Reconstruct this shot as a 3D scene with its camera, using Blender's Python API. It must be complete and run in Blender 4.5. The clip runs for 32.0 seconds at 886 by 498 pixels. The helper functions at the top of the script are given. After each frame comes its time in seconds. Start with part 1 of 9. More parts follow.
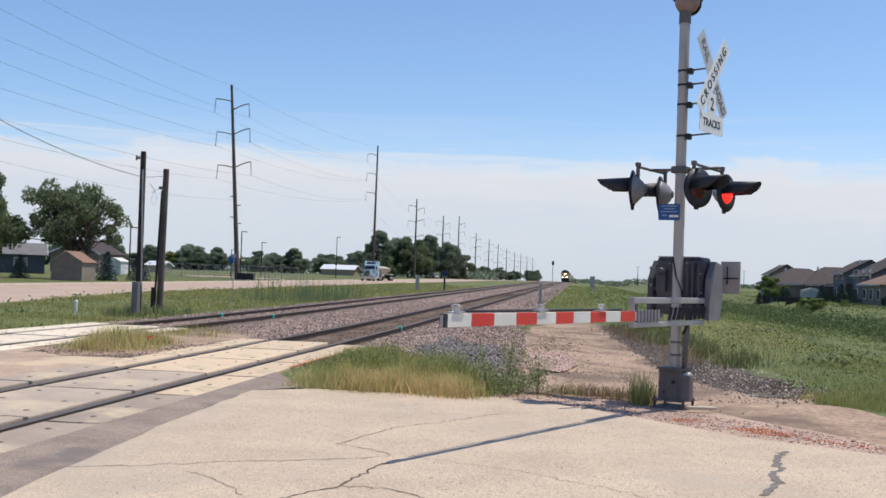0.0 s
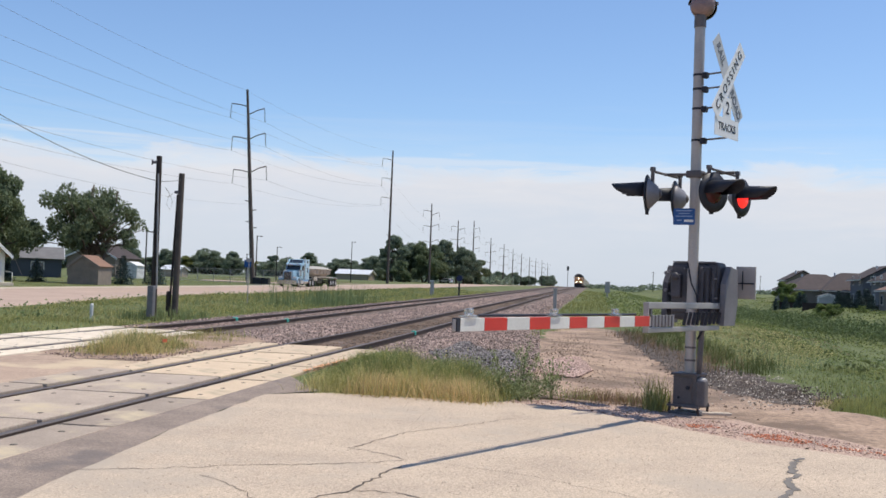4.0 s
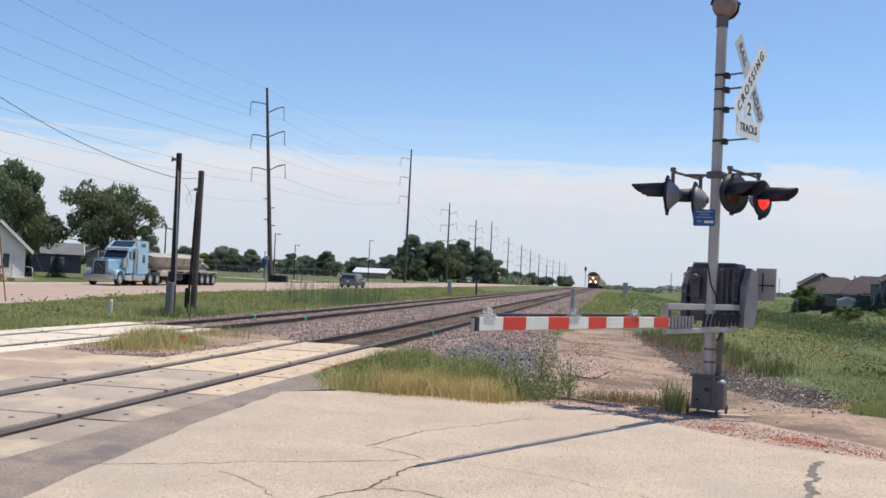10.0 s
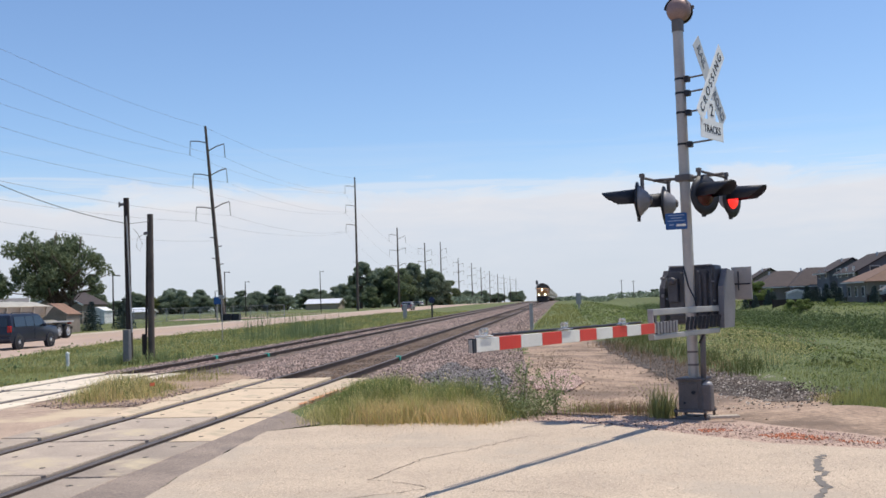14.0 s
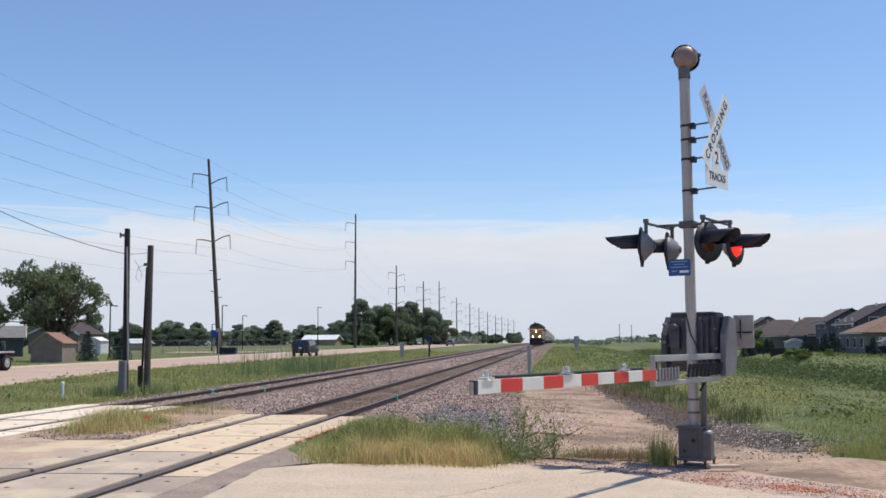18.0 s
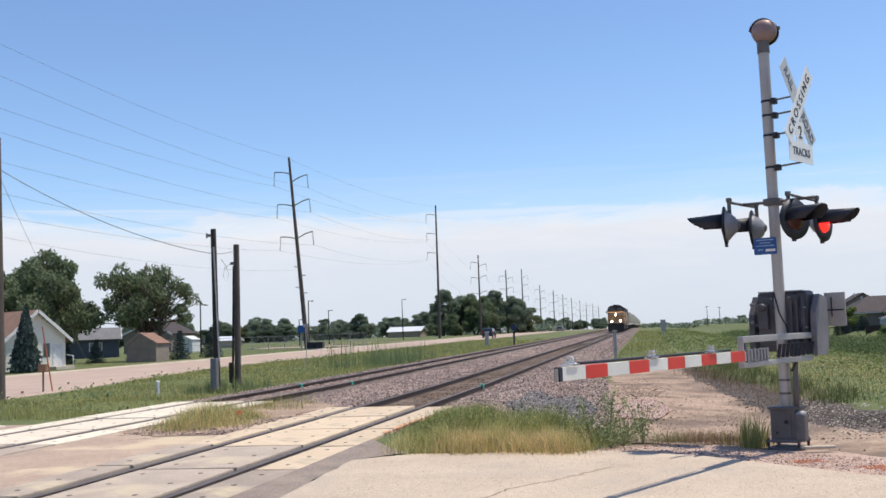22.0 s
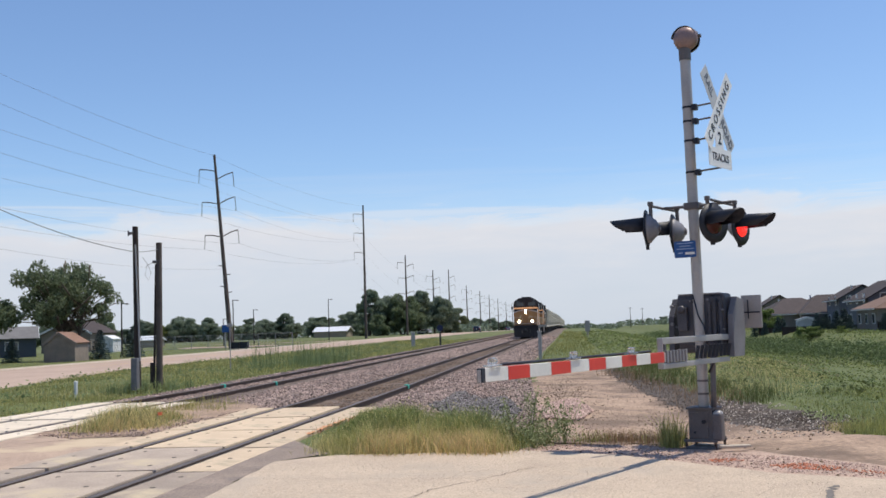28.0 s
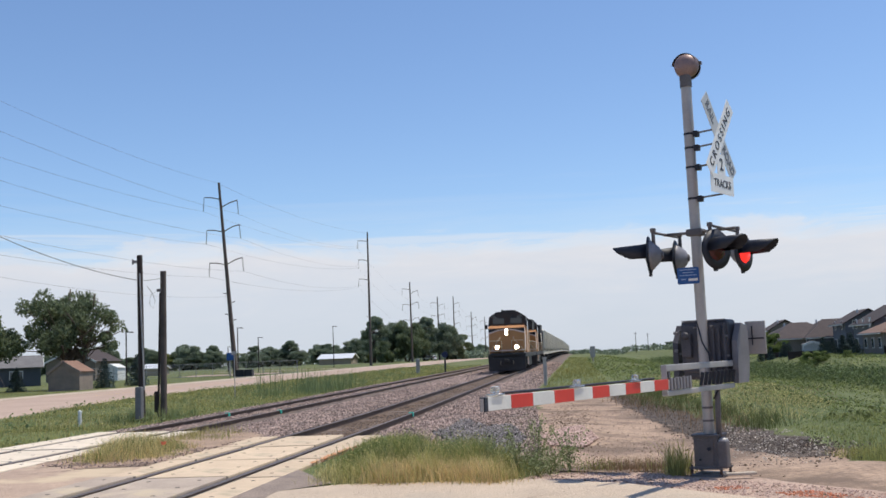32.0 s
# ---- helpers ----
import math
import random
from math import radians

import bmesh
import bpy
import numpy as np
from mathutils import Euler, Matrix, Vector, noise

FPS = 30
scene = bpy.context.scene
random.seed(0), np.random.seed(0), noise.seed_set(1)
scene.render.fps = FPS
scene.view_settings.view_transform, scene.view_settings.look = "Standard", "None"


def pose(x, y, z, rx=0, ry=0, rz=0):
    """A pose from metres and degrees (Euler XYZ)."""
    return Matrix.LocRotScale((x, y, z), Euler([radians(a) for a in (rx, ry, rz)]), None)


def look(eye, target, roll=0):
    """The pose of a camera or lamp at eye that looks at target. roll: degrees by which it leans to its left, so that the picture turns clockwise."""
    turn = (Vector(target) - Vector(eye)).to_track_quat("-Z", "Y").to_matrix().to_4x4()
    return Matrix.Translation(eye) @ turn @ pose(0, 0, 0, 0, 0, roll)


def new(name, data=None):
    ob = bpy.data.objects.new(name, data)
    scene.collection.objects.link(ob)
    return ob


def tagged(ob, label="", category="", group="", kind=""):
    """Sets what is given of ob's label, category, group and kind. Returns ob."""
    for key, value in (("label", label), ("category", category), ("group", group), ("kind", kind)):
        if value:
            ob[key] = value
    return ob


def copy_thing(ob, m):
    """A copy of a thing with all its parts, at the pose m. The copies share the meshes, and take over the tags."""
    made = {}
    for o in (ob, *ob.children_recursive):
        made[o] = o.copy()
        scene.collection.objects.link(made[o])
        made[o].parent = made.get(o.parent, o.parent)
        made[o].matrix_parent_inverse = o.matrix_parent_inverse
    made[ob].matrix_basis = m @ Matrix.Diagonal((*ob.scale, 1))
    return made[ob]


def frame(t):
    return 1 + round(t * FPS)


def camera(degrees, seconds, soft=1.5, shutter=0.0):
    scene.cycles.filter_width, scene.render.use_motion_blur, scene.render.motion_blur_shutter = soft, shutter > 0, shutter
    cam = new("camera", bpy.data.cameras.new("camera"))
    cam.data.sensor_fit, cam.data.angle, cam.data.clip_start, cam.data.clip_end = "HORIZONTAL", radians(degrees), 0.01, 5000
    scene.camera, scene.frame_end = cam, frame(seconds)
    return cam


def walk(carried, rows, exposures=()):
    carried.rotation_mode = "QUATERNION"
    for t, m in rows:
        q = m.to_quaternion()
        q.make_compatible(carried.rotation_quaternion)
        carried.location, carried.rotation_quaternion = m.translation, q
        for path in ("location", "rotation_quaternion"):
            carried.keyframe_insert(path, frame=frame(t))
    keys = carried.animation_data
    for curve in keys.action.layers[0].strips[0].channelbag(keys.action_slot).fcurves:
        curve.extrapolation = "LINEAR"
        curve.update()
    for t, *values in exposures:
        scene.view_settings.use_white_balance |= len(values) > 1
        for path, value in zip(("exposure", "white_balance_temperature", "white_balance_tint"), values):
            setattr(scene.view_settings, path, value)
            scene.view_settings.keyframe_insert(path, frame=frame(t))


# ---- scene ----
cam = camera(46.52, 32.0, soft=1.6)
PATH = [
    (0.0, 0.001, -0.000, 1.502, 7.52, 1.58, -2.02),
    (0.5, 0.007, 0.035, 1.496, 7.12, 1.53, -2.08),
    (1.0, 0.008, 0.028, 1.498, 7.29, 1.55, -2.25),
    (1.5, 0.006, 0.029, 1.498, 7.44, 1.62, -2.37),
    (2.0, 0.004, 0.022, 1.496, 7.70, 1.65, -2.42),
    (2.5, 0.002, 0.016, 1.494, 7.87, 1.71, -2.48),
    (3.0, 0.006, 0.019, 1.501, 8.24, 1.74, -2.36),
    (3.5, 0.011, 0.023, 1.496, 8.36, 1.86, -2.24),
    (5.5, 0.018, 0.030, 1.494, 8.22, 1.63, -1.98),
    (6.0, 0.020, 0.029, 1.498, 8.33, 1.65, -1.95),
    (6.5, 0.015, 0.024, 1.491, 8.25, 1.72, -1.91),
    (7.0, 0.018, 0.008, 1.499, 8.11, 1.72, -1.99),
    (7.5, 0.004, 0.004, 1.491, 8.06, 1.72, -2.19),
    (8.0, 0.010, 0.018, 1.491, 8.11, 1.67, -2.31),
    (8.5, 0.009, 0.016, 1.492, 8.17, 1.66, -2.38),
    (9.0, 0.006, 0.015, 1.494, 8.24, 1.64, -2.34),
    (9.5, -0.005, 0.027, 1.492, 8.80, 1.68, -2.49),
    (10.0, -0.003, 0.031, 1.489, 9.30, 1.75, -2.71),
    (10.5, -0.002, 0.018, 1.490, 8.94, 1.96, -2.45),
    (11.0, 0.006, 0.033, 1.492, 8.55, 1.91, -2.25),
    (11.5, 0.011, 0.020, 1.486, 8.46, 1.87, -2.13),
    (12.0, -0.000, 0.022, 1.492, 8.24, 1.74, -2.34),
    (12.5, -0.028, 0.015, 1.488, 7.70, 1.87, -1.66),
    (13.0, -0.130, 0.028, 1.466, 7.31, 1.17, -2.01),
    (13.5, -0.288, 0.047, 1.497, 7.20, 4.40, 1.02),
    (14.0, -0.347, 0.123, 1.492, 6.64, 3.05, 1.93),
    (14.5, -0.354, 0.109, 1.498, 7.25, 3.47, 0.85),
    (16.5, -0.384, 0.140, 1.506, 6.15, 4.84, 0.80),
    (17.0, -0.392, 0.140, 1.509, 6.24, 4.96, 0.63),
    (17.5, -0.393, 0.136, 1.512, 6.47, 5.13, 0.52),
    (18.0, -0.391, 0.151, 1.502, 6.48, 5.23, 0.35),
    (18.5, -0.403, 0.158, 1.511, 6.43, 5.33, 0.50),
    (19.0, -0.403, 0.153, 1.509, 6.46, 5.35, 0.79),
    (19.5, -0.397, 0.145, 1.517, 8.33, 5.52, 1.61),
    (20.0, -0.452, 0.035, 1.537, 15.59, 4.83, 3.10),
    (20.1, -0.451, 0.000, 1.533, 22.88, 4.59, 2.64),
    (20.5, -0.463, -0.018, 1.513, 27.19, 4.17, 1.50),
    (20.6, -0.463, -0.018, 1.513, 27.20, 4.09, 1.52),
    (21.0, -0.387, 0.107, 1.488, 19.55, 4.55, 2.28),
    (21.5, -0.377, 0.174, 1.495, 13.66, 4.90, 2.41),
    (22.0, -0.374, 0.136, 1.500, 11.17, 4.74, 2.18),
    (22.5, -0.380, 0.147, 1.494, 9.53, 4.66, 1.86),
    (23.0, -0.389, 0.156, 1.514, 9.03, 5.90, 1.50),
    (23.5, -0.381, 0.154, 1.491, 9.21, 6.14, 1.64),
    (24.0, -0.385, 0.137, 1.492, 9.66, 5.54, 1.30),
    (24.5, -0.385, 0.138, 1.500, 9.65, 5.33, 1.44),
    (26.5, -0.353, 0.139, 1.505, 7.60, 4.78, 2.25),
    (27.0, -0.352, 0.137, 1.509, 7.59, 5.19, 2.46),
    (27.5, -0.351, 0.117, 1.509, 7.64, 4.87, 2.38),
    (28.0, -0.349, 0.138, 1.506, 7.10, 4.60, 2.01),
    (28.5, -0.354, 0.134, 1.514, 6.73, 4.87, 1.98),
    (29.0, -0.355, 0.138, 1.503, 6.77, 5.23, 1.88),
    (29.5, -0.356, 0.125, 1.507, 6.81, 5.17, 1.95),
    (30.0, -0.354, 0.136, 1.500, 7.22, 5.22, 1.94),
    (30.5, -0.346, 0.129, 1.506, 7.32, 5.33, 2.06),
    (31.0, -0.351, 0.123, 1.511, 7.28, 5.45, 2.20),
    (31.5, -0.347, 0.117, 1.511, 7.63, 5.54, 2.14),
    (32.0, -0.327, 0.130, 1.524, 7.38, 6.07, 2.33),
]
walk(cam, [(t, pose(x, y, z, 90 + pitch, roll, yaw)) for t, x, y, z, yaw, pitch, roll in PATH],
     exposures=[(0, 0.0), (16, 0.02), (20.2, 0.0), (21, 0.04), (22, 0.14), (23, 0.14), (24, -0.05), (27, -0.03), (32, -0.02)])

# ---- sky, sun, exposure ----
SUN_EL, SUN_AZ = 69.5, 67.0          # degrees; azimuth from the track's direction towards +x
world = bpy.data.worlds.new("sky")
scene.world = world
world.use_nodes = True
wn, wl = world.node_tree.nodes, world.node_tree.links
wn.clear()
w_out = wn.new("ShaderNodeOutputWorld")
w_bg = wn.new("ShaderNodeBackground")
w_sky = wn.new("ShaderNodeTexSky")
w_sky.sky_type = 'NISHITA'
w_sky.sun_disc = False
w_sky.sun_elevation = radians(SUN_EL)
w_sky.sun_rotation = radians(SUN_AZ)
w_sky.altitude = 400
w_sky.air_density = 1.0
w_sky.dust_density = 0.6
w_sky.ozone_density = 1.6
w_bg.inputs["Strength"].default_value = 0.115
w_tc = wn.new("ShaderNodeTexCoord")
w_sep = wn.new("ShaderNodeSeparateXYZ")
wl.new(w_tc.outputs["Generated"], w_sep.inputs[0])
# a far bank of cloud with a puffed, streaky upper edge


def w_noise(scale, size, detail, rough, warp=0.0):
    mp = wn.new("ShaderNodeMapping")
    mp.inputs["Scale"].default_value = scale
    wl.new(w_tc.outputs["Generated"], mp.inputs[0])
    no = wn.new("ShaderNodeTexNoise")
    no.inputs["Scale"].default_value = size
    no.inputs["Detail"].default_value = detail
    no.inputs["Roughness"].default_value = rough
    no.inputs["Distortion"].default_value = warp
    wl.new(mp.outputs[0], no.inputs["Vector"])
    return no.outputs[0]


def w_math(op, a, b, c=None, clamp=False):
    m = wn.new("ShaderNodeMath")
    m.operation, m.use_clamp = op, clamp
    for k, v in enumerate((a, b, c)):
        if v is None:
            continue
        if isinstance(v, float):
            m.inputs[k].default_value = v
        else:
            wl.new(v, m.inputs[k])
    return m.outputs[0]


def w_ramp(src, *stops):
    r = wn.new("ShaderNodeValToRGB")
    el = r.color_ramp.elements
    el[0].position, el[1].position = stops[0][0], stops[-1][0]
    el[0].color, el[1].color = (*stops[0][1], 1), (*stops[-1][1], 1)
    for p, c in stops[1:-1]:
        el.new(p).color = (*c, 1)
    wl.new(src, r.inputs[0])
    return r.outputs[0]


w_puff = w_noise((7.0, 7.0, 26.0), 1.4, 7, 0.6, 0.4)
w_streak = w_noise((2.6, 2.6, 60.0), 1.5, 6, 0.6, 0.3)
w_am = w_math('MULTIPLY_ADD', w_puff, 0.062, w_math('SUBTRACT', w_sep.outputs["Z"], 0.0035))
w_edge = w_ramp(w_am, (0.02, (0.93,) * 3), (0.124, (0.93,) * 3), (0.137, (0.62,) * 3), (0.143, (0.14,) * 3), (0.168, (0.0,) * 3))
w_am2 = w_math('MULTIPLY_ADD', w_streak, 0.11, w_sep.outputs["Z"])
w_veil = w_ramp(w_am2, (0.10, (0.55,) * 3), (0.160, (0.5,) * 3), (0.174, (0.12,) * 3), (0.215, (0.0,) * 3))
w_fac = w_math('MAXIMUM', w_edge, w_veil)
w_mottle = w_noise((3.2, 3.2, 20.0), 2.2, 6, 0.62, 0.5)
w_am3 = w_math('MULTIPLY_ADD', w_mottle, 0.075, w_math('SUBTRACT', w_am, 0.0375))
w_tone = w_ramp(w_am3, (0.03, (0.60, 0.655, 0.745)), (0.085, (0.645, 0.685, 0.765)), (0.125, (0.735, 0.735, 0.775)), (0.145, (0.79, 0.79, 0.815)))
w_gain = wn.new("ShaderNodeVectorMath")
w_gain.operation = 'SCALE'
w_gain.inputs["Scale"].default_value = 9.05
wl.new(w_tone, w_gain.inputs[0])
w_mx = wn.new("ShaderNodeMix")
w_mx.data_type = 'RGBA'
wl.new(w_gain.outputs[0], w_mx.inputs["B"])
wl.new(w_fac, w_mx.inputs["Factor"])
# the clip's camera shows the blue lighter and purer than the clear-sky model
w_hsv = wn.new("ShaderNodeMix")
w_hsv.data_type = 'RGBA'
w_hsv.blend_type = 'MULTIPLY'
w_hsv.inputs["Factor"].default_value = 1.0
w_hsv.inputs["B"].default_value = (1.045, 1.165, 1.33, 1)
wl.new(w_sky.outputs[0], w_hsv.inputs["A"])
wl.new(w_hsv.outputs["Result"], w_mx.inputs["A"])
wl.new(w_mx.outputs["Result"], w_bg.inputs[0])
wl.new(w_bg.outputs[0], w_out.inputs[0])

sun_data = bpy.data.lights.new("sun", 'SUN')
sun_data.energy = 4.5
sun_data.angle = radians(0.55)
sun_data.color = (1.0, 0.925, 0.80)
sun = new("sun", sun_data)
_az, _el = radians(SUN_AZ), radians(SUN_EL)
TO_SUN = Vector((math.sin(_az) * math.cos(_el), math.cos(_az) * math.cos(_el), math.sin(_el)))
sun.matrix_world = look(TO_SUN * 200, (0, 0, 0))
scene.view_settings.exposure = 0.0

# ---- materials ----
MATS = {}


def mat(name, c1, c2=None, scale=4.0, rough=0.8, metal=0.0, bump=0.0, bscale=60.0, rnd=0.0, island=0.0,
        fine=0.12, stain=None, stain_scale=0.6, stain_at=0.55, emit=None, trans=0.0, spec=0.4, coat=0.0):
    """A surface with variation at two scales, relief, stains and a shift from piece to piece."""
    if name in MATS:
        return MATS[name]
    m = bpy.data.materials.new(name)
    m.use_nodes = True
    nt = m.node_tree
    n, l = nt.nodes, nt.links
    bsdf = n["Principled BSDF"]
    c2 = c2 or tuple(min(1, v * 0.72) for v in c1)
    tc = n.new("ShaderNodeTexCoord")
    big = n.new("ShaderNodeTexNoise")
    big.inputs["Scale"].default_value = scale
    big.inputs["Detail"].default_value = 5
    big.inputs["Roughness"].default_value = 0.6
    l.new(tc.outputs["Object"], big.inputs["Vector"])
    ramp = n.new("ShaderNodeValToRGB")
    ramp.color_ramp.elements[0].position, ramp.color_ramp.elements[0].color = 0.32, (*c2, 1)
    ramp.color_ramp.elements[1].position, ramp.color_ramp.elements[1].color = 0.68, (*c1, 1)
    l.new(big.outputs[0], ramp.inputs[0])
    colour = ramp.outputs[0]
    small = n.new("ShaderNodeTexNoise")
    small.inputs["Scale"].default_value = bscale
    small.inputs["Detail"].default_value = 3
    l.new(tc.outputs["Object"], small.inputs["Vector"])

    def scaled(col, src, lo, hi):
        mr = n.new("ShaderNodeMapRange")
        mr.inputs["To Min"].default_value, mr.inputs["To Max"].default_value = lo, hi
        l.new(src, mr.inputs["Value"])
        mx = n.new("ShaderNodeVectorMath")
        mx.operation = 'SCALE'
        l.new(col, mx.inputs[0])
        l.new(mr.outputs[0], mx.inputs["Scale"])
        return mx.outputs[0]
    if fine:
        mr = n.new("ShaderNodeMapRange")
        mr.inputs["From Min"].default_value, mr.inputs["From Max"].default_value = 0.3, 0.7
        l.new(small.outputs[0], mr.inputs["Value"])
        colour = scaled(colour, mr.outputs[0], 1 - fine, 1 + fine)
    if rnd:
        oi = n.new("ShaderNodeObjectInfo")
        colour = scaled(colour, oi.outputs["Random"], 1 - rnd, 1 + rnd)
    if island:
        ge = n.new("ShaderNodeNewGeometry")
        colour = scaled(colour, ge.outputs["Random Per Island"], 1 - island, 1 + island)
    if stain:
        st = n.new("ShaderNodeTexNoise")
        st.inputs["Scale"].default_value = stain_scale
        st.inputs["Detail"].default_value = 6
        st.inputs["Roughness"].default_value = 0.65
        l.new(tc.outputs["Object"], st.inputs["Vector"])
        sr = n.new("ShaderNodeValToRGB")
        sr.color_ramp.elements[0].position, sr.color_ramp.elements[1].position = stain_at, stain_at + 0.12
        l.new(st.outputs[0], sr.inputs[0])
        sm = n.new("ShaderNodeMix")
        sm.data_type = 'RGBA'
        l.new(sr.outputs[0], sm.inputs["Factor"])
        l.new(colour, sm.inputs["A"])
        sm.inputs["B"].default_value = (*stain, 1)
        colour = sm.outputs["Result"]
    l.new(colour, bsdf.inputs["Base Color"])
    bsdf.inputs["Roughness"].default_value = rough
    bsdf.inputs["Metallic"].default_value = metal
    bsdf.inputs["Specular IOR Level"].default_value = spec
    bsdf.inputs["Coat Weight"].default_value = coat
    if bump:
        bp = n.new("ShaderNodeBump")
        bp.inputs["Strength"].default_value = bump
        bp.inputs["Distance"].default_value = 0.02
        l.new(small.outputs[0], bp.inputs["Height"])
        l.new(bp.outputs[0], bsdf.inputs["Normal"])
    if emit:
        bsdf.inputs["Emission Color"].default_value = (*emit[:3], 1)
        bsdf.inputs["Emission Strength"].default_value = emit[3]
    if trans:
        tr = n.new("ShaderNodeBsdfTranslucent")
        l.new(colour, tr.inputs[0])
        ms = n.new("ShaderNodeMixShader")
        ms.inputs[0].default_value = trans
        l.new(bsdf.outputs[0], ms.inputs[1])
        l.new(tr.outputs[0], ms.inputs[2])
        l.new(ms.outputs[0], n["Material Output"].inputs["Surface"])
    MATS[name] = m
    return m


def glass(name, tint=(0.6, 0.7, 0.75), rough=0.03):
    """Thick tinted glazing, dark behind."""
    return mat(name, tint, tint, rough=rough, spec=0.8, fine=0)


M_GRASS = mat("grass_ground", (0.125, 0.14, 0.045), (0.075, 0.098, 0.031), scale=0.12, rough=0.95, bump=0.9, bscale=9, fine=0.35,
              stain=(0.15, 0.145, 0.06), stain_scale=0.07, stain_at=0.55)
M_BLADE = mat("grass_blade", (0.43, 0.385, 0.14), (0.25, 0.265, 0.085), scale=0.30, rough=0.75, island=0.4, trans=0.45, fine=0)
M_FIELD = mat("rank_field_grass", (0.15, 0.16, 0.058), (0.08, 0.10, 0.036), scale=0.2, rough=0.8, island=0.18, trans=0.45, fine=0)
M_STALK = mat("thin_weed_stalk", (0.25, 0.29, 0.13), (0.18, 0.23, 0.10), scale=0.6, rough=0.8, island=0.3, trans=0.4, fine=0)
# distance haze is mixed into this leaf colour, for far trees and hedges
M_LEAFF = mat("hazy_grey_green_leaf", (0.24, 0.29, 0.20), (0.155, 0.20, 0.14), scale=0.3, rough=0.75, island=0.3, trans=0.35, fine=0)
M_STRAW = mat("dry_grass_blade", (0.66, 0.55, 0.27), (0.46, 0.42, 0.17), scale=0.8, rough=0.8, island=0.35, trans=0.45, fine=0)
M_WEEDL = mat("sunlit_weed_leaf", (0.30, 0.32, 0.15), (0.18, 0.22, 0.095), scale=1.2, rough=0.8, island=0.4, trans=0.35, fine=0)
M_TAWNY = mat("tawny_grass_blade", (0.66, 0.49, 0.25), (0.50, 0.37, 0.17), scale=0.8, rough=0.8, island=0.35, trans=0.45, fine=0)
M_LUSH = mat("lush_green_blade", (0.29, 0.32, 0.10), (0.10, 0.14, 0.045), scale=0.3, rough=0.75, island=0.4, trans=0.45, fine=0)
M_WEED = mat("weed_leaf", (0.16, 0.20, 0.08), (0.095, 0.135, 0.052), scale=1.2, rough=0.8, island=0.4, trans=0.3, fine=0)
M_CONC = mat("worn_concrete_paving", (0.50, 0.40, 0.302), (0.41, 0.326, 0.249), scale=1.0, rough=0.92, bump=0.18, bscale=75, fine=0.34,
             stain=(0.40, 0.335, 0.268), stain_scale=0.35, stain_at=0.52)
M_ASPH = mat("worn_asphalt", (0.30, 0.235, 0.19), (0.20, 0.158, 0.132), scale=1.6, rough=0.9, bump=0.5, bscale=60, fine=0.3,
             stain=(0.17, 0.14, 0.125), stain_scale=1.1, stain_at=0.54)
M_PINK = mat("pinkish_road_surface", (0.375, 0.27, 0.213), (0.305, 0.22, 0.178), scale=0.7, rough=0.92, bump=0.35, bscale=50, fine=0.24,
             stain=(0.46, 0.36, 0.26), stain_scale=0.6, stain_at=0.53)
M_SANDY = mat("sandy_worn_asphalt", (0.43, 0.315, 0.235), (0.335, 0.245, 0.19), scale=0.9, rough=0.93, bump=0.4, bscale=50, fine=0.28,
              stain=(0.52, 0.41, 0.285), stain_scale=0.55, stain_at=0.50)
M_HWY = mat("highway_concrete", (0.43, 0.318, 0.252), (0.355, 0.262, 0.21), scale=0.3, rough=0.9, bump=0.2, bscale=40, fine=0.1)
M_TAR = mat("crack_dirt", (0.14, 0.11, 0.085), (0.085, 0.068, 0.054), scale=6, rough=0.85)
M_PANEL = mat("cream_concrete_panel", (0.61, 0.475, 0.335), (0.48, 0.372, 0.262), scale=1.1, rough=0.88, bump=0.2, bscale=60, fine=0.09, rnd=0.08,
              stain=(0.38, 0.315, 0.225), stain_scale=0.9, stain_at=0.54)
M_PANELW = mat("bleached_concrete_panel", (0.72, 0.62, 0.50), (0.60, 0.51, 0.40), scale=1.1, rough=0.88, bump=0.2, bscale=60, fine=0.1, rnd=0.06,
               stain=(0.52, 0.42, 0.31), stain_scale=0.9, stain_at=0.58)
M_PANELG = mat("grey_concrete_panel", (0.42, 0.34, 0.272), (0.29, 0.235, 0.19), scale=1.3, rough=0.85, bump=0.2, bscale=45, fine=0.18, rnd=0.14,
               stain=(0.50, 0.41, 0.28), stain_scale=0.9, stain_at=0.53)
M_RAIL = mat("rusty_rail_steel", (0.105, 0.07, 0.054), (0.07, 0.048, 0.038), scale=3, rough=0.75, metal=0.2)
M_RAILTOP = mat("worn_rail_head", (0.15, 0.125, 0.115), (0.10, 0.085, 0.08), scale=2, rough=0.6, metal=0.35)
M_RUBBER = mat("dusty_rubber_flangeway", (0.085, 0.07, 0.062), (0.045, 0.039, 0.036), scale=4, rough=0.85)
M_TIE = mat("weathered_sleeper", (0.15, 0.108, 0.08), (0.085, 0.064, 0.05), scale=3, rough=0.95, bump=0.6, bscale=30, rnd=0.25)
# bed colour darkened to carry the shade in the gaps between stones
M_BALLAST = mat("ballast_bed", (0.18, 0.134, 0.112), (0.09, 0.068, 0.058), scale=1.5, rough=0.95, bump=1.0, bscale=22, fine=0.4)
M_FOUL = mat("rusty_ballast_bed", (0.31, 0.20, 0.135), (0.19, 0.125, 0.088), scale=1.5, rough=0.95, bump=1.0, bscale=24, fine=0.4)
M_STONE = mat("pink_grey_ballast_stone", (0.40, 0.292, 0.245), (0.22, 0.167, 0.148), scale=1.3, rough=0.9, island=0.6, fine=0.1)
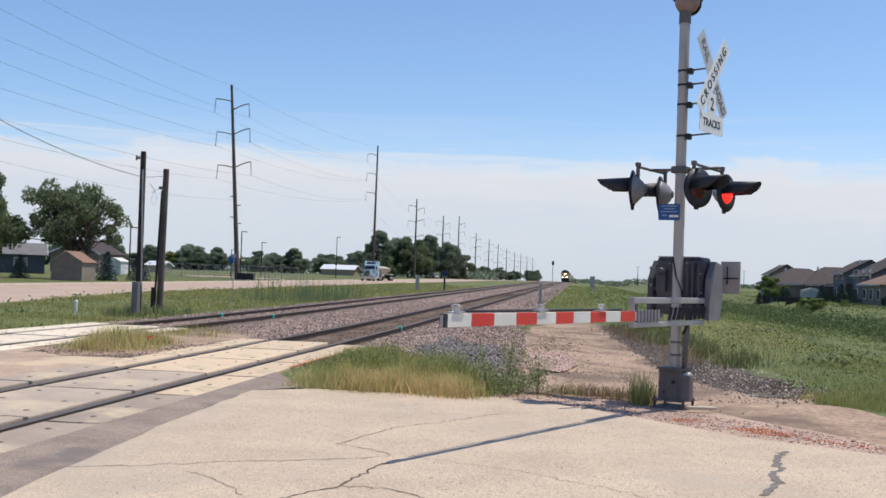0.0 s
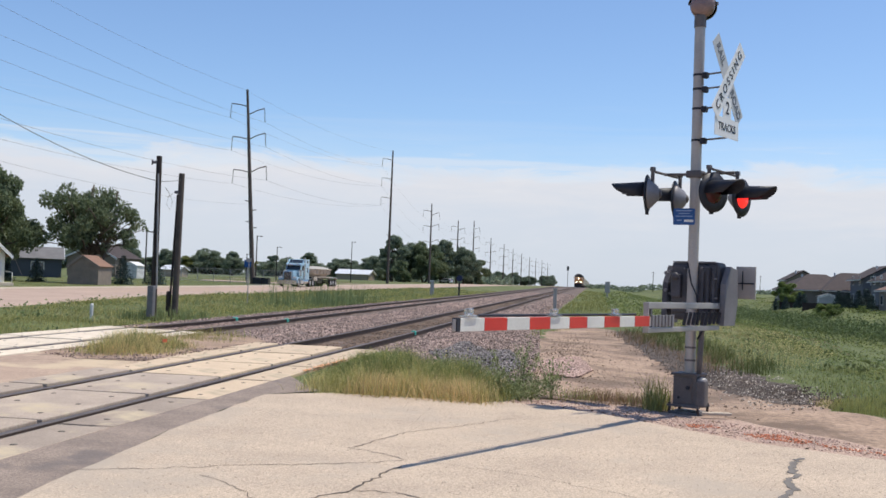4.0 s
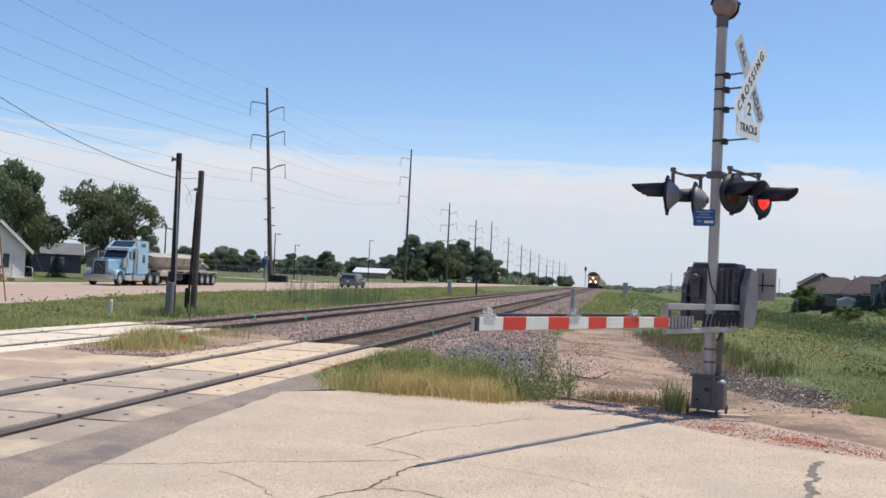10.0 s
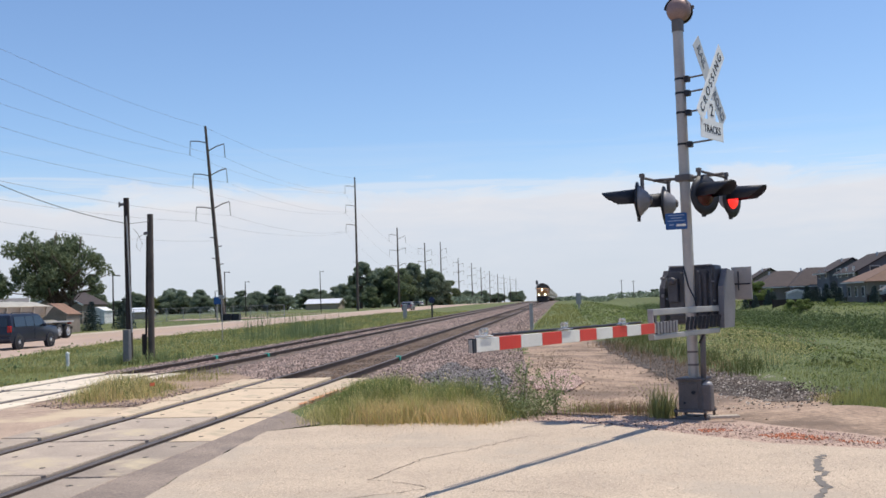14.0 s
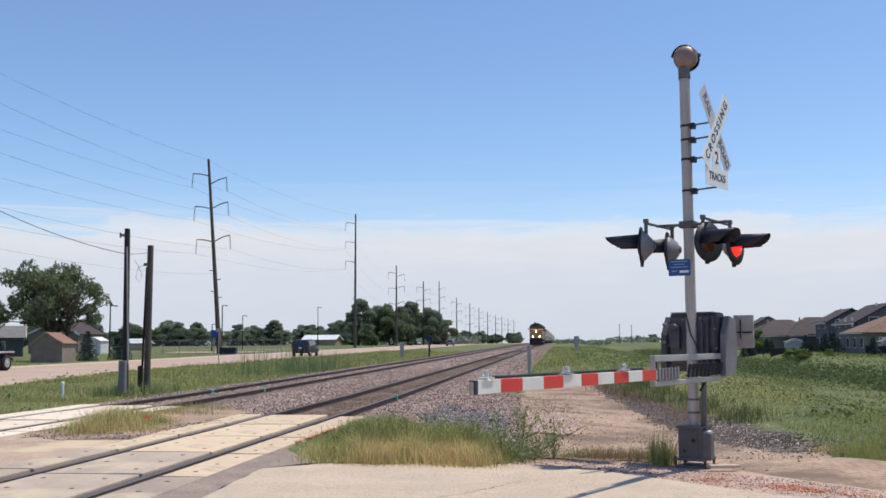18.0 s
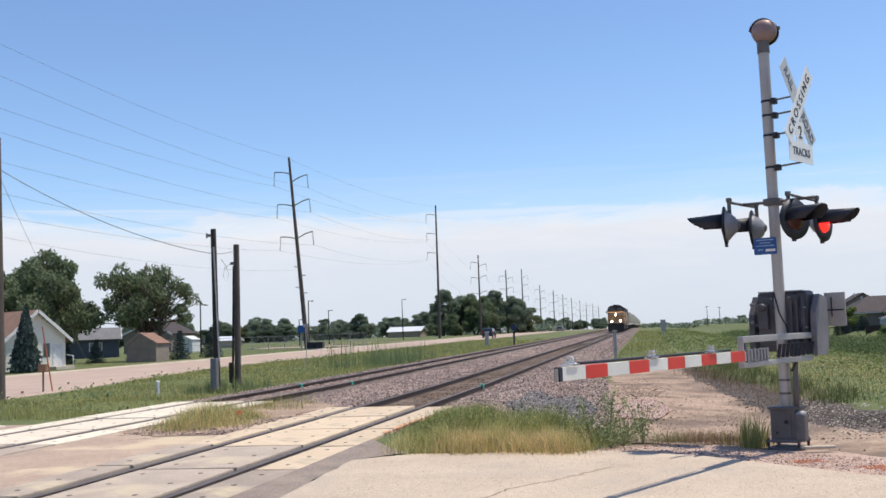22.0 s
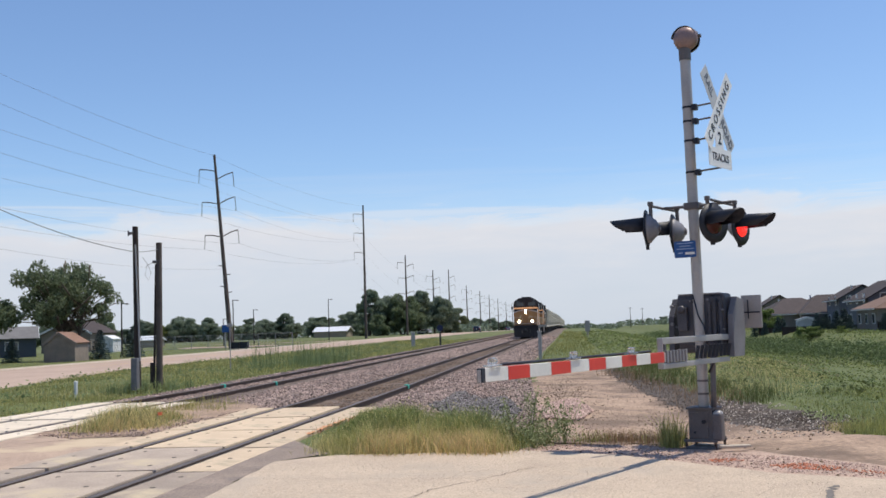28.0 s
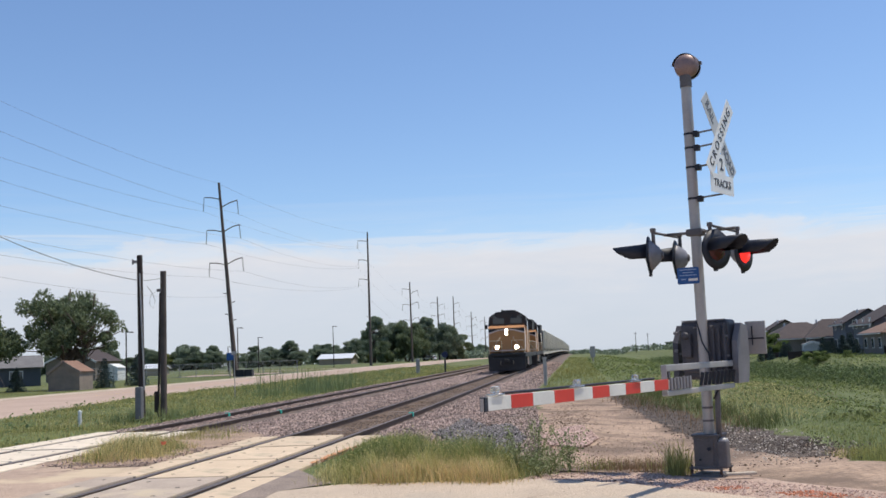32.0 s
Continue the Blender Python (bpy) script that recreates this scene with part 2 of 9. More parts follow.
M_STONEG = mat("grey_ballast_stone", (0.22, 0.195, 0.187), (0.135, 0.122, 0.12), scale=1.3, rough=0.9, island=0.6, fine=0.1)
M_STONER = mat("rust_red_stone", (0.27, 0.185, 0.13), (0.17, 0.12, 0.09), scale=1.3, rough=0.9, island=0.4, fine=0.1)
M_STONEW = mat("pale_broken_stone", (0.55, 0.49, 0.42), (0.40, 0.35, 0.30), scale=1.3, rough=0.9, island=0.45, fine=0.1)
M_STONEP = mat("salmon_pink_stone", (0.54, 0.39, 0.325), (0.42, 0.29, 0.24), scale=1.3, rough=0.9, island=0.3, fine=0.1)
M_DIRT = mat("dry_dirt", (0.40, 0.285, 0.203), (0.25, 0.174, 0.124), scale=0.8, rough=0.97, bump=1.0, bscale=14, fine=0.38,
             stain=(0.165, 0.115, 0.083), stain_scale=0.45, stain_at=0.48)
M_SOIL = mat("brown_crumbly_soil", (0.215, 0.15, 0.108), (0.12, 0.085, 0.064), scale=1.6, rough=0.97, bump=1.0, bscale=18, fine=0.45,
             stain=(0.32, 0.225, 0.16), stain_scale=0.9, stain_at=0.54)
M_HUMUS = mat("dark_washed_soil", (0.105, 0.08, 0.064), (0.055, 0.043, 0.036), scale=1.8, rough=0.97, bump=1.0, bscale=18, fine=0.5,
              stain=(0.22, 0.165, 0.125), stain_scale=1.1, stain_at=0.56)
M_REDGRAV = mat("reddish_gravel", (0.45, 0.325, 0.255), (0.35, 0.25, 0.195), scale=1.2, rough=0.97, bump=0.9, bscale=28, fine=0.3)
M_GALV = mat("dull_galvanised_steel", (0.42, 0.40, 0.39), (0.33, 0.315, 0.31), scale=3, rough=0.5, metal=0.45, fine=0.06)
M_SILVER = mat("aluminium_paint", (0.47, 0.43, 0.40), (0.37, 0.34, 0.32), scale=2.5, rough=0.5, metal=0.35, fine=0.07)
M_DARKSIL = mat("weathered_signal_housing", (0.17, 0.15, 0.148), (0.105, 0.095, 0.093), scale=2.5, rough=0.6, metal=0.25, fine=0.1)
M_BLACK = mat("black_paint", (0.019, 0.022, 0.034), (0.012, 0.014, 0.022), scale=3, rough=0.55)
M_MECH = mat("dark_blue_grey_housing", (0.095, 0.09, 0.10), (0.055, 0.053, 0.062), scale=2.5, rough=0.55, metal=0.2, fine=0.12)
M_CASTG = mat("grey_cast_iron", (0.21, 0.20, 0.21), (0.15, 0.145, 0.155), scale=2.5, rough=0.6, metal=0.2, fine=0.1)
M_LAMPG = mat("grey_lamp_housing", (0.27, 0.265, 0.285), (0.19, 0.185, 0.20), scale=3, rough=0.5, metal=0.25, fine=0.1)
M_WHITE = mat("white_sheeting", (0.78, 0.78, 0.76), (0.70, 0.70, 0.69), scale=1.5, rough=0.5, fine=0.03)
M_ARMW = mat("weathered_white_sheeting", (0.66, 0.655, 0.61), (0.56, 0.555, 0.52), scale=3, rough=0.5, fine=0.06)
M_REDS = mat("red_sheeting", (0.58, 0.045, 0.03), (0.50, 0.035, 0.025), scale=2, rough=0.45, fine=0.04)
M_BLUE = mat("blue_sign_sheeting", (0.022, 0.095, 0.31), (0.018, 0.08, 0.26), scale=3, rough=0.45, fine=0.03)
M_LENS = mat("lit_red_lens", (0.7, 0.03, 0.02), (0.6, 0.02, 0.02), scale=3, rough=0.25, emit=(1.0, 0.03, 0.025, 1.1), fine=0)
M_LENSD = mat("unlit_red_lens", (0.055, 0.004, 0.008), (0.04, 0.003, 0.006), scale=3, rough=0.2, fine=0)
M_WOODP = mat("dark_creosoted_pole", (0.05, 0.036, 0.032), (0.03, 0.023, 0.021), scale=2, rough=0.9, bump=0.4, bscale=30)
M_WOODG = mat("greyed_wooden_pole", (0.125, 0.10, 0.085), (0.075, 0.06, 0.052), scale=2, rough=0.9, bump=0.4, bscale=30)
M_BARK = mat("tree_bark", (0.12, 0.095, 0.07), (0.07, 0.055, 0.042), scale=3, rough=0.95, bump=0.6, bscale=12)
M_LEAF = mat("tree_leaf", (0.20, 0.24, 0.13), (0.12, 0.16, 0.085), scale=0.45, rough=0.7, island=0.35, trans=0.32, fine=0)
M_LEAFB = mat("bright_bush_leaf", (0.22, 0.28, 0.09), (0.14, 0.19, 0.06), scale=0.5, rough=0.7, island=0.35, trans=0.32, fine=0)
M_LEAFY = mat("yellowish_tree_leaf", (0.26, 0.28, 0.09), (0.17, 0.19, 0.06), scale=0.5, rough=0.7, island=0.35, trans=0.3, fine=0)
M_SPRUCE = mat("blue_spruce_needles", (0.085, 0.12, 0.105), (0.05, 0.075, 0.068), scale=0.8, rough=0.8, island=0.4, trans=0.1, fine=0)
M_WIRE = mat("aluminium_wire", (0.20, 0.20, 0.21), (0.16, 0.16, 0.17), rough=0.6, metal=0.3, fine=0)

# ---- mesh tools ----


class Mesh:
    """Gathers pieces of geometry for one mesh; faces may be smooth and of several materials."""

    def __init__(self):
        self.v, self.f, self.s, self.m = [], [], [], []

    def add(self, verts, faces, smooth=False, mi=0):
        o = len(self.v)
        self.v += [tuple(p) for p in verts]
        self.f += [tuple(i + o for i in q) for q in faces]
        self.s += [smooth] * len(faces)
        self.m += [mi] * len(faces)
        return self

    def box(self, c, s, rot=None, bev=0.0, mi=0):
        hx, hy, hz = s[0] / 2, s[1] / 2, s[2] / 2
        if bev <= 0:
            vs = [(x, y, z) for z in (-hz, hz) for y in (-hy, hy) for x in (-hx, hx)]
            fs = [(0, 2, 3, 1), (4, 5, 7, 6), (0, 1, 5, 4), (2, 6, 7, 3), (0, 4, 6, 2), (1, 3, 7, 5)]
        else:
            b = min(bev, hx * 0.9, hy * 0.9, hz * 0.9)
            bm = bmesh.new()
            bmesh.ops.create_cube(bm, size=1.0, matrix=Matrix.Diagonal((*s, 1)))
            bmesh.ops.bevel(bm, geom=bm.edges[:], offset=b, segments=2, affect='EDGES', profile=0.6)
            bm.verts.index_update()
            vs = [tuple(v.co) for v in bm.verts]
            fs = [tuple(v.index for v in q.verts) for q in bm.faces]
            bm.free()
        m = Matrix.Translation(c) @ (rot.to_4x4() if rot is not None else Matrix())
        return self.add([m @ Vector(p) for p in vs], fs, False, mi)

    def cyl(self, a, b, r0, r1=None, n=12, caps=True, mi=0, smooth=True):
        r1 = r0 if r1 is None else r1
        a, b = Vector(a), Vector(b)
        q = (b - a).to_track_quat('Z', 'Y').to_matrix()
        ring = [q @ Vector((math.cos(2 * math.pi * i / n), math.sin(2 * math.pi * i / n), 0)) for i in range(n)]
        lo, hi = [a + p * r0 for p in ring], [b + p * r1 for p in ring]
        self.add(lo + hi, [(i, (i + 1) % n, n + (i + 1) % n, n + i) for i in range(n)], smooth, mi)
        if caps:
            self.add(lo, [tuple(reversed(range(n)))], False, mi)
            self.add(hi, [tuple(range(n))], False, mi)
        return self

    def lathe(self, a, axis, prof, n=16, mi=0, smooth=True):
        """prof: (distance along the axis, radius)"""
        a = Vector(a)
        q = Vector(axis).to_track_quat('Z', 'Y').to_matrix()
        vs, fs = [], []
        for d, r in prof:
            vs += [a + q @ Vector((r * math.cos(2 * math.pi * i / n), r * math.sin(2 * math.pi * i / n), d)) for i in range(n)]
        for k in range(len(prof) - 1):
            fs += [(k * n + i, k * n + (i + 1) % n, (k + 1) * n + (i + 1) % n, (k + 1) * n + i) for i in range(n)]
        return self.add(vs, fs, smooth, mi)

    def tube(self, pts, r, n=6, mi=0):
        pts = [Vector(p) for p in pts]
        vs, fs = [], []
        for k, p in enumerate(pts):
            d = (pts[min(k + 1, len(pts) - 1)] - pts[max(k - 1, 0)]).normalized()
            q = d.to_track_quat('Z', 'Y').to_matrix()
            vs += [p + q @ Vector((r * math.cos(2 * math.pi * i / n), r * math.sin(2 * math.pi * i / n), 0)) for i in range(n)]
        for k in range(len(pts) - 1):
            fs += [(k * n + i, k * n + (i + 1) % n, (k + 1) * n + (i + 1) % n, (k + 1) * n + i) for i in range(n)]
        fs += [tuple(reversed(range(n))), tuple((len(pts) - 1) * n + i for i in range(n))]
        return self.add(vs, fs, True, mi)

    def prism(self, outline, lo, hi, axis='y', mi=0, smooth=False):
        """An outline of (u, v) pairs drawn out along an axis: x: (y, z), y: (x, z), z: (x, y)."""
        def at(u, v, w):
            return (w, u, v) if axis == 'x' else (u, w, v) if axis == 'y' else (u, v, w)
        n = len(outline)
        a, b = [at(u, v, lo) for u, v in outline], [at(u, v, hi) for u, v in outline]
        self.add(a + b, [(i, (i + 1) % n, n + (i + 1) % n, n + i) for i in range(n)], smooth, mi)
        self.add(a, [tuple(reversed(range(n)))], False, mi)
        self.add(b, [tuple(range(n))], False, mi)
        return self

    def data(self, name, *mats):
        me = bpy.data.meshes.new(name)
        me.from_pydata(self.v, [], self.f)
        me.polygons.foreach_set("use_smooth", self.s)
        me.polygons.foreach_set("material_index", self.m)
        for m in mats:
            me.materials.append(m)
        bm = bmesh.new()
        bm.from_mesh(me)
        bmesh.ops.recalc_face_normals(bm, faces=bm.faces)
        bm.to_mesh(me)
        bm.free()
        return me


def part(name, mesh, material, parent, label=""):
    """Links a mesh as one part under a thing or a part."""
    mats = material if isinstance(material, (list, tuple)) else (material,)
    ob = new(name, mesh.data(name, *mats) if isinstance(mesh, Mesh) else mesh)
    ob.parent = parent
    return tagged(ob, label)


def thing(name, label, category, at=(0, 0, 0), turn=0.0, group="", kind=""):
    ob = new(name)
    ob.empty_display_size = 0.2
    ob.matrix_world = pose(*at, 0, 0, turn)
    return tagged(ob, label, category, group, kind)


def solid(name, mesh, material, label, category="", kind="", group="", at=(0, 0, 0), turn=0.0):
    """A thing or a piece of the setting that is one mesh."""
    mats = material if isinstance(material, (list, tuple)) else (material,)
    ob = new(name, mesh.data(name, *mats) if isinstance(mesh, Mesh) else mesh)
    ob.matrix_world = pose(*at, 0, 0, turn)
    return tagged(ob, label, category, group, kind)


def raw(name, verts, faces, mats, fmat=None, smooth=False):
    """A big mesh straight from arrays."""
    me = bpy.data.meshes.new(name)
    verts = np.asarray(verts, dtype=np.float32)
    faces = np.asarray(faces, dtype=np.int32)
    k = faces.shape[1]
    me.vertices.add(len(verts))
    me.vertices.foreach_set("co", verts.ravel())
    me.loops.add(faces.size)
    me.loops.foreach_set("vertex_index", faces.ravel())
    me.polygons.add(len(faces))
    me.polygons.foreach_set("loop_start", np.arange(0, faces.size, k, dtype=np.int32))
    if fmat is not None:
        me.polygons.foreach_set("material_index", np.asarray(fmat, dtype=np.int32))
    me.polygons.foreach_set("use_smooth", np.full(len(faces), smooth))
    me.update(calc_edges=True)
    for m in mats:
        me.materials.append(m)
    return me


def text_part(words, size, m, material, parent, name="lettering", depth=0.002, stretch=1.0, space=1.0, bold=0.02):
    """Words in the built-in font as a mesh, centred on m, facing m's z."""
    cu = bpy.data.curves.new(name, 'FONT')
    cu.body, cu.size, cu.align_x, cu.align_y, cu.extrude = words, size, 'CENTER', 'CENTER', depth
    cu.offset, cu.space_character = size * bold, space
    tmp = bpy.data.objects.new("tmp", cu)
    scene.collection.objects.link(tmp)
    bpy.context.view_layer.update()
    me = bpy.data.meshes.new_from_object(tmp.evaluated_get(bpy.context.evaluated_depsgraph_get()))
    bpy.data.objects.remove(tmp)
    me.transform(m @ Matrix.Diagonal((stretch, 1, 1, 1)))
    me.materials.clear()
    me.materials.append(material)
    ob = new(name, me)
    ob.parent = parent
    return ob


rng = np.random.default_rng(7)


def sstep(a, b, x):
    t = np.clip((np.asarray(x, dtype=float) - a) / (b - a), 0, 1)
    return t * t * (3 - 2 * t)

# ---- the ground ----
NEAR_X, FAR_X = -5.86, -11.05         # centre lines of the two tracks
HW0, HW1 = -42.5, -28.0               # edges of the highway


def rise(y):
    """The whole plain climbs gently away from the crossing."""
    return 0.0045 * np.clip(np.asarray(y, dtype=float) - 30, 0, 300)


def dip(x, y):
    """The land beyond the tracks lies lower, the highway lowest."""
    return 0.10 * sstep(-13.5, -15.5, x) * sstep(25, 33, y) + 0.20 * sstep(-19, -28, x)


def level(x, y):
    """Height of the ground at x, y (arrays)."""
    x, y = np.asarray(x, dtype=float), np.asarray(y, dtype=float)
    z = np.zeros(np.broadcast(x, y).shape)
    z = z + rise(y) * (1 - sstep(6, 20, x) * sstep(280, 150, y))
    z = z - dip(x, y)
    z = z + 0.14 * np.exp(-((x + 0.5) / 1.0) ** 2 - ((y - 26) / 6) ** 2) + 0.06 * np.exp(-((x - 1.6) / 0.8) ** 2 - ((y - 19) / 2.5) ** 2)   # humps of dirt
    z = z - 0.05 * np.exp(-((x - 1.3) ** 2 + (y - 13.5) ** 2) / 2.0)
    z = z - 0.32 * sstep(-13, -15, x) * sstep(-21.5, -18.0, x) * sstep(27, 35, y)         # swale beside the highway
    beyond = sstep(13.5, 18, y)
    z = z - 0.42 * beyond * sstep(-3.5, -1.5, x) * sstep(6, 2, x)                       # foot of the ballast
    z = z - 1.55 * sstep(2.0, 17, x) * sstep(7, 22, y)
    z = z + 1.5 * sstep(22, 29, x) * sstep(70, 118, y)                                  # gardens beyond the ditch
    z = z - 0.45 * sstep(21, 27, y) * sstep(-15, -13.4, x) * sstep(-2.0, -3.5, x)       # under the ballast
    z = z + 0.16 * sstep(3, 8, x) * np.sin(x * 0.31 + 1.0) * np.sin(y * 0.17) + 0.05 * sstep(3, 8, np.abs(x + 19)) * np.sin(x * 0.9) * np.sin(y * 0.73) * sstep(18, 30, y) * sstep(2, 6, x)
    return z


def level1(x, y):
    return float(level(x, y))


_xs = np.unique(np.concatenate([np.arange(-60, 60, 1.0), np.arange(-160, 160, 6.0), np.arange(-400, 401, 40), np.linspace(-3200, 3200, 30)]))
_ys = np.unique(np.concatenate([np.arange(-30, 90, 1.0), np.arange(-60, 300, 6.0), np.arange(-200, 700, 50), np.linspace(-900, 4200, 30)]))
_X, _Y = np.meshgrid(_xs, _ys)
_Z = level(_X, _Y) - 0.03
_n = len(_xs)
_idx = np.arange(len(_ys) * _n).reshape(len(_ys), _n)
_f = np.stack([_idx[:-1, :-1], _idx[:-1, 1:], _idx[1:, 1:], _idx[1:, :-1]], -1).reshape(-1, 4)
ground = solid("ground", raw("ground", np.stack([_X, _Y, _Z], -1).reshape(-1, 3), _f, [M_GRASS], smooth=True), M_GRASS,
               "flat prairie ground covered with green and yellowing grass", "ground", "structure")
ground.data.materials.clear()
ground.data.materials.append(M_GRASS)


def sheet(name, outline, material, label, category="", lift=0.006, step=0.6, ragged=0.0, parent=None, flat=None):
    """A patch of ground cover: fills an outline with a grid draped over the ground, its edge ragged."""
    out = []
    for i, p in enumerate(outline):
        q = outline[(i + 1) % len(outline)]
        k = max(1, int(math.dist(p, q) / step))
        for j in range(k):
            t = j / k
            out.append((p[0] + (q[0] - p[0]) * t + rng.normal() * ragged, p[1] + (q[1] - p[1]) * t + rng.normal() * ragged))
    bm = bmesh.new()
    vs = [bm.verts.new((x, y, 0)) for x, y in out]
    bm.faces.new(vs)
    xs = [p[0] for p in out]
    ys = [p[1] for p in out]
    bmesh.ops.triangulate(bm, faces=bm.faces[:])
    big = max(max(xs) - min(xs), max(ys) - min(ys))
    cut = max(step, big / 60)
    for lo, hi, no in ((min(xs), max(xs), (1, 0, 0)), (min(ys), max(ys), (0, 1, 0))):
        c = lo + cut
        while c < hi:
            bmesh.ops.bisect_plane(bm, geom=bm.verts[:] + bm.edges[:] + bm.faces[:], plane_co=(c * no[0], c * no[1], 0), plane_no=no)
            c += cut
    for v in bm.verts:
        v.co.z = (level1(v.co.x, v.co.y) if flat is None else flat) + lift
    bmesh.ops.recalc_face_normals(bm, faces=bm.faces)
    if bm.faces and bm.faces[:][0].normal.z < 0:
        bmesh.ops.reverse_faces(bm, faces=bm.faces)
    me = bpy.data.meshes.new(name)
    bm.to_mesh(me)
    bm.free()
    me.polygons.foreach_set("use_smooth", [True] * len(me.polygons))
    me.materials.append(material)
    ob = new(name, me)
    if parent is not None:
        ob.parent = parent
        return tagged(ob, label)
    return tagged(ob, label, category, "", "structure")


# the highway beyond the tracks
_hy = np.concatenate([np.arange(-300, 0, 20.0), np.arange(0, 220, 2.0), np.arange(220, 500, 20), [500, 800, 1200, 1600]])
_he = np.interp(_hy, [22, 28, 38, 50, 62], [-19.2, -21.0, -22.6, -25.8, HW1])
_u = np.linspace(0, 1, 25)
_hx = HW0 + (_he[:, None] - HW0) * _u[None]
_hyy = np.repeat(_hy[:, None], 25, 1)
_hz = np.maximum(level(_hx, _hyy), rise(_hyy) - dip(_hx, _hyy)) + np.where(_hyy < 30, 0.004, 0.022)
_hz[:, -1] -= 0.35
_i = np.arange(_hx.size).reshape(_hx.shape)
highway = solid("highway", raw("highway", np.stack([_hx, _hyy, _hz], -1).reshape(-1, 3), np.stack([_i[:-1, :-1], _i[:-1, 1:], _i[1:, 1:], _i[1:, :-1]], -1).reshape(-1, 4), [M_HWY], smooth=True), [],
                "pale pinkish concrete highway running beside the railway", "road", "structure")
# approach from the highway over the tracks, and the paved place in front
approach = sheet("crossing_road", [(-12.4, -14), (-12.4, 19.0), (-15.5, 19.2), (-18.3, 19.4), (-19.8, 20.3), (-20.3, 23.0), (-24, 26.5), (-26, -14)], M_PINK,
                 "worn pinkish road surface leading to the highway", "road", lift=0.010, step=1.2)
median = sheet("road_between_tracks", [(-9.5, -14), (-7.2, -14), (-7.2, 17.6), (-9.5, 18.6)], M_SANDY,
               "worn pinkish asphalt between the two tracks", "road", lift=0.012, step=1.0, flat=0.0)
asphalt_strip = sheet("asphalt_strip", [(-4.6, -14), (-3.2, -14), (-3.55, 5.8), (-3.85, 9.2), (-4.0, 12.5), (-3.45, 13.2), (-3.9, 13.9), (-4.6, 15.2)], M_ASPH,
                      "dark patched asphalt strip along the crossing panels", "road", lift=0.010, step=0.5, ragged=0.02, flat=0.0)
apron = sheet("concrete_road", [(-3.4, -16), (-3.55, 5.8), (-3.85, 9.2), (-4.0, 12.4), (-3.35, 12.95), (-0.95, 13.0), (0.15, 12.35), (1.55, 10.7), (2.85, 9.9), (6.5, 7.4), (14, 3.2), (14, -16)], M_CONC,
              "cracked pale concrete road with worn aggregate surface", "road", lift=0.018, step=0.4, ragged=0.012, flat=0.0)


def ribbon(name, pts, width, material, parent, z=0.022, wob=0.3, label=""):
    """A thin uneven strip on the paving: a crack, a seam or a painted line."""
    pts = [Vector((*p, 0)) for p in pts]
    fine = []
    for a, b in zip(pts, pts[1:]):
        k = max(2, int((b - a).length / 0.07))
        nn = Vector((-(b - a).y, (b - a).x, 0)).normalized()
        for j in range(k):
            fine.append(a + (b - a) * (j / k) + nn * float(rng.normal()) * wob * 0.04)
    fine.append(pts[-1])
    vs, fs = [], []
    for i, p in enumerate(fine):
        d = fine[min(i + 1, len(fine) - 1)] - fine[max(i - 1, 0)]
        nn = Vector((-d.y, d.x, 0)).normalized()
        w = width * (1 + wob * float(rng.uniform(-1, 1))) / 2
        vs += [(p.x + nn.x * w, p.y + nn.y * w, z), (p.x - nn.x * w, p.y - nn.y * w, z)]
        if i:
            fs.append((2 * i - 2, 2 * i - 1, 2 * i + 1, 2 * i))
    return part(name, Mesh().add(vs, fs), material, parent, label)


# cracks and seams of the concrete road
for pts, w in (([(-3.73, 7.13), (-3.19, 7.38), (-2.7, 7.71), (-2.02, 8.04), (-1.49, 8.38)], 0.022),
               ([(-1.45, 8.13), (-1.55, 7.55), (-1.62, 7.1), (-1.83, 6.72), (-2.1, 6.2)], 0.032),
               ([(-1.62, 7.1), (-1.3, 7.14), (-1.05, 6.95), (-0.7, 6.5)], 0.022),
               ([(-2.05, 8.83), (-1.73, 10.0), (-1.26, 10.68), (-0.79, 11.47)], 0.02),
               ([(-2.05, 8.83), (-1.8, 8.71), (-1.45, 8.4)], 0.016),
               ([(-2.79, 7.26), (-2.51, 7.07), (-2.15, 6.62)], 0.014),
               ([(-1.26, 8.38), (-0.5, 8.12), (0.35, 7.52), (1.2, 6.6)], 0.012),
               ([(-3.55, 10.9), (-2.6, 10.75), (-1.3, 10.7)], 0.008)):
    ribbon("crack", pts, w * 0.5, M_TAR, apron, wob=0.42)
ribbon("sealed_crack", [(1.92, 9.83), (1.76, 9.41), (1.69, 8.84), (1.55, 8.55), (1.59, 8.22), (1.34, 7.68)], 0.06,
       mat("grey_crack_filler", (0.19, 0.17, 0.15), (0.135, 0.12, 0.108), scale=6, rough=0.9), apron, wob=0.33)
for pts, w in (([(-9.2, 16.2), (-8.6, 16.9), (-7.8, 17.2)], 0.05), ([(-8.9, 15.2), (-8.0, 16.0), (-7.4, 16.2)], 0.03)):
    ribbon("crack", pts, w, M_TAR, median, z=0.018, wob=0.6)

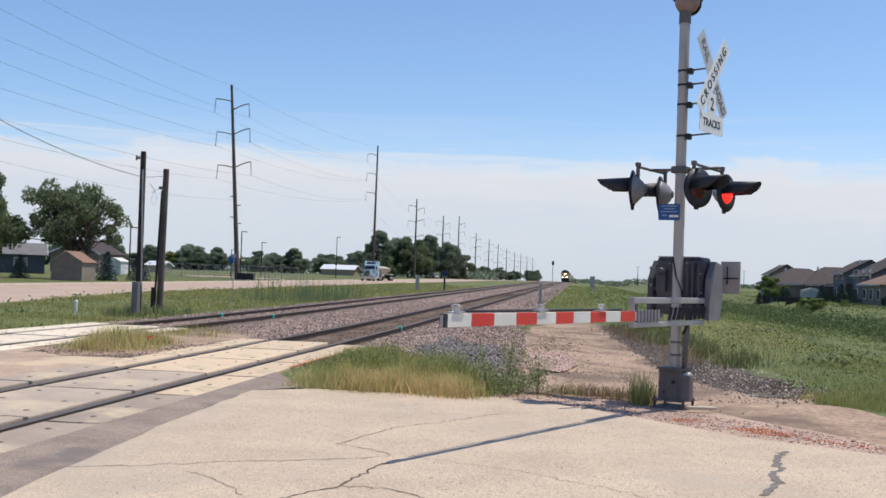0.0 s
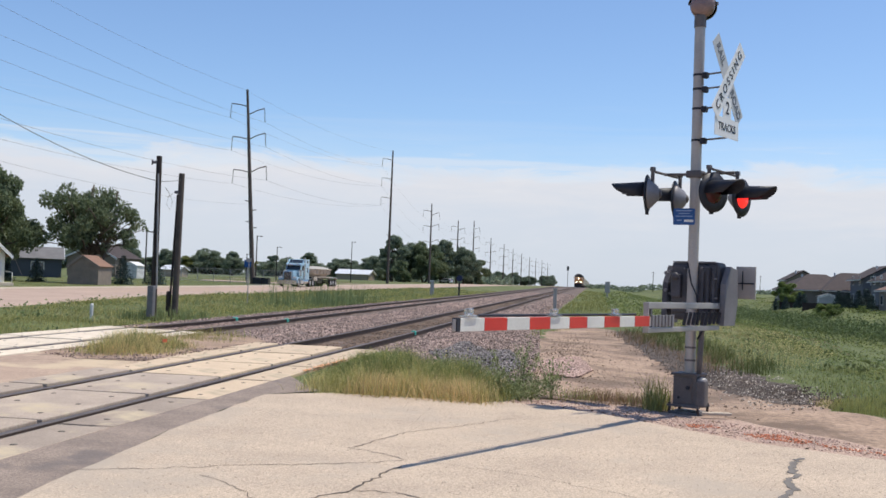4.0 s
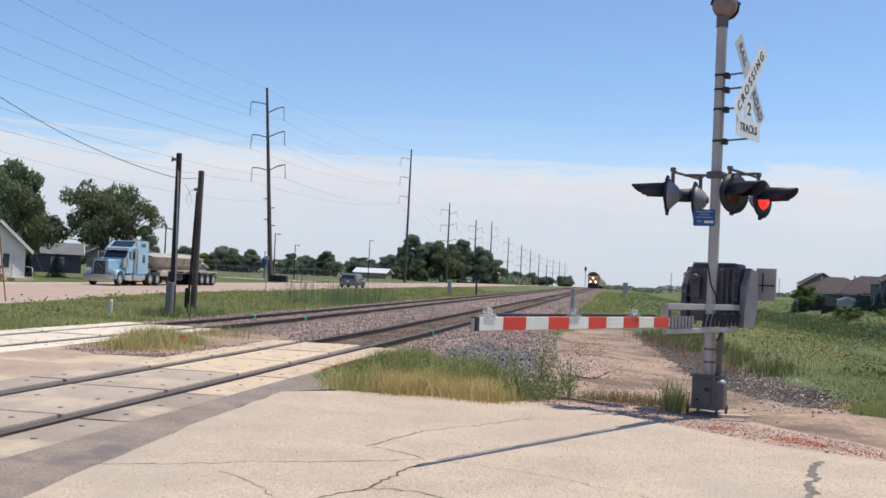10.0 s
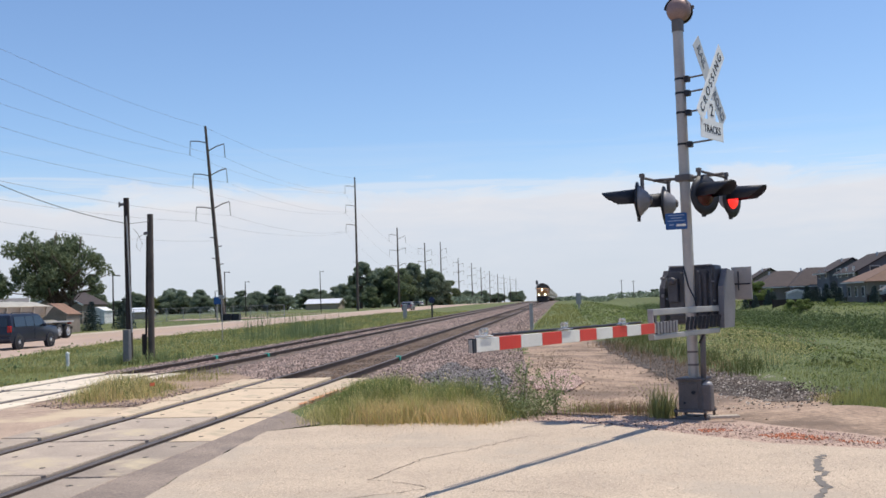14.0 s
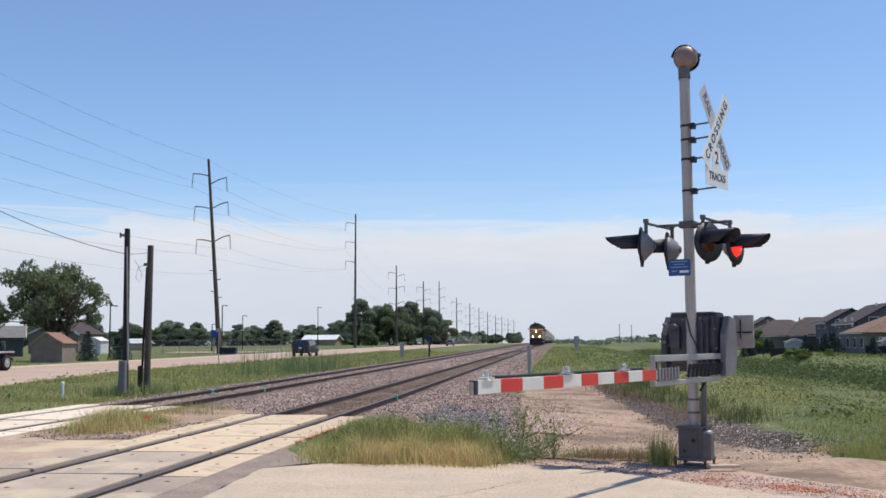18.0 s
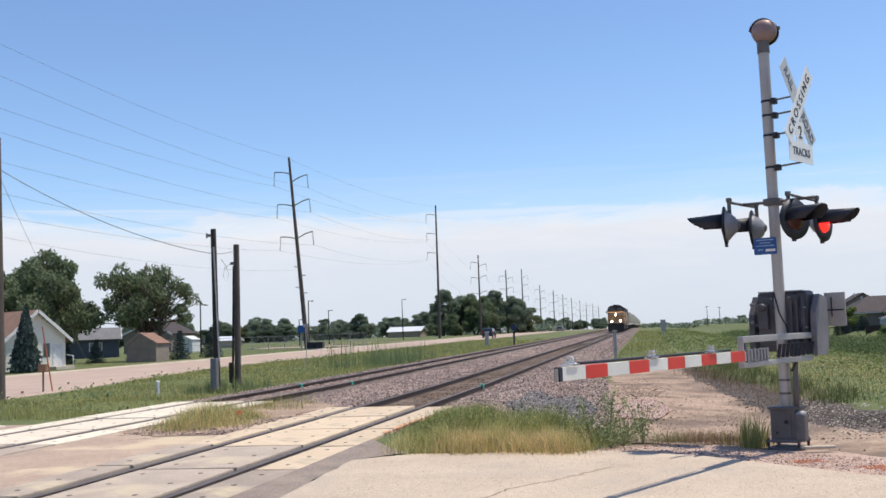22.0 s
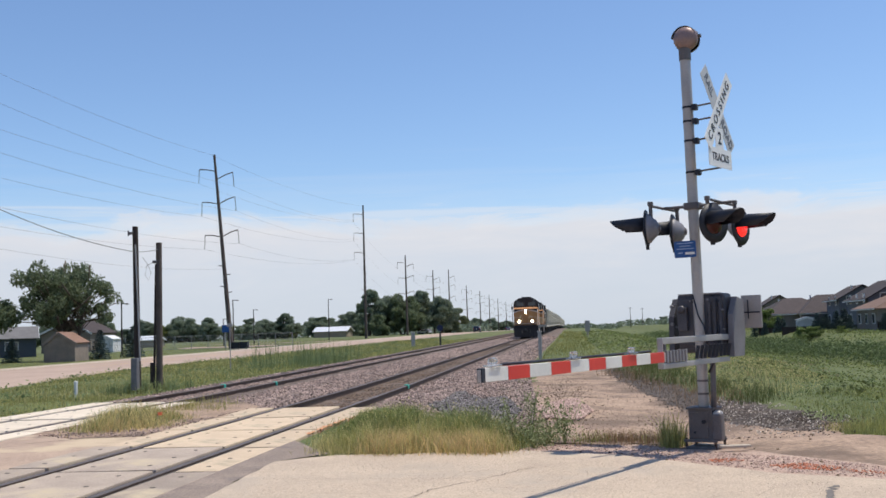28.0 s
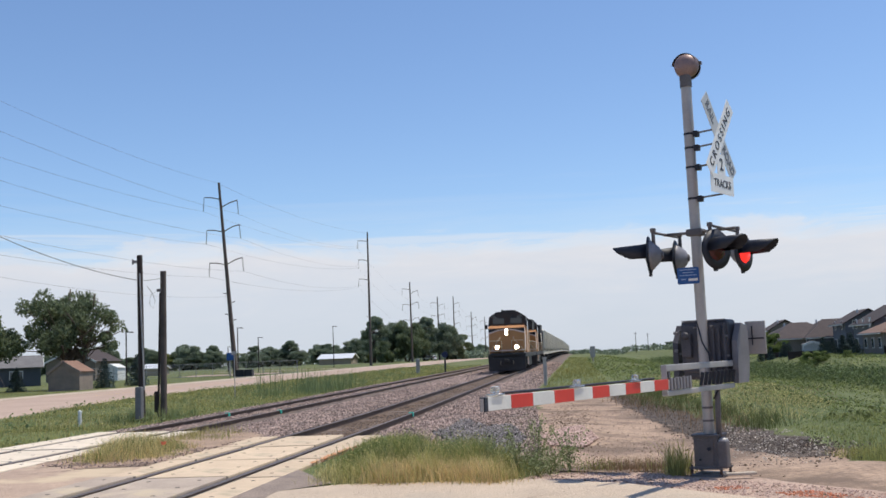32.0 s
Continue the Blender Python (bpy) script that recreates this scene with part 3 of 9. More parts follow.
# kerb and painted lines of the side road
M_KERB = mat("pale_kerb_concrete", (0.62, 0.54, 0.44), (0.48, 0.41, 0.33), scale=1.5, rough=0.9)
M_YELLOW = mat("worn_yellow_paint", (0.55, 0.36, 0.12), (0.44, 0.30, 0.13), scale=1.6, rough=0.8, stain=(0.34, 0.26, 0.2), stain_scale=2.2, stain_at=0.5)
M_LINE = mat("worn_white_paint", (0.68, 0.64, 0.56), (0.58, 0.53, 0.46), scale=1.6, rough=0.8, stain=(0.40, 0.33, 0.27), stain_scale=2.0, stain_at=0.58)
kerb_line = [(-12.9, 18.5), (-15.3, 18.65), (-17.2, 18.95), (-18.5, 19.5), (-19.2, 20.5), (-20.2, 22.6), (-21.3, 25.1), (-22.3, 28.2)]
kerb = Mesh()
for a, b in zip(kerb_line, kerb_line[1:]):
    d = Vector((b[0] - a[0], b[1] - a[1], 0))
    kerb.box(((a[0] + b[0]) / 2, (a[1] + b[1]) / 2, -0.025 - float(dip((a[0] + b[0]) / 2, (a[1] + b[1]) / 2))), (d.length + 0.06, 0.22, 0.14), Matrix.Rotation(math.atan2(d.y, d.x), 3, 'Z'), 0.03)
solid("kerb", kerb, M_KERB, "pale rounded concrete kerb round the corner", "kerb", "structure")
ribbon("centre_line", [(-18.0, 14.6), (-14.8, 13.2), (-12.9, 12.85)], 0.12, M_YELLOW, approach, z=0.018, wob=0.2)
ribbon("centre_line", [(-18.1, 14.25), (-14.9, 12.85), (-13.0, 12.5)], 0.12, M_YELLOW, approach, z=0.018, wob=0.2)
ribbon("stop_line", [(-14.15, 6.5), (-14.1, 12.5)], 0.45, M_LINE, approach, z=0.018, wob=0.06)
for x, w in ((-34.2, 0.12), (-34.6, 0.12)):
    ribbon("centre_line", [(x, 70), (x, 260)], w, M_YELLOW, highway, z=0.0, wob=0.02)
M_SHOULDER = mat("pale_gravel_shoulder", (0.50, 0.42, 0.32), (0.42, 0.35, 0.26), scale=0.4, rough=0.95, fine=0.15, bscale=20)
ribbon("shoulder", [(-41.5, 20), (-41.5, 120), (-41.5, 300)], 2.2, M_SHOULDER, highway, z=0.0, wob=0.03)
for x in (-28.5, -40.2):
    ribbon("edge_line", [(x, 60), (x, 260)], 0.14, M_LINE, highway, z=0.0, wob=0.02)
for ob in [o for o in highway.children if o.name.startswith(("centre_line", "edge_line", "shoulder"))]:
    for v in ob.data.vertices:
        v.co.z = level1(v.co.x, v.co.y) + 0.028

# ---- the tracks ----


def rail_mesh(y0, y1):
    prof = [(-0.068, -0.172), (0.068, -0.172), (0.068, -0.16), (0.012, -0.145), (0.010, -0.045), (0.034, -0.036), (0.036, -0.008), (0.028, 0.0),
            (-0.028, 0.0), (-0.036, -0.008), (-0.034, -0.036), (-0.010, -0.045), (-0.012, -0.145), (-0.068, -0.16)]
    ys = list(np.arange(y0, 30, 10.0)) + list(np.arange(30, 160, 12.0)) + [160, 240, 330, 600, 1000, y1]
    m = Mesh()
    n = len(prof)
    vs = [(x, y, z + float(rise(y))) for y in ys for x, z in prof]
    fs, mi = [], []
    for k in range(len(ys) - 1):
        for i in range(n):
            fs.append((k * n + i, k * n + (i + 1) % n, (k + 1) * n + (i + 1) % n, (k + 1) * n + i))
            mi.append(1 if i in (6, 7, 8) else 0)
    m.add(vs, fs)
    m.m = mi
    return m


RAIL = rail_mesh(-40, 1600).data("rail", M_RAIL, M_RAILTOP)
TIE = Mesh().box((0, 0, 0), (2.6, 0.23, 0.16), bev=0.015).data("sleeper", M_TIE)
PLATE = Mesh().box((0, 0, 0), (0.34, 0.19, 0.02)).data("tie_plate", M_RAIL)
for cx, lab, first in ((NEAR_X, "railway track with rusty rails, sleepers sunk in rust-brown ballast", 21.9),
                       (FAR_X, "railway track with rusty rails on pinkish grey ballast", 25.0)):
    tr = thing("railway_track", lab, "railway track", (cx, 0, 0), group="railway tracks")
    for s in (-0.752, 0.752):
        ob = new("rail", RAIL)
        ob.parent, ob.location = tr, (s, 0, 0.012)
    for k in range(130):
        ob = new("sleeper", TIE)
        ob.parent, ob.location = tr, (float(rng.normal() * 0.03), first + 0.2 + k * 0.53, (-0.230 if cx == NEAR_X else -0.226) + float(rise(first + 0.2 + k * 0.53)))
        ob.rotation_euler.z = float(rng.normal() * 0.01)
    far = Mesh()
    for k in range(130, 420):
        far.box((0, first + 0.2 + k * 0.53, -0.238 + float(rise(first + 0.2 + k * 0.53))), (2.6, 0.23, 0.16))
    part("far_sleepers", far, M_TIE, tr)["kind"] = "stuff"


def bank(name, x0, x1, ytop, mats, y0, y1, label, crown=-0.125, foot=-0.62, slope=1.1):
    """A bed of ballast, its top level, its shoulders sloped."""
    ys = np.concatenate([np.arange(y0, 70, 0.5), np.arange(70, 160, 3), [160, 200, 330, 500, 900, 1600]])
    xs = np.concatenate([[x0 - slope], np.linspace(x0, x1, 22), [x1 + slope * 0.5, x1 + slope]])
    V = []
    for y in ys:
        for x in xs:
            inside = x0 - 0.01 <= x <= x1 + 0.01
            z = crown - (0.036 if abs(x - NEAR_X) < 0.95 else 0.0) if inside else (crown + foot) / 2 if x == x1 + slope * 0.5 else foot
            V.append((x + rng.normal() * 0.03, y + rng.normal() * 0.04, z + float(rise(y)) + rng.normal() * 0.018))
    n = len(xs)
    idx = np.arange(len(ys) * n).reshape(len(ys), n)
    F = np.stack([idx[:-1, :-1], idx[:-1, 1:], idx[1:, 1:], idx[1:, :-1]], -1).reshape(-1, 4)
    cx = np.array([(xs[i] + xs[i + 1]) / 2 for i in range(n - 1)])
    fm = np.tile((np.abs(cx - NEAR_X) < 1.0).astype(int), len(ys) - 1)
    return solid(name, raw(name, V, F, mats, fm, True), mats, label, "ballast", "structure")


for o_name, x0, x1, ys in (("ballast_bed", -13.3, -3.2, 20.9),):
    bed = bank(o_name, x0, x1, 0, [M_BALLAST, M_FOUL], ys, 1600, "bed of pinkish grey crushed stone under the tracks")
    bed.data.materials.clear()
    bed.data.materials.append(M_BALLAST)
    bed.data.materials.append(M_FOUL)


def stones(name, x, y, z, size, material, label, parent=None):
    """Loose crushed stone: jittered eight-sided lumps."""
    n = len(x)
    base = np.array([(1, 0, 0), (-1, 0, 0), (0, 1, 0), (0, -1, 0), (0, 0, 1), (0, 0, -1)], dtype=float)
    tri = np.array([(0, 2, 4), (2, 1, 4), (1, 3, 4), (3, 0, 4), (2, 0, 5), (1, 2, 5), (3, 1, 5), (0, 3, 5)])
    s = size * rng.uniform(0.55, 1.25, (n, 1, 1))
    V = base[None] * rng.uniform(0.6, 1.15, (n, 6, 1)) * np.array([1, 1, 0.75]) * s
    a = rng.uniform(0, 2 * np.pi, n)
    c, sn = np.cos(a)[:, None], np.sin(a)[:, None]
    b = rng.uniform(-0.7, 0.7, n)[:, None]
    X, Y, Z = V[..., 0], V[..., 1], V[..., 2]
    Y, Z = Y * np.cos(b) - Z * np.sin(b), Y * np.sin(b) + Z * np.cos(b)
    X, Y = X * c - Y * sn, X * sn + Y * c
    V = np.stack([X + x[:, None], Y + y[:, None], Z + z[:, None]], -1).reshape(-1, 3)
    F = (tri[None] + (np.arange(n) * 6)[:, None, None]).reshape(-1, 3)
    ob = solid(name, raw(name, V, F, [material]), [], label, "stones", "stuff")
    return ob


def scatter(n, x0, x1, y0, y1, near=1.6):
    """Places over a strip, denser towards y0."""
    u = rng.uniform(0, 1, n) ** near
    return rng.uniform(x0, x1, n), y0 + (y1 - y0) * u


def bed_z(x, y):
    return rise(y) - 0.036 * (np.abs(x - NEAR_X) < 0.9) + np.where(x > -3.2, -0.125 - 0.495 * np.clip((x + 3.2) / 1.1, 0, 1), np.where(x < -13.3, -0.125 - 0.495 * np.clip((-13.3 - x) / 1.1, 0, 1), -0.125))


x, y = scatter(15000, -9.7, -7.2, 20.0, 75, 1.8)
stones("ballast_stones", x, y, bed_z(x, y) + 0.02, 0.042, M_STONE, "loose pinkish grey crushed stone between the tracks")
x, y = scatter(10500, -4.95, -2.2, 19.0, 60, 1.8)
stones("ballast_stones", x, y, bed_z(x, y) + 0.02, 0.045, M_STONE, "loose pinkish crushed stone on the shoulder of the bed")
x, y = scatter(5000, -9.7, -7.0, 60, 150, 1.2)
stones("ballast_stones", x, y, bed_z(x, y) + 0.02, 0.07, M_STONE, "coarse crushed stone between the tracks further on")
x, y = scatter(6000, -4.6, -1.9, 45, 150, 1.3)
stones("ballast_stones", x, y, bed_z(x, y) + 0.02, 0.07, M_STONE, "coarse crushed stone on the shoulder further on")
x, y = scatter(6500, -6.6, -5.1, 21.8, 80, 1.5)
stones("ballast_stones", x, y, bed_z(x, y) + 0.008, 0.03, M_STONER, "fouled rust-brown crushed stone between the rails")
x, y = scatter(6000, -11.8, -10.3, 25.0, 70, 1.7)
stones("ballast_stones", x, y, bed_z(x, y) + 0.015, 0.04, M_STONE, "crushed stone between the rails of the second track")
x, y = scatter(3500, -14.3, -12.3, 26, 70, 1.7)
stones("ballast_stones", x, y, bed_z(x, y) + 0.015, 0.042, M_STONE, "crushed stone on the outer shoulder of the bed")

# ---- concrete crossing panels ----
deck = thing("crossing_deck", "precast concrete crossing panels, cream at the ends and grey in the lanes", "crossing panels", kind="structure")
PANEL_L = 2.43


def panel_mesh(name, w, material):
    m = Mesh().box((0, 0, -0.09), (w, PANEL_L - 0.085, 0.18), bev=0.016)
    return m.data(name, material)


BOLT = Mesh().cyl((0, 0, -0.002), (0, 0, 0.004), 0.034, 0.03, n=8).data("lifting_socket", mat("socket_dirt", (0.10, 0.085, 0.07)))
meshes = {(w, k): panel_mesh("panel", w, mt) for w in (0.53, 1.21) for k, mt in enumerate((M_PANEL, M_PANELG, M_PANELW))}
for cx, y_end, split, lift in ((NEAR_X, 21.35, 13.6, 0.014), (FAR_X, 24.75, 15.0, 0.014)):
    for row, (dx, w) in enumerate(((-1.175, 0.53), (0.0, 1.21), (1.175, 0.53))):
        for k in range(13):
            yc = y_end + (0.55 if row == 0 else 0.2 if row == 1 else 0) - PANEL_L * (k + 0.5)
            kind = (2 if cx == FAR_X else 0) if yc + 0.4 * row > split else 1
            if (k * 7 + row * 3) % 11 == 0 and k > 3:
                kind = 0 if kind == 1 else 1
            ob = new("panel", meshes[(w, kind)])
            ob.parent = deck
            ob.location = (cx + dx, yc, lift + 0.004 + float(rng.normal() * 0.004))
            ob.rotation_euler = (float(rng.normal() * 0.0012), float(rng.normal() * 0.002), 0)
            if k < 8:
                for bx in ((-0.18, 0.18) if w > 1 else (0.0,)):
                    for by in (-0.78, 0.0, 0.78):
                        b = new("lifting_socket", BOLT)
                        b.parent, b.location = ob, (bx * 2.0, by, 0.0)
    part("panel_bed", Mesh().box((cx, y_end - 15.4, -0.07), (2.86, 30.8, 0.1)), M_RUBBER, deck)
    for dx in (-0.752, 0.752):
        for s in (-1, 1):
            part("flangeway_rubber", Mesh().box((cx + dx + s * 0.096, y_end - 15.4, -0.09), (0.115, 30.8, 0.13)), M_RUBBER, deck)

ribbon("paint_mark", [(-4.43, 15.7), (-4.43, 17.0), (-4.42, 18.4)], 0.07, mat("faded_orange_paint", (0.62, 0.24, 0.10), (0.50, 0.28, 0.15), scale=5, rough=0.9, stain=(0.48, 0.38, 0.26), stain_scale=4, stain_at=0.55), deck, z=0.025, wob=0.5)

# ---- the crossing signal ----
AX = -27.8
signal = thing("crossing_signal", "silver crossing signal mast with crossbuck, flashing lights and lowered gate arm", "crossing signal", (1.235, 13.32, level1(1.235, 13.32)), AX)
ZB = -level1(1.235, 13.32)           # heights below are over the road


def Z(v):
    return v + ZB


base = part("base_housing", Mesh().prism([(-0.152, Z(0.055)), (0.158, Z(0.055)), (0.15, Z(0.455)), (-0.148, Z(0.455))], -0.15, 0.14), M_DARKSIL, signal, "dark weathered steel base housing")
part("access_door", Mesh().box((-0.01, -0.153, Z(0.26)), (0.22, 0.012, 0.30), bev=0.004), M_DARKSIL, base)
part("door_bolt", Mesh().cyl((0.05, -0.155, Z(0.30)), (0.05, -0.178, Z(0.30)), 0.026, n=6), M_BLACK, base)
part("door_bolt", Mesh().cyl((-0.07, -0.155, Z(0.17)), (-0.07, -0.172, Z(0.17)), 0.016, n=6), M_BLACK, base)
part("foot_rail", Mesh().box((0, -0.165, Z(0.068)), (0.42, 0.05, 0.03), bev=0.006).box((0, 0.15, Z(0.068)), (0.42, 0.05, 0.03), bev=0.006), M_DARKSIL, base)
part("base_cap", Mesh().box((0, -0.01, Z(0.46)), (0.345, 0.335, 0.028), bev=0.008), M_DARKSIL, base)
part("base_plate", Mesh().box((0, 0, Z(-0.02)), (0.38, 0.38, 0.035), bev=0.008), M_DARKSIL, base)
for sx in (-0.185, 0.185):
    for sy in (-0.165, 0.15):
        part("anchor_bolt", Mesh().cyl((sx, sy, -0.05), (sx, sy, Z(0.1)), 0.018, n=8), M_RAIL, base)
part("foundation", Mesh().box((0, 0, Z(-0.2)), (0.6, 0.6, 0.22), bev=0.02), M_KERB, signal, "half-buried concrete foundation")
jbx = part("junction_box", Mesh().box((0.215, -0.12, Z(0.235)), (0.125, 0.13, 0.33), bev=0.03), M_DARKSIL, base, "rounded steel junction box")
part("box_lid", Mesh().lathe((0.215, -0.12, Z(0.395)), (0, 0, 1), [(0, 0.062), (0.02, 0.06), (0.04, 0.035), (0.045, 0.0)], n=14), M_GALV, jbx)
part("splice_plank", Mesh().box((0.47, -0.30, Z(0.035)), (0.36, 0.11, 0.03), Matrix.Rotation(radians(38), 3, 'Z'), bev=0.006), mat("bleached_board", (0.50, 0.42, 0.34), (0.40, 0.33, 0.26), scale=5, rough=0.9), signal, "weathered board lying at the foot")
mast = part("mast", Mesh().cyl((0, 0, Z(0.3)), (0, 0, Z(4.98)), 0.066, n=20), M_SILVER, signal)
for z in (0.62, 0.78):
    part("mast_band", Mesh().cyl((0, 0, Z(z)), (0, 0, Z(z + 0.025)), 0.071, n=20), M_DARKSIL, mast)
part("mast_collar", Mesh().cyl((0, 0, Z(4.84)), (0, 0, Z(4.99)), 0.075, n=20), M_DARKSIL, mast)
part("conduit", Mesh().tube([(0.145, -0.06, Z(0.40)), (0.15, -0.05, Z(0.7)), (0.155, -0.03, Z(1.05)), (0.16, 0.03, Z(1.25))], 0.034, n=10), M_DARKSIL, signal)
M_BELL = mat("faded_bell_housing", (0.30, 0.20, 0.18), (0.22, 0.155, 0.145), scale=3, rough=0.45, metal=0.3)
bell = part("bell", Mesh().lathe((0, 0.10, Z(5.16)), (0.25, -1, 0.0), [(-0.02, 0.0), (-0.02, 0.15), (0.05, 0.18), (0.12, 0.178), (0.17, 0.15), (0.2, 0.09), (0.21, 0.0)], n=24), M_BELL, signal, "faded brown crossing bell")
part("bell_shell", Mesh().lathe((0, 0.14, Z(5.16)), (-0.25, 1, 0.0), [(-0.04, 0.187), (0.03, 0.182), (0.1, 0.14), (0.13, 0.05), (0.135, 0.0)], n=24), M_DARKSIL, bell)
part("bell_mount", Mesh().cyl((0, 0, Z(4.96)), (0, 0.04, Z(5.06)), 0.05, n=12), M_DARKSIL, bell)
part("bell_visor", Mesh().prism([(0.193 * math.cos(radians(a)), Z(5.16) + 0.193 * math.sin(radians(a))) for a in range(20, 171, 10)] + [(0.186 * math.cos(radians(a)), Z(5.16) + 0.186 * math.sin(radians(a))) for a in range(170, 19, -10)], -0.03, 0.14), M_DARKSIL, bell)
part("bell_lug", Mesh().box((0.19, 0.1, Z(5.19)), (0.07, 0.05, 0.05), bev=0.01), M_DARKSIL, bell)
bell.matrix_local = Matrix.Translation((0, 0, Z(4.96))) @ Matrix.Diagonal((0.86, 0.86, 0.86, 1)) @ Matrix.Translation((0, 0, -Z(4.975)))

# crossbuck and the plate with the number of tracks; both face the road
XS = 0.385
zc = Z(4.135)


def blade(angle, words, depth, name):
    m = Matrix.Translation((XS + depth, 0, zc)) @ Matrix.Rotation(radians(87), 4, 'Z') @ Matrix.Rotation(radians(90), 4, 'X') @ Matrix.Rotation(radians(angle), 4, 'Z')
    me = Mesh()
    L, W = 0.60, 0.112
    pts = [(-L, -W), (L, -W), (L, W), (-L, W)]
    me.prism(pts, -0.003, 0.003, 'z')
    me.v = [tuple(m @ Vector(p)) for p in me.v]
    b = part(name, me, M_WHITE, signal, "white retroreflective crossbuck blade with black capitals")
    text_part(words, 0.158, m @ Matrix.Translation((0, 0, 0.006)), M_BLACK, b, space=1.5, bold=0.004)
    return b


b1 = blade(50, "CROSSING", 0.012, "crossbuck_blade")
b2 = blade(-50, " ", 0.0, "crossbuck_blade")
# the second blade is greyer than the first, its letters dark grey
M_GREYW = mat("grey_sheeting", (0.50, 0.52, 0.54), (0.44, 0.46, 0.48), scale=1.5, rough=0.6, fine=0.04)
M_GREYLET = mat("grey_lettering", (0.17, 0.19, 0.22), (0.13, 0.15, 0.18), scale=4, rough=0.7)
b2.data.materials.clear()
b2.data.materials.append(M_GREYW)
tagged(b2, "grey crossbuck blade with dark grey capitals")
m2 = Matrix.Translation((XS, 0, zc)) @ Matrix.Rotation(radians(87), 4, 'Z') @ Matrix.Rotation(radians(90), 4, 'X') @ Matrix.Rotation(radians(-50), 4, 'Z')
text_part("RAIL", 0.15, m2 @ Matrix.Translation((-0.37, 0, 0.006)), M_GREYLET, b2)
text_part("ROAD", 0.15, m2 @ Matrix.Translation((0.36, 0, 0.006)), M_GREYLET, b2)
sg = Mesh().prism([(-0.12, 3.62), (-0.36, 3.62), (-0.36, 3.38), (0.36, 3.38), (0.36, 3.62), (0.12, 3.62), (0.12, 3.88), (-0.12, 3.88)], XS - 0.004, XS + 0.004, 'x')
sg.v = [(a, b * 0.96, Z(c + 0.035)) for a, b, c in sg.v]
tr_sign = part("tracks_plate", sg, M_WHITE, signal, "white plate with the number of tracks")
turn_sign = Matrix.Translation((XS, 0, 0)) @ Matrix.Rotation(radians(-3), 4, 'Z') @ Matrix.Translation((-XS, 0, 0))
tr_sign.data.transform(turn_sign)
face = Matrix.Rotation(radians(90), 4, 'Z') @ Matrix.Rotation(radians(90), 4, 'X')
text_part("TRACKS", 0.138, turn_sign @ Matrix.Translation((XS + 0.006, 0, Z(3.535))) @ face, M_BLACK, tr_sign, bold=0.006)
text_part("2", 0.22, turn_sign @ Matrix.Translation((XS + 0.006, 0, Z(3.775))) @ face, M_BLACK, tr_sign, bold=0.006)
for z in (4.23, 4.05, 3.80, 3.40):
    br = part("sign_bracket", Mesh().cyl((0.0, 0, Z(z)), (XS - 0.005, 0.02, Z(z + 0.02)), 0.012, n=8).box((0.09, 0, Z(z)), (0.07, 0.08, 0.05), bev=0.008), M_DARKSIL, signal)
    part("bracket_clamp", Mesh().cyl((0, 0, Z(z - 0.014)), (0, 0, Z(z + 0.014)), 0.0695, n=16).box((0.10, -0.02, Z(z - 0.012)), (0.06, 0.09, 0.075), bev=0.012), M_BLACK, br)

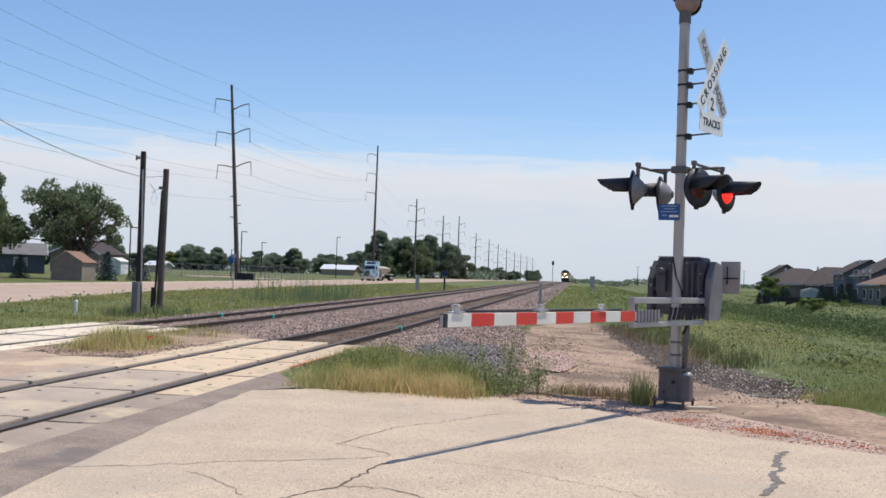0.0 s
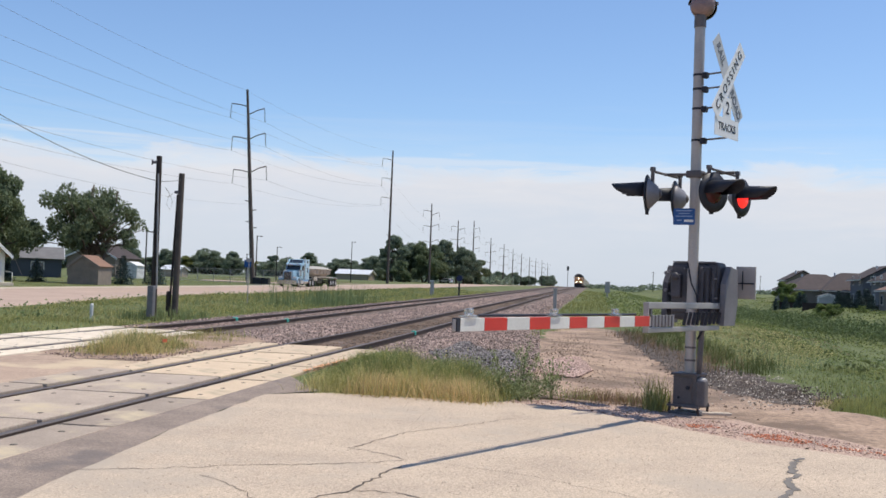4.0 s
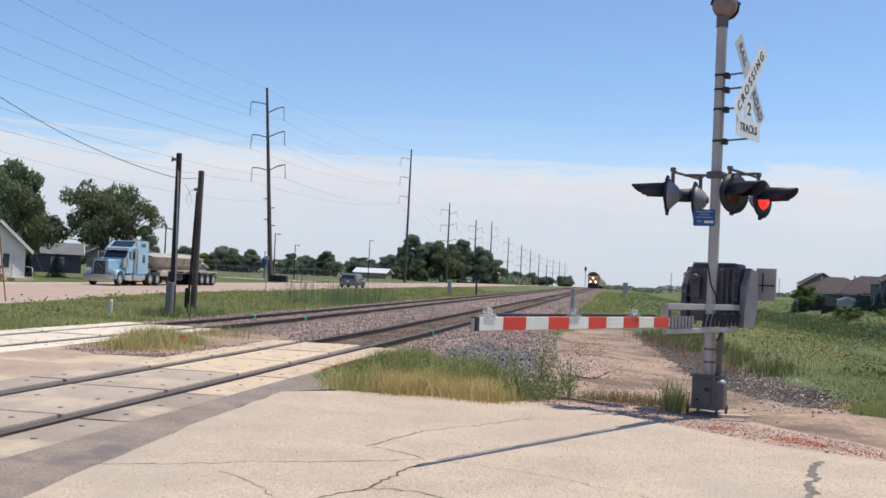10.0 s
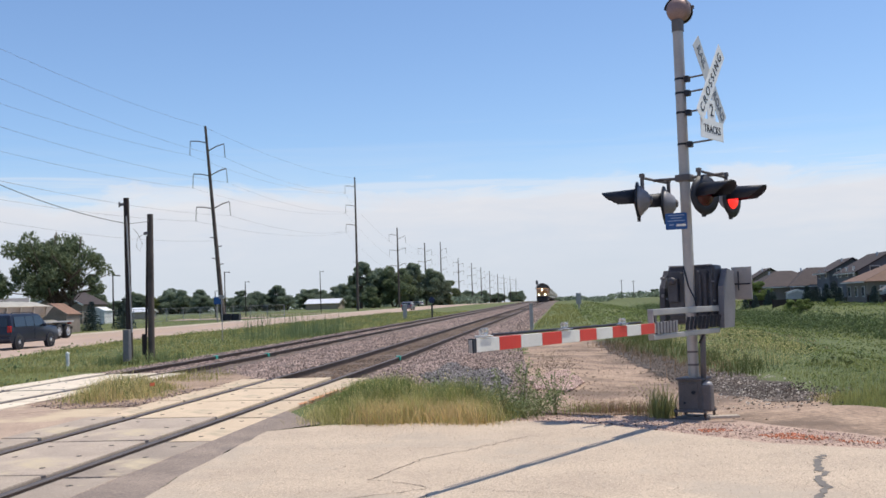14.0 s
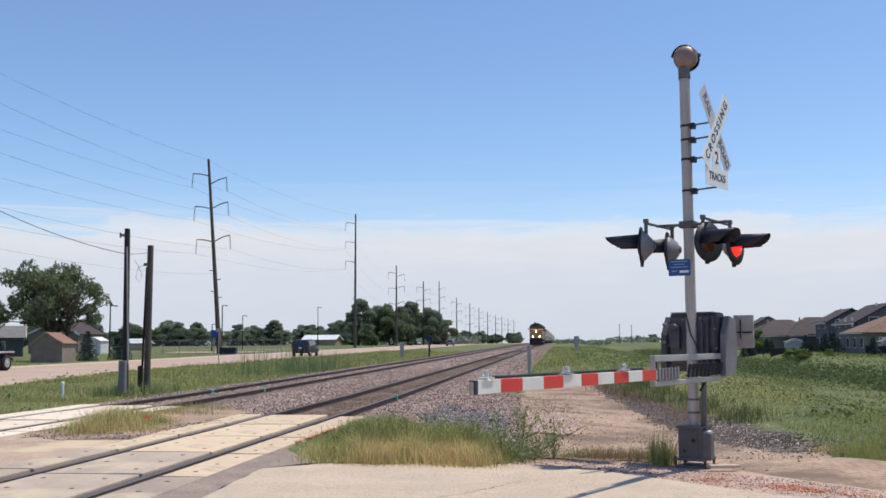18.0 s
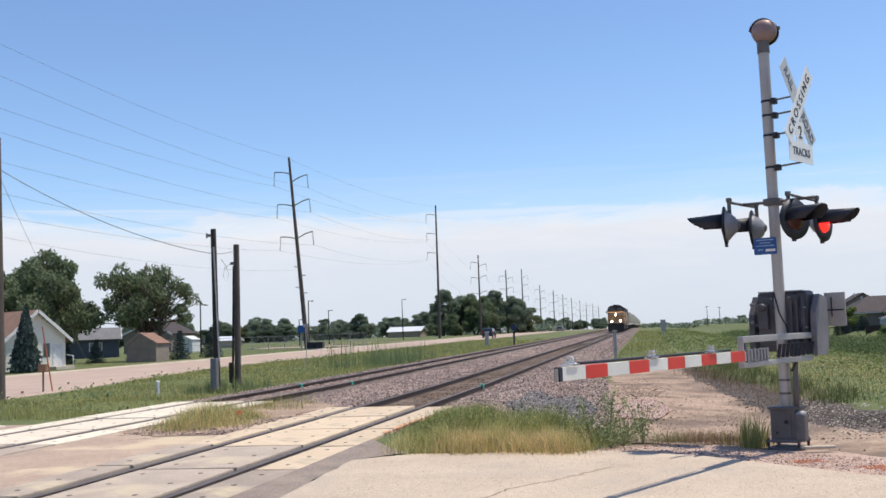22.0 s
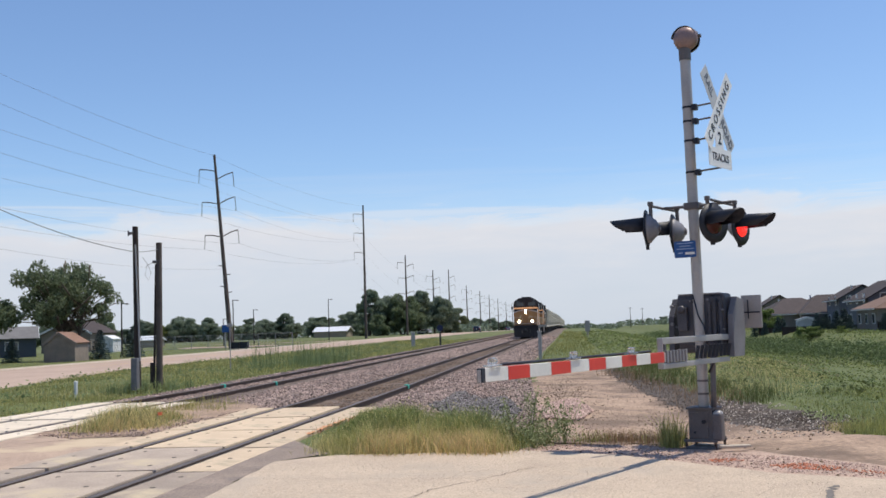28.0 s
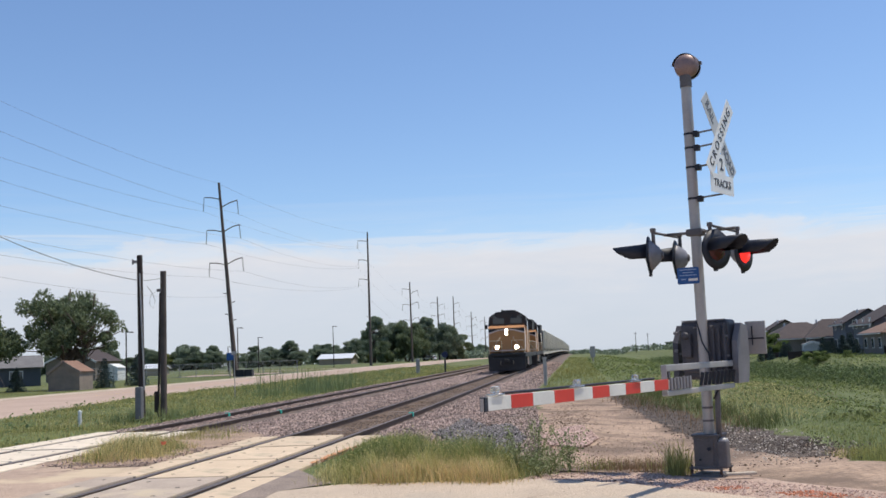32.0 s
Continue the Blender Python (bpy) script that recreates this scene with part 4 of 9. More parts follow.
# flashing lights: two facing the road, two facing away
arm = part("light_arm", Mesh().tube([(-0.42, 0, Z(2.98)), (0.0, 0, Z(2.97)), (0.5, 0, Z(2.98))], 0.019, n=10), M_DARKSIL, signal)
part("arm_clamp", Mesh().box((0, 0, Z(2.97)), (0.2, 0.18, 0.09), bev=0.02), M_DARKSIL, arm)
for x in (-0.40, 0.38):
    part("cross_arm", Mesh().cyl((x, -0.40, Z(2.98)), (x, 0.40, Z(2.98)), 0.017, n=10), M_DARKSIL, arm)
for fx, off, sy, aim in ((1, 0.37, -0.36, -24), (1, 0.45, 0.38, -8), (-1, -0.46, -0.38, 14), (-1, -0.42, 0.38, 11)):
    lit = fx > 0 and sy > 0
    c = Vector((off, sy, Z(2.70)))
    aimed = Matrix.Translation(c) @ Matrix.Rotation(radians(aim), 4, 'Z') @ Matrix.Translation(-c)

    def turned(m):
        m.v = [tuple(aimed @ Vector(p)) for p in m.v]
        return m
    head = part("flashing_light", turned(Mesh().lathe(c, (-fx, 0, 0), [(-0.01, 0.10), (0.0, 0.19), (0.025, 0.183), (0.05, 0.155), (0.115, 0.095), (0.14, 0.05), (0.148, 0.0)], n=24)), M_LAMPG, signal, "signal lamp housing on a crossarm")
    part("background", turned(Mesh().lathe(c + Vector((fx * 0.012, 0, 0)), (fx, 0, 0), [(-0.006, 0.0), (-0.006, 0.234), (0.004, 0.243), (0.006, 0.15), (0.008, 0.0)], n=32)), M_BLACK, head, "round black background disc")
    part("lens", turned(Mesh().lathe(c + Vector((fx * 0.024, 0, 0)), (fx, 0, 0), [(0.0, 0.135), (0.02, 0.122), (0.035, 0.07), (0.04, 0.0)], n=24)), M_LENS if lit else M_LENSD, head,
         "glowing red lens" if lit else "dark red lens")
    hood = Mesh()
    vs, fs = [], []
    n = 22
    for k in range(n + 1):
        a = radians(-8 + 196 * k / n)
        up = max(0.0, math.sin(a))
        ln = 0.30 + 0.17 * up ** 0.6
        for d, r in ((0.01, 0.152), (ln, 0.130), (ln, 0.123), (0.01, 0.145)):
            vs.append((c.x + fx * d, c.y + r * math.cos(a), c.z + r * math.sin(a)))
    for k in range(n):
        for i in range(4):
            fs.append((4 * k + i, 4 * k + (i + 1) % 4, 4 * k + 4 + (i + 1) % 4, 4 * k + 4 + i))
    hood.add(vs, fs, True)
    part("hood", turned(hood), M_BLACK, head, "long black visor")
    part("lower_lug", turned(Mesh().prism([(c.y - 0.035, c.z - 0.17), (c.y + 0.035, c.z - 0.17), (c.y + 0.02, c.z - 0.262), (c.y - 0.02, c.z - 0.262)], c.x - 0.03, c.x + 0.005, 'x')), M_BLACK, head)
    part("rear_cap", turned(Mesh().lathe(c + Vector((-fx * 0.143, 0, 0)), (-fx, 0, 0), [(0, 0.05), (0.012, 0.045), (0.02, 0.025), (0.02, 0.0)], n=14)), M_DARKSIL, head)
    part("hanger", Mesh().cyl((off - fx * 0.05, sy, Z(2.82)), (off - fx * 0.05, sy, Z(2.99)), 0.024, n=10).box((off - fx * 0.05, sy, Z(3.01)), (0.06, 0.06, 0.055), bev=0.012), M_DARKSIL, head)

# small blue notice on the mast
M_NOTE = mat("faded_pale_blue_print", (0.32, 0.44, 0.66), (0.26, 0.37, 0.58), scale=9, rough=0.5)
bl = part("emergency_notice", Mesh().prism([(-0.04 + sx * 0.120 + 0.016 * math.cos(radians(a)), Z(2.42) + sz * 0.088 + 0.016 * math.sin(radians(a))) for sx, sz, a0 in ((1, 1, 0), (-1, 1, 90), (-1, -1, 180), (1, -1, 270)) for a in (a0, a0 + 30, a0 + 60, a0 + 90)], -0.093, -0.087), M_BLUE, signal, "blue emergency notice with white writing")
bl.rotation_euler, bl.location = (0, 0, radians(10)), (-0.075, 0, 0.01)
for k, (w, c) in enumerate(((0.225, 0.075), (0.15, 0.04), (0.235, 0.005), (0.10, -0.045))):
    part("writing_line", Mesh().box((-0.04 - (0.06 if k == 3 else 0), -0.0945, Z(2.42 + c)), (w * (0.6 if k == 3 else 0.9), 0.002, 0.011 if k < 3 else 0.014)), M_NOTE, bl)
part("number_bar", Mesh().box((0.02, -0.0945, Z(2.368)), (0.115, 0.002, 0.03)), M_WHITE, bl)

# the gate mechanism with its counterweights
gate = part("gate_mechanism", Mesh().box((0.0, 0.2, Z(1.50)), (0.62, 0.3, 0.74), bev=0.05), M_MECH, signal, "dark blue-grey gate mechanism housing")
part("mechanism_cover", Mesh().box((0.13, 0.05, Z(1.52)), (0.30, 0.06, 0.62), bev=0.03), M_MECH, gate)
part("mechanism_door", Mesh().box((-0.18, 0.045, Z(1.52)), (0.22, 0.05, 0.6), bev=0.02), M_MECH, gate)
for k, z in enumerate((1.28, 1.5, 1.72)):
    part("door_latch", Mesh().cyl((-0.36, 0.03, Z(z)), (-0.36, -0.01, Z(z)), 0.022, n=10), M_CASTG, gate)
for x in (-0.40, 0.37):
    pl = Mesh().prism([(0.05, Z(1.08)), (0.42, Z(1.08)), (0.50, Z(1.35)), (0.48, Z(1.78)), (0.24, Z(1.82)), (0.08, Z(1.6))], x - 0.035, x + 0.035, 'x')
    part("counterweight_arm", pl, M_CASTG if x > 0 else M_MECH, gate)
part("counterweight_plate", Mesh().box((0.42, 0.74, Z(1.63)), (0.26, 0.02, 0.42), bev=0.006).box((0.38, 0.725, Z(1.66)), (0.012, 0.012, 0.24), mi=1).box((0.43, 0.722, Z(1.62)), (0.2, 0.012, 0.018), mi=1), (M_SILVER, M_BLACK), gate, "light grey slotted plate")
AX0 = 0.335                          # the arm lies on the side of the approaching road
for z in (1.325, 1.055):
    part("channel", Mesh().box((AX0 - 0.02, -0.98, Z(z)), (0.07, 2.06, 0.07 if z > 1.2 else 0.055), bev=0.008), M_GALV, gate, "galvanised steel channel")
part("channel_end", Mesh().box((AX0 - 0.02, -1.93, Z(1.27)), (0.06, 0.05, 0.1), bev=0.006), M_MECH, gate)
for k in range(9):
    part("clamp_bolt", Mesh().cyl((AX0 + 0.01, -1.05 + 0.13 * k, Z(1.10)), (AX0 + 0.04, -1.05 + 0.13 * k, Z(1.25)), 0.022, n=8), M_BLACK, gate)
part("junction_cable", Mesh().tube([(0.16, 0.06, Z(1.84)), (0.24, 0.02, Z(1.78)), (0.27, 0.0, Z(1.5)), (0.22, -0.05, Z(1.1)), (0.12, -0.08, Z(0.9))], 0.014, n=6), M_BLACK, gate)
part("junction_cable", Mesh().tube([(-0.05, -0.05, Z(1.86)), (0.02, -0.09, Z(1.6)), (0.1, -0.1, Z(1.45)), (0.13, -0.09, Z(1.2))], 0.01, n=6), M_BLACK, gate)
part("terminal_box", Mesh().box((-0.21, 0.0, Z(1.56)), (0.13, 0.09, 0.3), bev=0.02), M_MECH, gate)
part("motor_cap", Mesh().lathe((-0.21, -0.04, Z(1.68)), (0, -1, 0), [(0, 0.05), (0.03, 0.048), (0.045, 0.03), (0.045, 0.0)], n=14), M_MECH, gate)
part("lid_strip", Mesh().box((0.0, 0.04, Z(1.868)), (0.56, 0.03, 0.012), bev=0.003), M_CASTG, gate)
for x in (0.13, 0.20, 0.27):
    part("cable_duct", Mesh().cyl((x, 0.0, Z(1.22)), (x, 0.01, Z(1.76)), 0.022, n=8), M_MECH, gate)
for x, z in ((-0.31, 1.74), (-0.33, 1.6), (-0.30, 1.46), (-0.1, 1.78), (0.12, 1.79), (0.3, 1.66), (0.31, 1.42)):
    part("hinge_bolt", Mesh().cyl((x, 0.03, Z(z)), (x, -0.025, Z(z)), 0.012, n=8), M_CASTG, gate)
part("channel_strap", Mesh().box((AX0 - 0.02, -2.0, Z(1.19)), (0.06, 0.02, 0.30), bev=0.004), M_GALV, gate)

# the lowered arm: reaches over the road from the mechanism
TIP = -5.575
gate_arm = part("gate_arm", Mesh().box((AX0, -3.6, Z(1.15)), (0.03, 4.02, 0.1), bev=0.004), M_SILVER, signal, "red and white striped gate arm, lowered")
edges = [-5.55, -5.20, -4.85, -4.48, -4.12, -3.76, -3.41, -3.05, -2.71, -2.36, -2.0]
for k, (a, b) in enumerate(zip(edges, edges[1:])):
    part("stripe", Mesh().box((AX0, (a + b) / 2, Z(1.155)), (0.045, b - a - 0.004, 0.108), bev=0.003), M_REDS if k % 2 else M_ARMW, gate_arm)
part("end_cap", Mesh().box((AX0, TIP, Z(1.155)), (0.05, 0.05, 0.112), bev=0.004), M_BLACK, gate_arm)
sleeve = part("sleeve", Mesh().box((AX0 - 0.01, -1.62, Z(1.155)), (0.03, 0.62, 0.10), bev=0.006), M_CASTG, gate_arm, "grey clamp sleeve of folded plates")
for k in range(7):
    part("clamp_plate", Mesh().box((AX0 + 0.012, -1.91 + 0.088 * k, Z(1.155)), (0.03, 0.07, 0.135 - 0.012 * (k % 2)), Matrix.Rotation(radians(6), 3, 'Z'), bev=0.006), M_CASTG, sleeve)
part("truss_tube", Mesh().cyl((AX0 - 0.05, -5.2, Z(1.225)), (AX0 - 0.05, -2.2, Z(1.225)), 0.012, n=8), M_BLACK, gate_arm)
M_CLEAR = mat("clear_lamp_glass", (0.85, 0.82, 0.78), (0.75, 0.72, 0.68), scale=5, rough=0.12, spec=0.6)
M_CLEAR.node_tree.nodes["Principled BSDF"].inputs["Transmission Weight"].default_value = 0.8
for y in (-5.40, -4.02, -2.78):
    lamp = part("arm_lamp", Mesh().box((AX0, y, Z(1.222)), (0.08, 0.17, 0.016), bev=0.005), M_CLEAR, gate_arm, "small clear lamp on the gate arm")
    part("arm_lamp_cover", Mesh().box((AX0, y, Z(1.26)), (0.055, 0.085, 0.055), bev=0.018), M_CLEAR, lamp)

# ---- poles and wires ----
MOVES = []


def sag(a, b, drop, n=14):
    a, b = Vector(a), Vector(b)
    return [a.lerp(b, k / n) - Vector((0, 0, drop * 4 * (k / n) * (1 - k / n))) for k in range(n + 1)]


def wire(a, b, drop, r=0.02, label="thin grey wire strung between tall poles"):
    m = Mesh().tube(sag(a, b, drop), r, n=4)
    return solid("overhead_wire", m, M_WIRE, label, "wire", group="overhead wires")


def pole_poly(h, r0, r1, lean=(0, 0), n=14):
    return Mesh().cyl((0, 0, -0.3), (lean[0], lean[1], h), r0, r1, n=n)


M_INSUL = mat("grey_insulator", (0.16, 0.15, 0.16), (0.11, 0.10, 0.11), scale=8, rough=0.4)


def insulator(a, b, parent):
    a, b = Vector(a), Vector(b)
    m = Mesh().cyl(a, b, 0.03, n=6)
    k = 7
    for i in range(k):
        p = a.lerp(b, (i + 0.6) / k)
        d = (b - a).normalized() * 0.035
        m.cyl(p - d, p + d, 0.12, 0.05, n=8)
    return part("insulator", m, M_INSUL, parent)


def tower(x, y, h, lean=0.0, sides=(-1, 1), steel=False, n_arm=3, gap=4.5, reach=2.3, stagger=1.15, turn=0, rise=1.0):
    z0 = level1(x, y)
    t = thing("transmission_pole", "tall grey steel transmission pole with curved arms" if steel else "tall weathered transmission pole with upswept arms and hanging insulators",
              "utility pole", (x, y, z0), turn, group="transmission poles")
    r0, r1 = (0.49, 0.25) if steel else (0.34, 0.16)
    body = part("pole", pole_poly(h, r0, r1, (lean * h, 0), 12 if steel else 10), M_STEELP if steel else M_WOODG, t)
    if steel:
        part("pole_flange", Mesh().cyl((0, 0, -0.05), (0, 0, 0.12), r0 + 0.18, n=12), M_STEELP, body)
        for z in (3.2, 6.4, 12.0, 16.0):
            part("joint_band", Mesh().cyl((lean * z, 0, z), (lean * z, 0, z + 0.12), r0 + (r1 - r0) * z / h + 0.02, n=12), M_STEELP, body)
    ends = []
    for k in range(n_arm):
        for s in sides:
            z = h - (2.85 if steel else 2.3) - k * gap - (stagger if s > 0 and k == 0 else 0)
            bx = lean * z
            tip = (bx + s * reach, 0, z + (0.9 if s > 0 else 0.35) * rise)
            mid = (bx + s * reach * 0.55, 0, z + (0.62 if s > 0 else 0.3) * (rise if rise == 1 else 0.6))
            a = part("cross_arm", Mesh().tube([(bx, 0, z), mid, tip], 0.062 if steel else 0.075, n=6), M_STEELP if steel else M_WOODG, t)
            end = (tip[0] + s * 0.12, 0, tip[2] - (1.3 if steel else 1.9))
            insulator((tip[0], 0, tip[2] - 0.05), end, a)
            ends.append((s, k, Vector((x + end[0], y, z0 + end[2]))))
    return t, ends


M_STEELP = mat("galvanised_pole_steel", (0.30, 0.30, 0.33), (0.24, 0.245, 0.27), scale=1.0, rough=0.55, metal=0.4, fine=0.05)
line = []
t0, e0 = tower(-44.6, 42.0, 24.7, steel=True, gap=4.05, reach=2.8, stagger=0.0, rise=0.25)
line.append(e0)
for i, (y, top, lean, sides) in enumerate(((134.0, 26.6, -0.073, (-1, 1)), (235.6, 31.7, 0.004, (-1,)), (295.8, 24.1, 0, (-1, 1)), (355.5, 23.0, 0, (-1, 1)), (402.5, 25.8, 0, (1,)),
                                           (471.0, 22.4, 0, (-1, 1)), (540.6, 22.4, 0, (-1, 1)), (602.0, 22.2, 0, (-1, 1)), (673.7, 22.0, 0, (-1, 1)), (757.3, 22.1, 0, (-1, 1)),
                                           (838.5, 23.1, 0, (-1, 1)), (939.0, 24.3, 0, (-1, 1)), (1054.0, 25.0, 0, (-1, 1)))):
    z = level1(-47.5, y)
    tt, ee = tower(-47.5 - lean * (top - z), y, top - z, lean, sides)
    line.append(ee)
    if i in (0, 1):
        for k, zz in enumerate((11.2, 10.0, 8.4, 7.6)):
            s = 1 if k % 2 else -1
            part("side_insulator", Mesh().cyl((lean * zz, 0, zz), (lean * zz + s * 0.75, 0, zz + 0.1), 0.07, n=6), M_INSUL, tt)
start = [(s, k, p + Vector((-1.0, -110, -3))) for s, k, p in e0]
for ea, eb in zip([start] + line[:6], line[:7]):
    for s, k, p in ea:
        cand = [q for s2, k2, q in eb if k2 == k and s2 == s] or [q + Vector((s * 0.8, 0, 0.4)) for s2, k2, q in eb if k2 == k]
        if cand:
            wire(p, cand[0], 0.013 * (cand[0] - p).length, 0.012)
# shield wire
wire((-44.9, 42, 24.4), (-47.5, 134, 26.5), 1.4, 0.012)
wire((-44.9, 42, 24.4), (-42.0, -60, 24), 1.5, 0.012)
wire((-47.5, 134, 26.4), (-47.5, 235.6, 31.5), 1.2, 0.012)
wire((-44.6, 42, 10.8), (-46.6, 134, 11.0), 1.6, 0.009)
part("riser_pipe", Mesh().tube([(0.72, -0.25, 0.0), (0.70, -0.25, 9.0), (0.58, -0.2, 13.0)], 0.06, n=8), M_STEELP, t0)

# short dark poles by the second track
p1 = thing("service_pole", "dark creosoted wooden service pole with a grey meter cabinet", "utility pole", (-16.63, 37.5, level1(-16.7, 37.5)), group="service poles")
part("pole", Mesh().cyl((0.0, 0, -0.3), (-0.05, 0, 6.3), 0.122, 0.105, n=12), M_WOODP, p1)
cabt = part("meter_cabinet", Mesh().box((0.02, -0.3, 0.72), (0.25, 0.24, 1.2), bev=0.03), M_CASTG, p1, "grey steel meter cabinet")
part("cabinet_door", Mesh().box((0.02, -0.43, 0.75), (0.22, 0.02, 0.7), bev=0.01), M_CASTG, cabt)
part("conduit", Mesh().cyl((0.13, -0.1, 1.2), (0.0, -0.12, 5.6), 0.03, n=6), M_GALV, p1)
part("top_bracket", Mesh().box((-0.2, -0.05, 6.05), (0.22, 0.08, 0.1), bev=0.01).cyl((-0.3, -0.05, 5.95), (-0.3, -0.05, 6.15), 0.035, n=8), M_INSUL, p1)
p2 = thing("service_pole", "weathered wooden service pole with a riser pipe and looped cable", "utility pole", (-16.25, 38.6, level1(-16.25, 38.6)), group="service poles")
part("pole", Mesh().cyl((0.0, 0, -0.3), (0.05, 0, 5.75), 0.13, 0.115, n=12), M_WOODG, p2)
part("riser_pipe", Mesh().cyl((-0.2, -0.05, 0.1), (-0.06, -0.05, 4.9), 0.045, n=8), M_WOODP, p2)
part("riser_box", Mesh().box((-0.24, -0.06, 0.7), (0.16, 0.14, 0.8), bev=0.02), M_WOODP, p2)
part("weatherhead", Mesh().box((-0.08, -0.06, 5.0), (0.2, 0.14, 0.12), bev=0.03), M_INSUL, p2)
part("cable_loop", Mesh().tube([(-0.15, -0.08, 5.0), (-0.42, -0.08, 4.85), (-0.5, -0.08, 4.5), (-0.35, -0.08, 4.3), (-0.25, -0.08, 4.6), (-0.4, -0.08, 4.95), (-0.4, -0.5, 5.15)], 0.009, n=5), M_WIRE, p2)
wire((-16.68, 37.5, 4.95), (-16.2, 38.5, 5.1), 0.03, 0.011)

# wooden street lamp by the corner, its cable to the service pole
lz = level1(-21.6, 31.2) + 0.13
sl = thing("street_lamp", "wooden pole street lamp with a long bracket and cobra head", "street lamp", (-21.6, 31.2, lz))
part("pole", Mesh().cyl((0, 0, -0.5), (-0.12, 0, 8.72), 0.18, 0.14, n=14), M_WOODG, sl)
br = part("bracket", Mesh().tube([(-0.1, 0, 7.4), (-1.8, -0.3, 8.3), (-3.2, -0.5, 8.8), (-4.2, -0.62, 8.9)], 0.035, n=8).cyl((-0.15, 0, 7.35), (-0.1, 0, 7.05), 0.06, n=8), M_GALV, sl)
part("lamp_head", Mesh().lathe((-4.1, -0.6, 8.9), (-1, -0.18, 0), [(0, 0.05), (0.1, 0.1), (0.35, 0.15), (0.6, 0.13), (0.75, 0.0)], n=14), mat("pale_lamp_housing", (0.62, 0.62, 0.6), scale=3, rough=0.5), br, "pale cobra-head lamp")
part("stay_wire", Mesh().tube([(-0.12, 0, 8.55), (-1.6, -0.25, 8.7), (-3.2, -0.5, 8.82)], 0.012, n=4), M_WIRE, sl)
wire((-21.7, 31.2, 7.7), (-16.72, 37.45, 4.95), 0.42, 0.014, "sagging black service cable")
wire((-21.7, 31.2, 7.9), (-44.3, 41.8, 11.0), 1.6, 0.014, "sagging black service cable")
wire((-21.7, 31.2, 7.6), (-26.5, 45.0, 1.0), 0.1, 0.007, "thin slanting stay wire to the ground")

# ---- trees ----


def leaf_quads(cent, size, r):
    """Small leaf clumps: bent quads turned at random round each centre."""
    n = len(cent)
    a = rng.normal(size=(n, 3))
    a /= np.linalg.norm(a, axis=1, keepdims=True)
    b = np.cross(a, rng.normal(size=(n, 3)))
    b /= np.linalg.norm(b, axis=1, keepdims=True)
    s = size * rng.uniform(0.55, 1.3, (n, 1))
    c2 = np.cross(a, b) * s * 0.25
    V = np.stack([cent - a * s, cent - b * s * 0.6 + c2, cent + a * s, cent + b * s * 0.6 + c2], 1).reshape(-1, 3)
    F = np.arange(n * 4).reshape(n, 4)
    return V, F


def crown_points(blobs, n, r):
    vol = np.array([b[3] * b[4] * b[5] for b in blobs]) ** 0.7
    k = r.choice(len(blobs), n, p=vol / vol.sum())
    bl = np.array(blobs)[k]
    d = r.normal(size=(n, 3))
    d /= np.linalg.norm(d, axis=1, keepdims=True)
    rad = r.uniform(0.35, 1.0, (n, 1)) ** 0.5
    p = bl[:, :3] + d * rad * bl[:, 3:6]
    return p + r.normal(size=(n, 3)) * 0.12 * bl[:, 3:6].mean(1, keepdims=True)


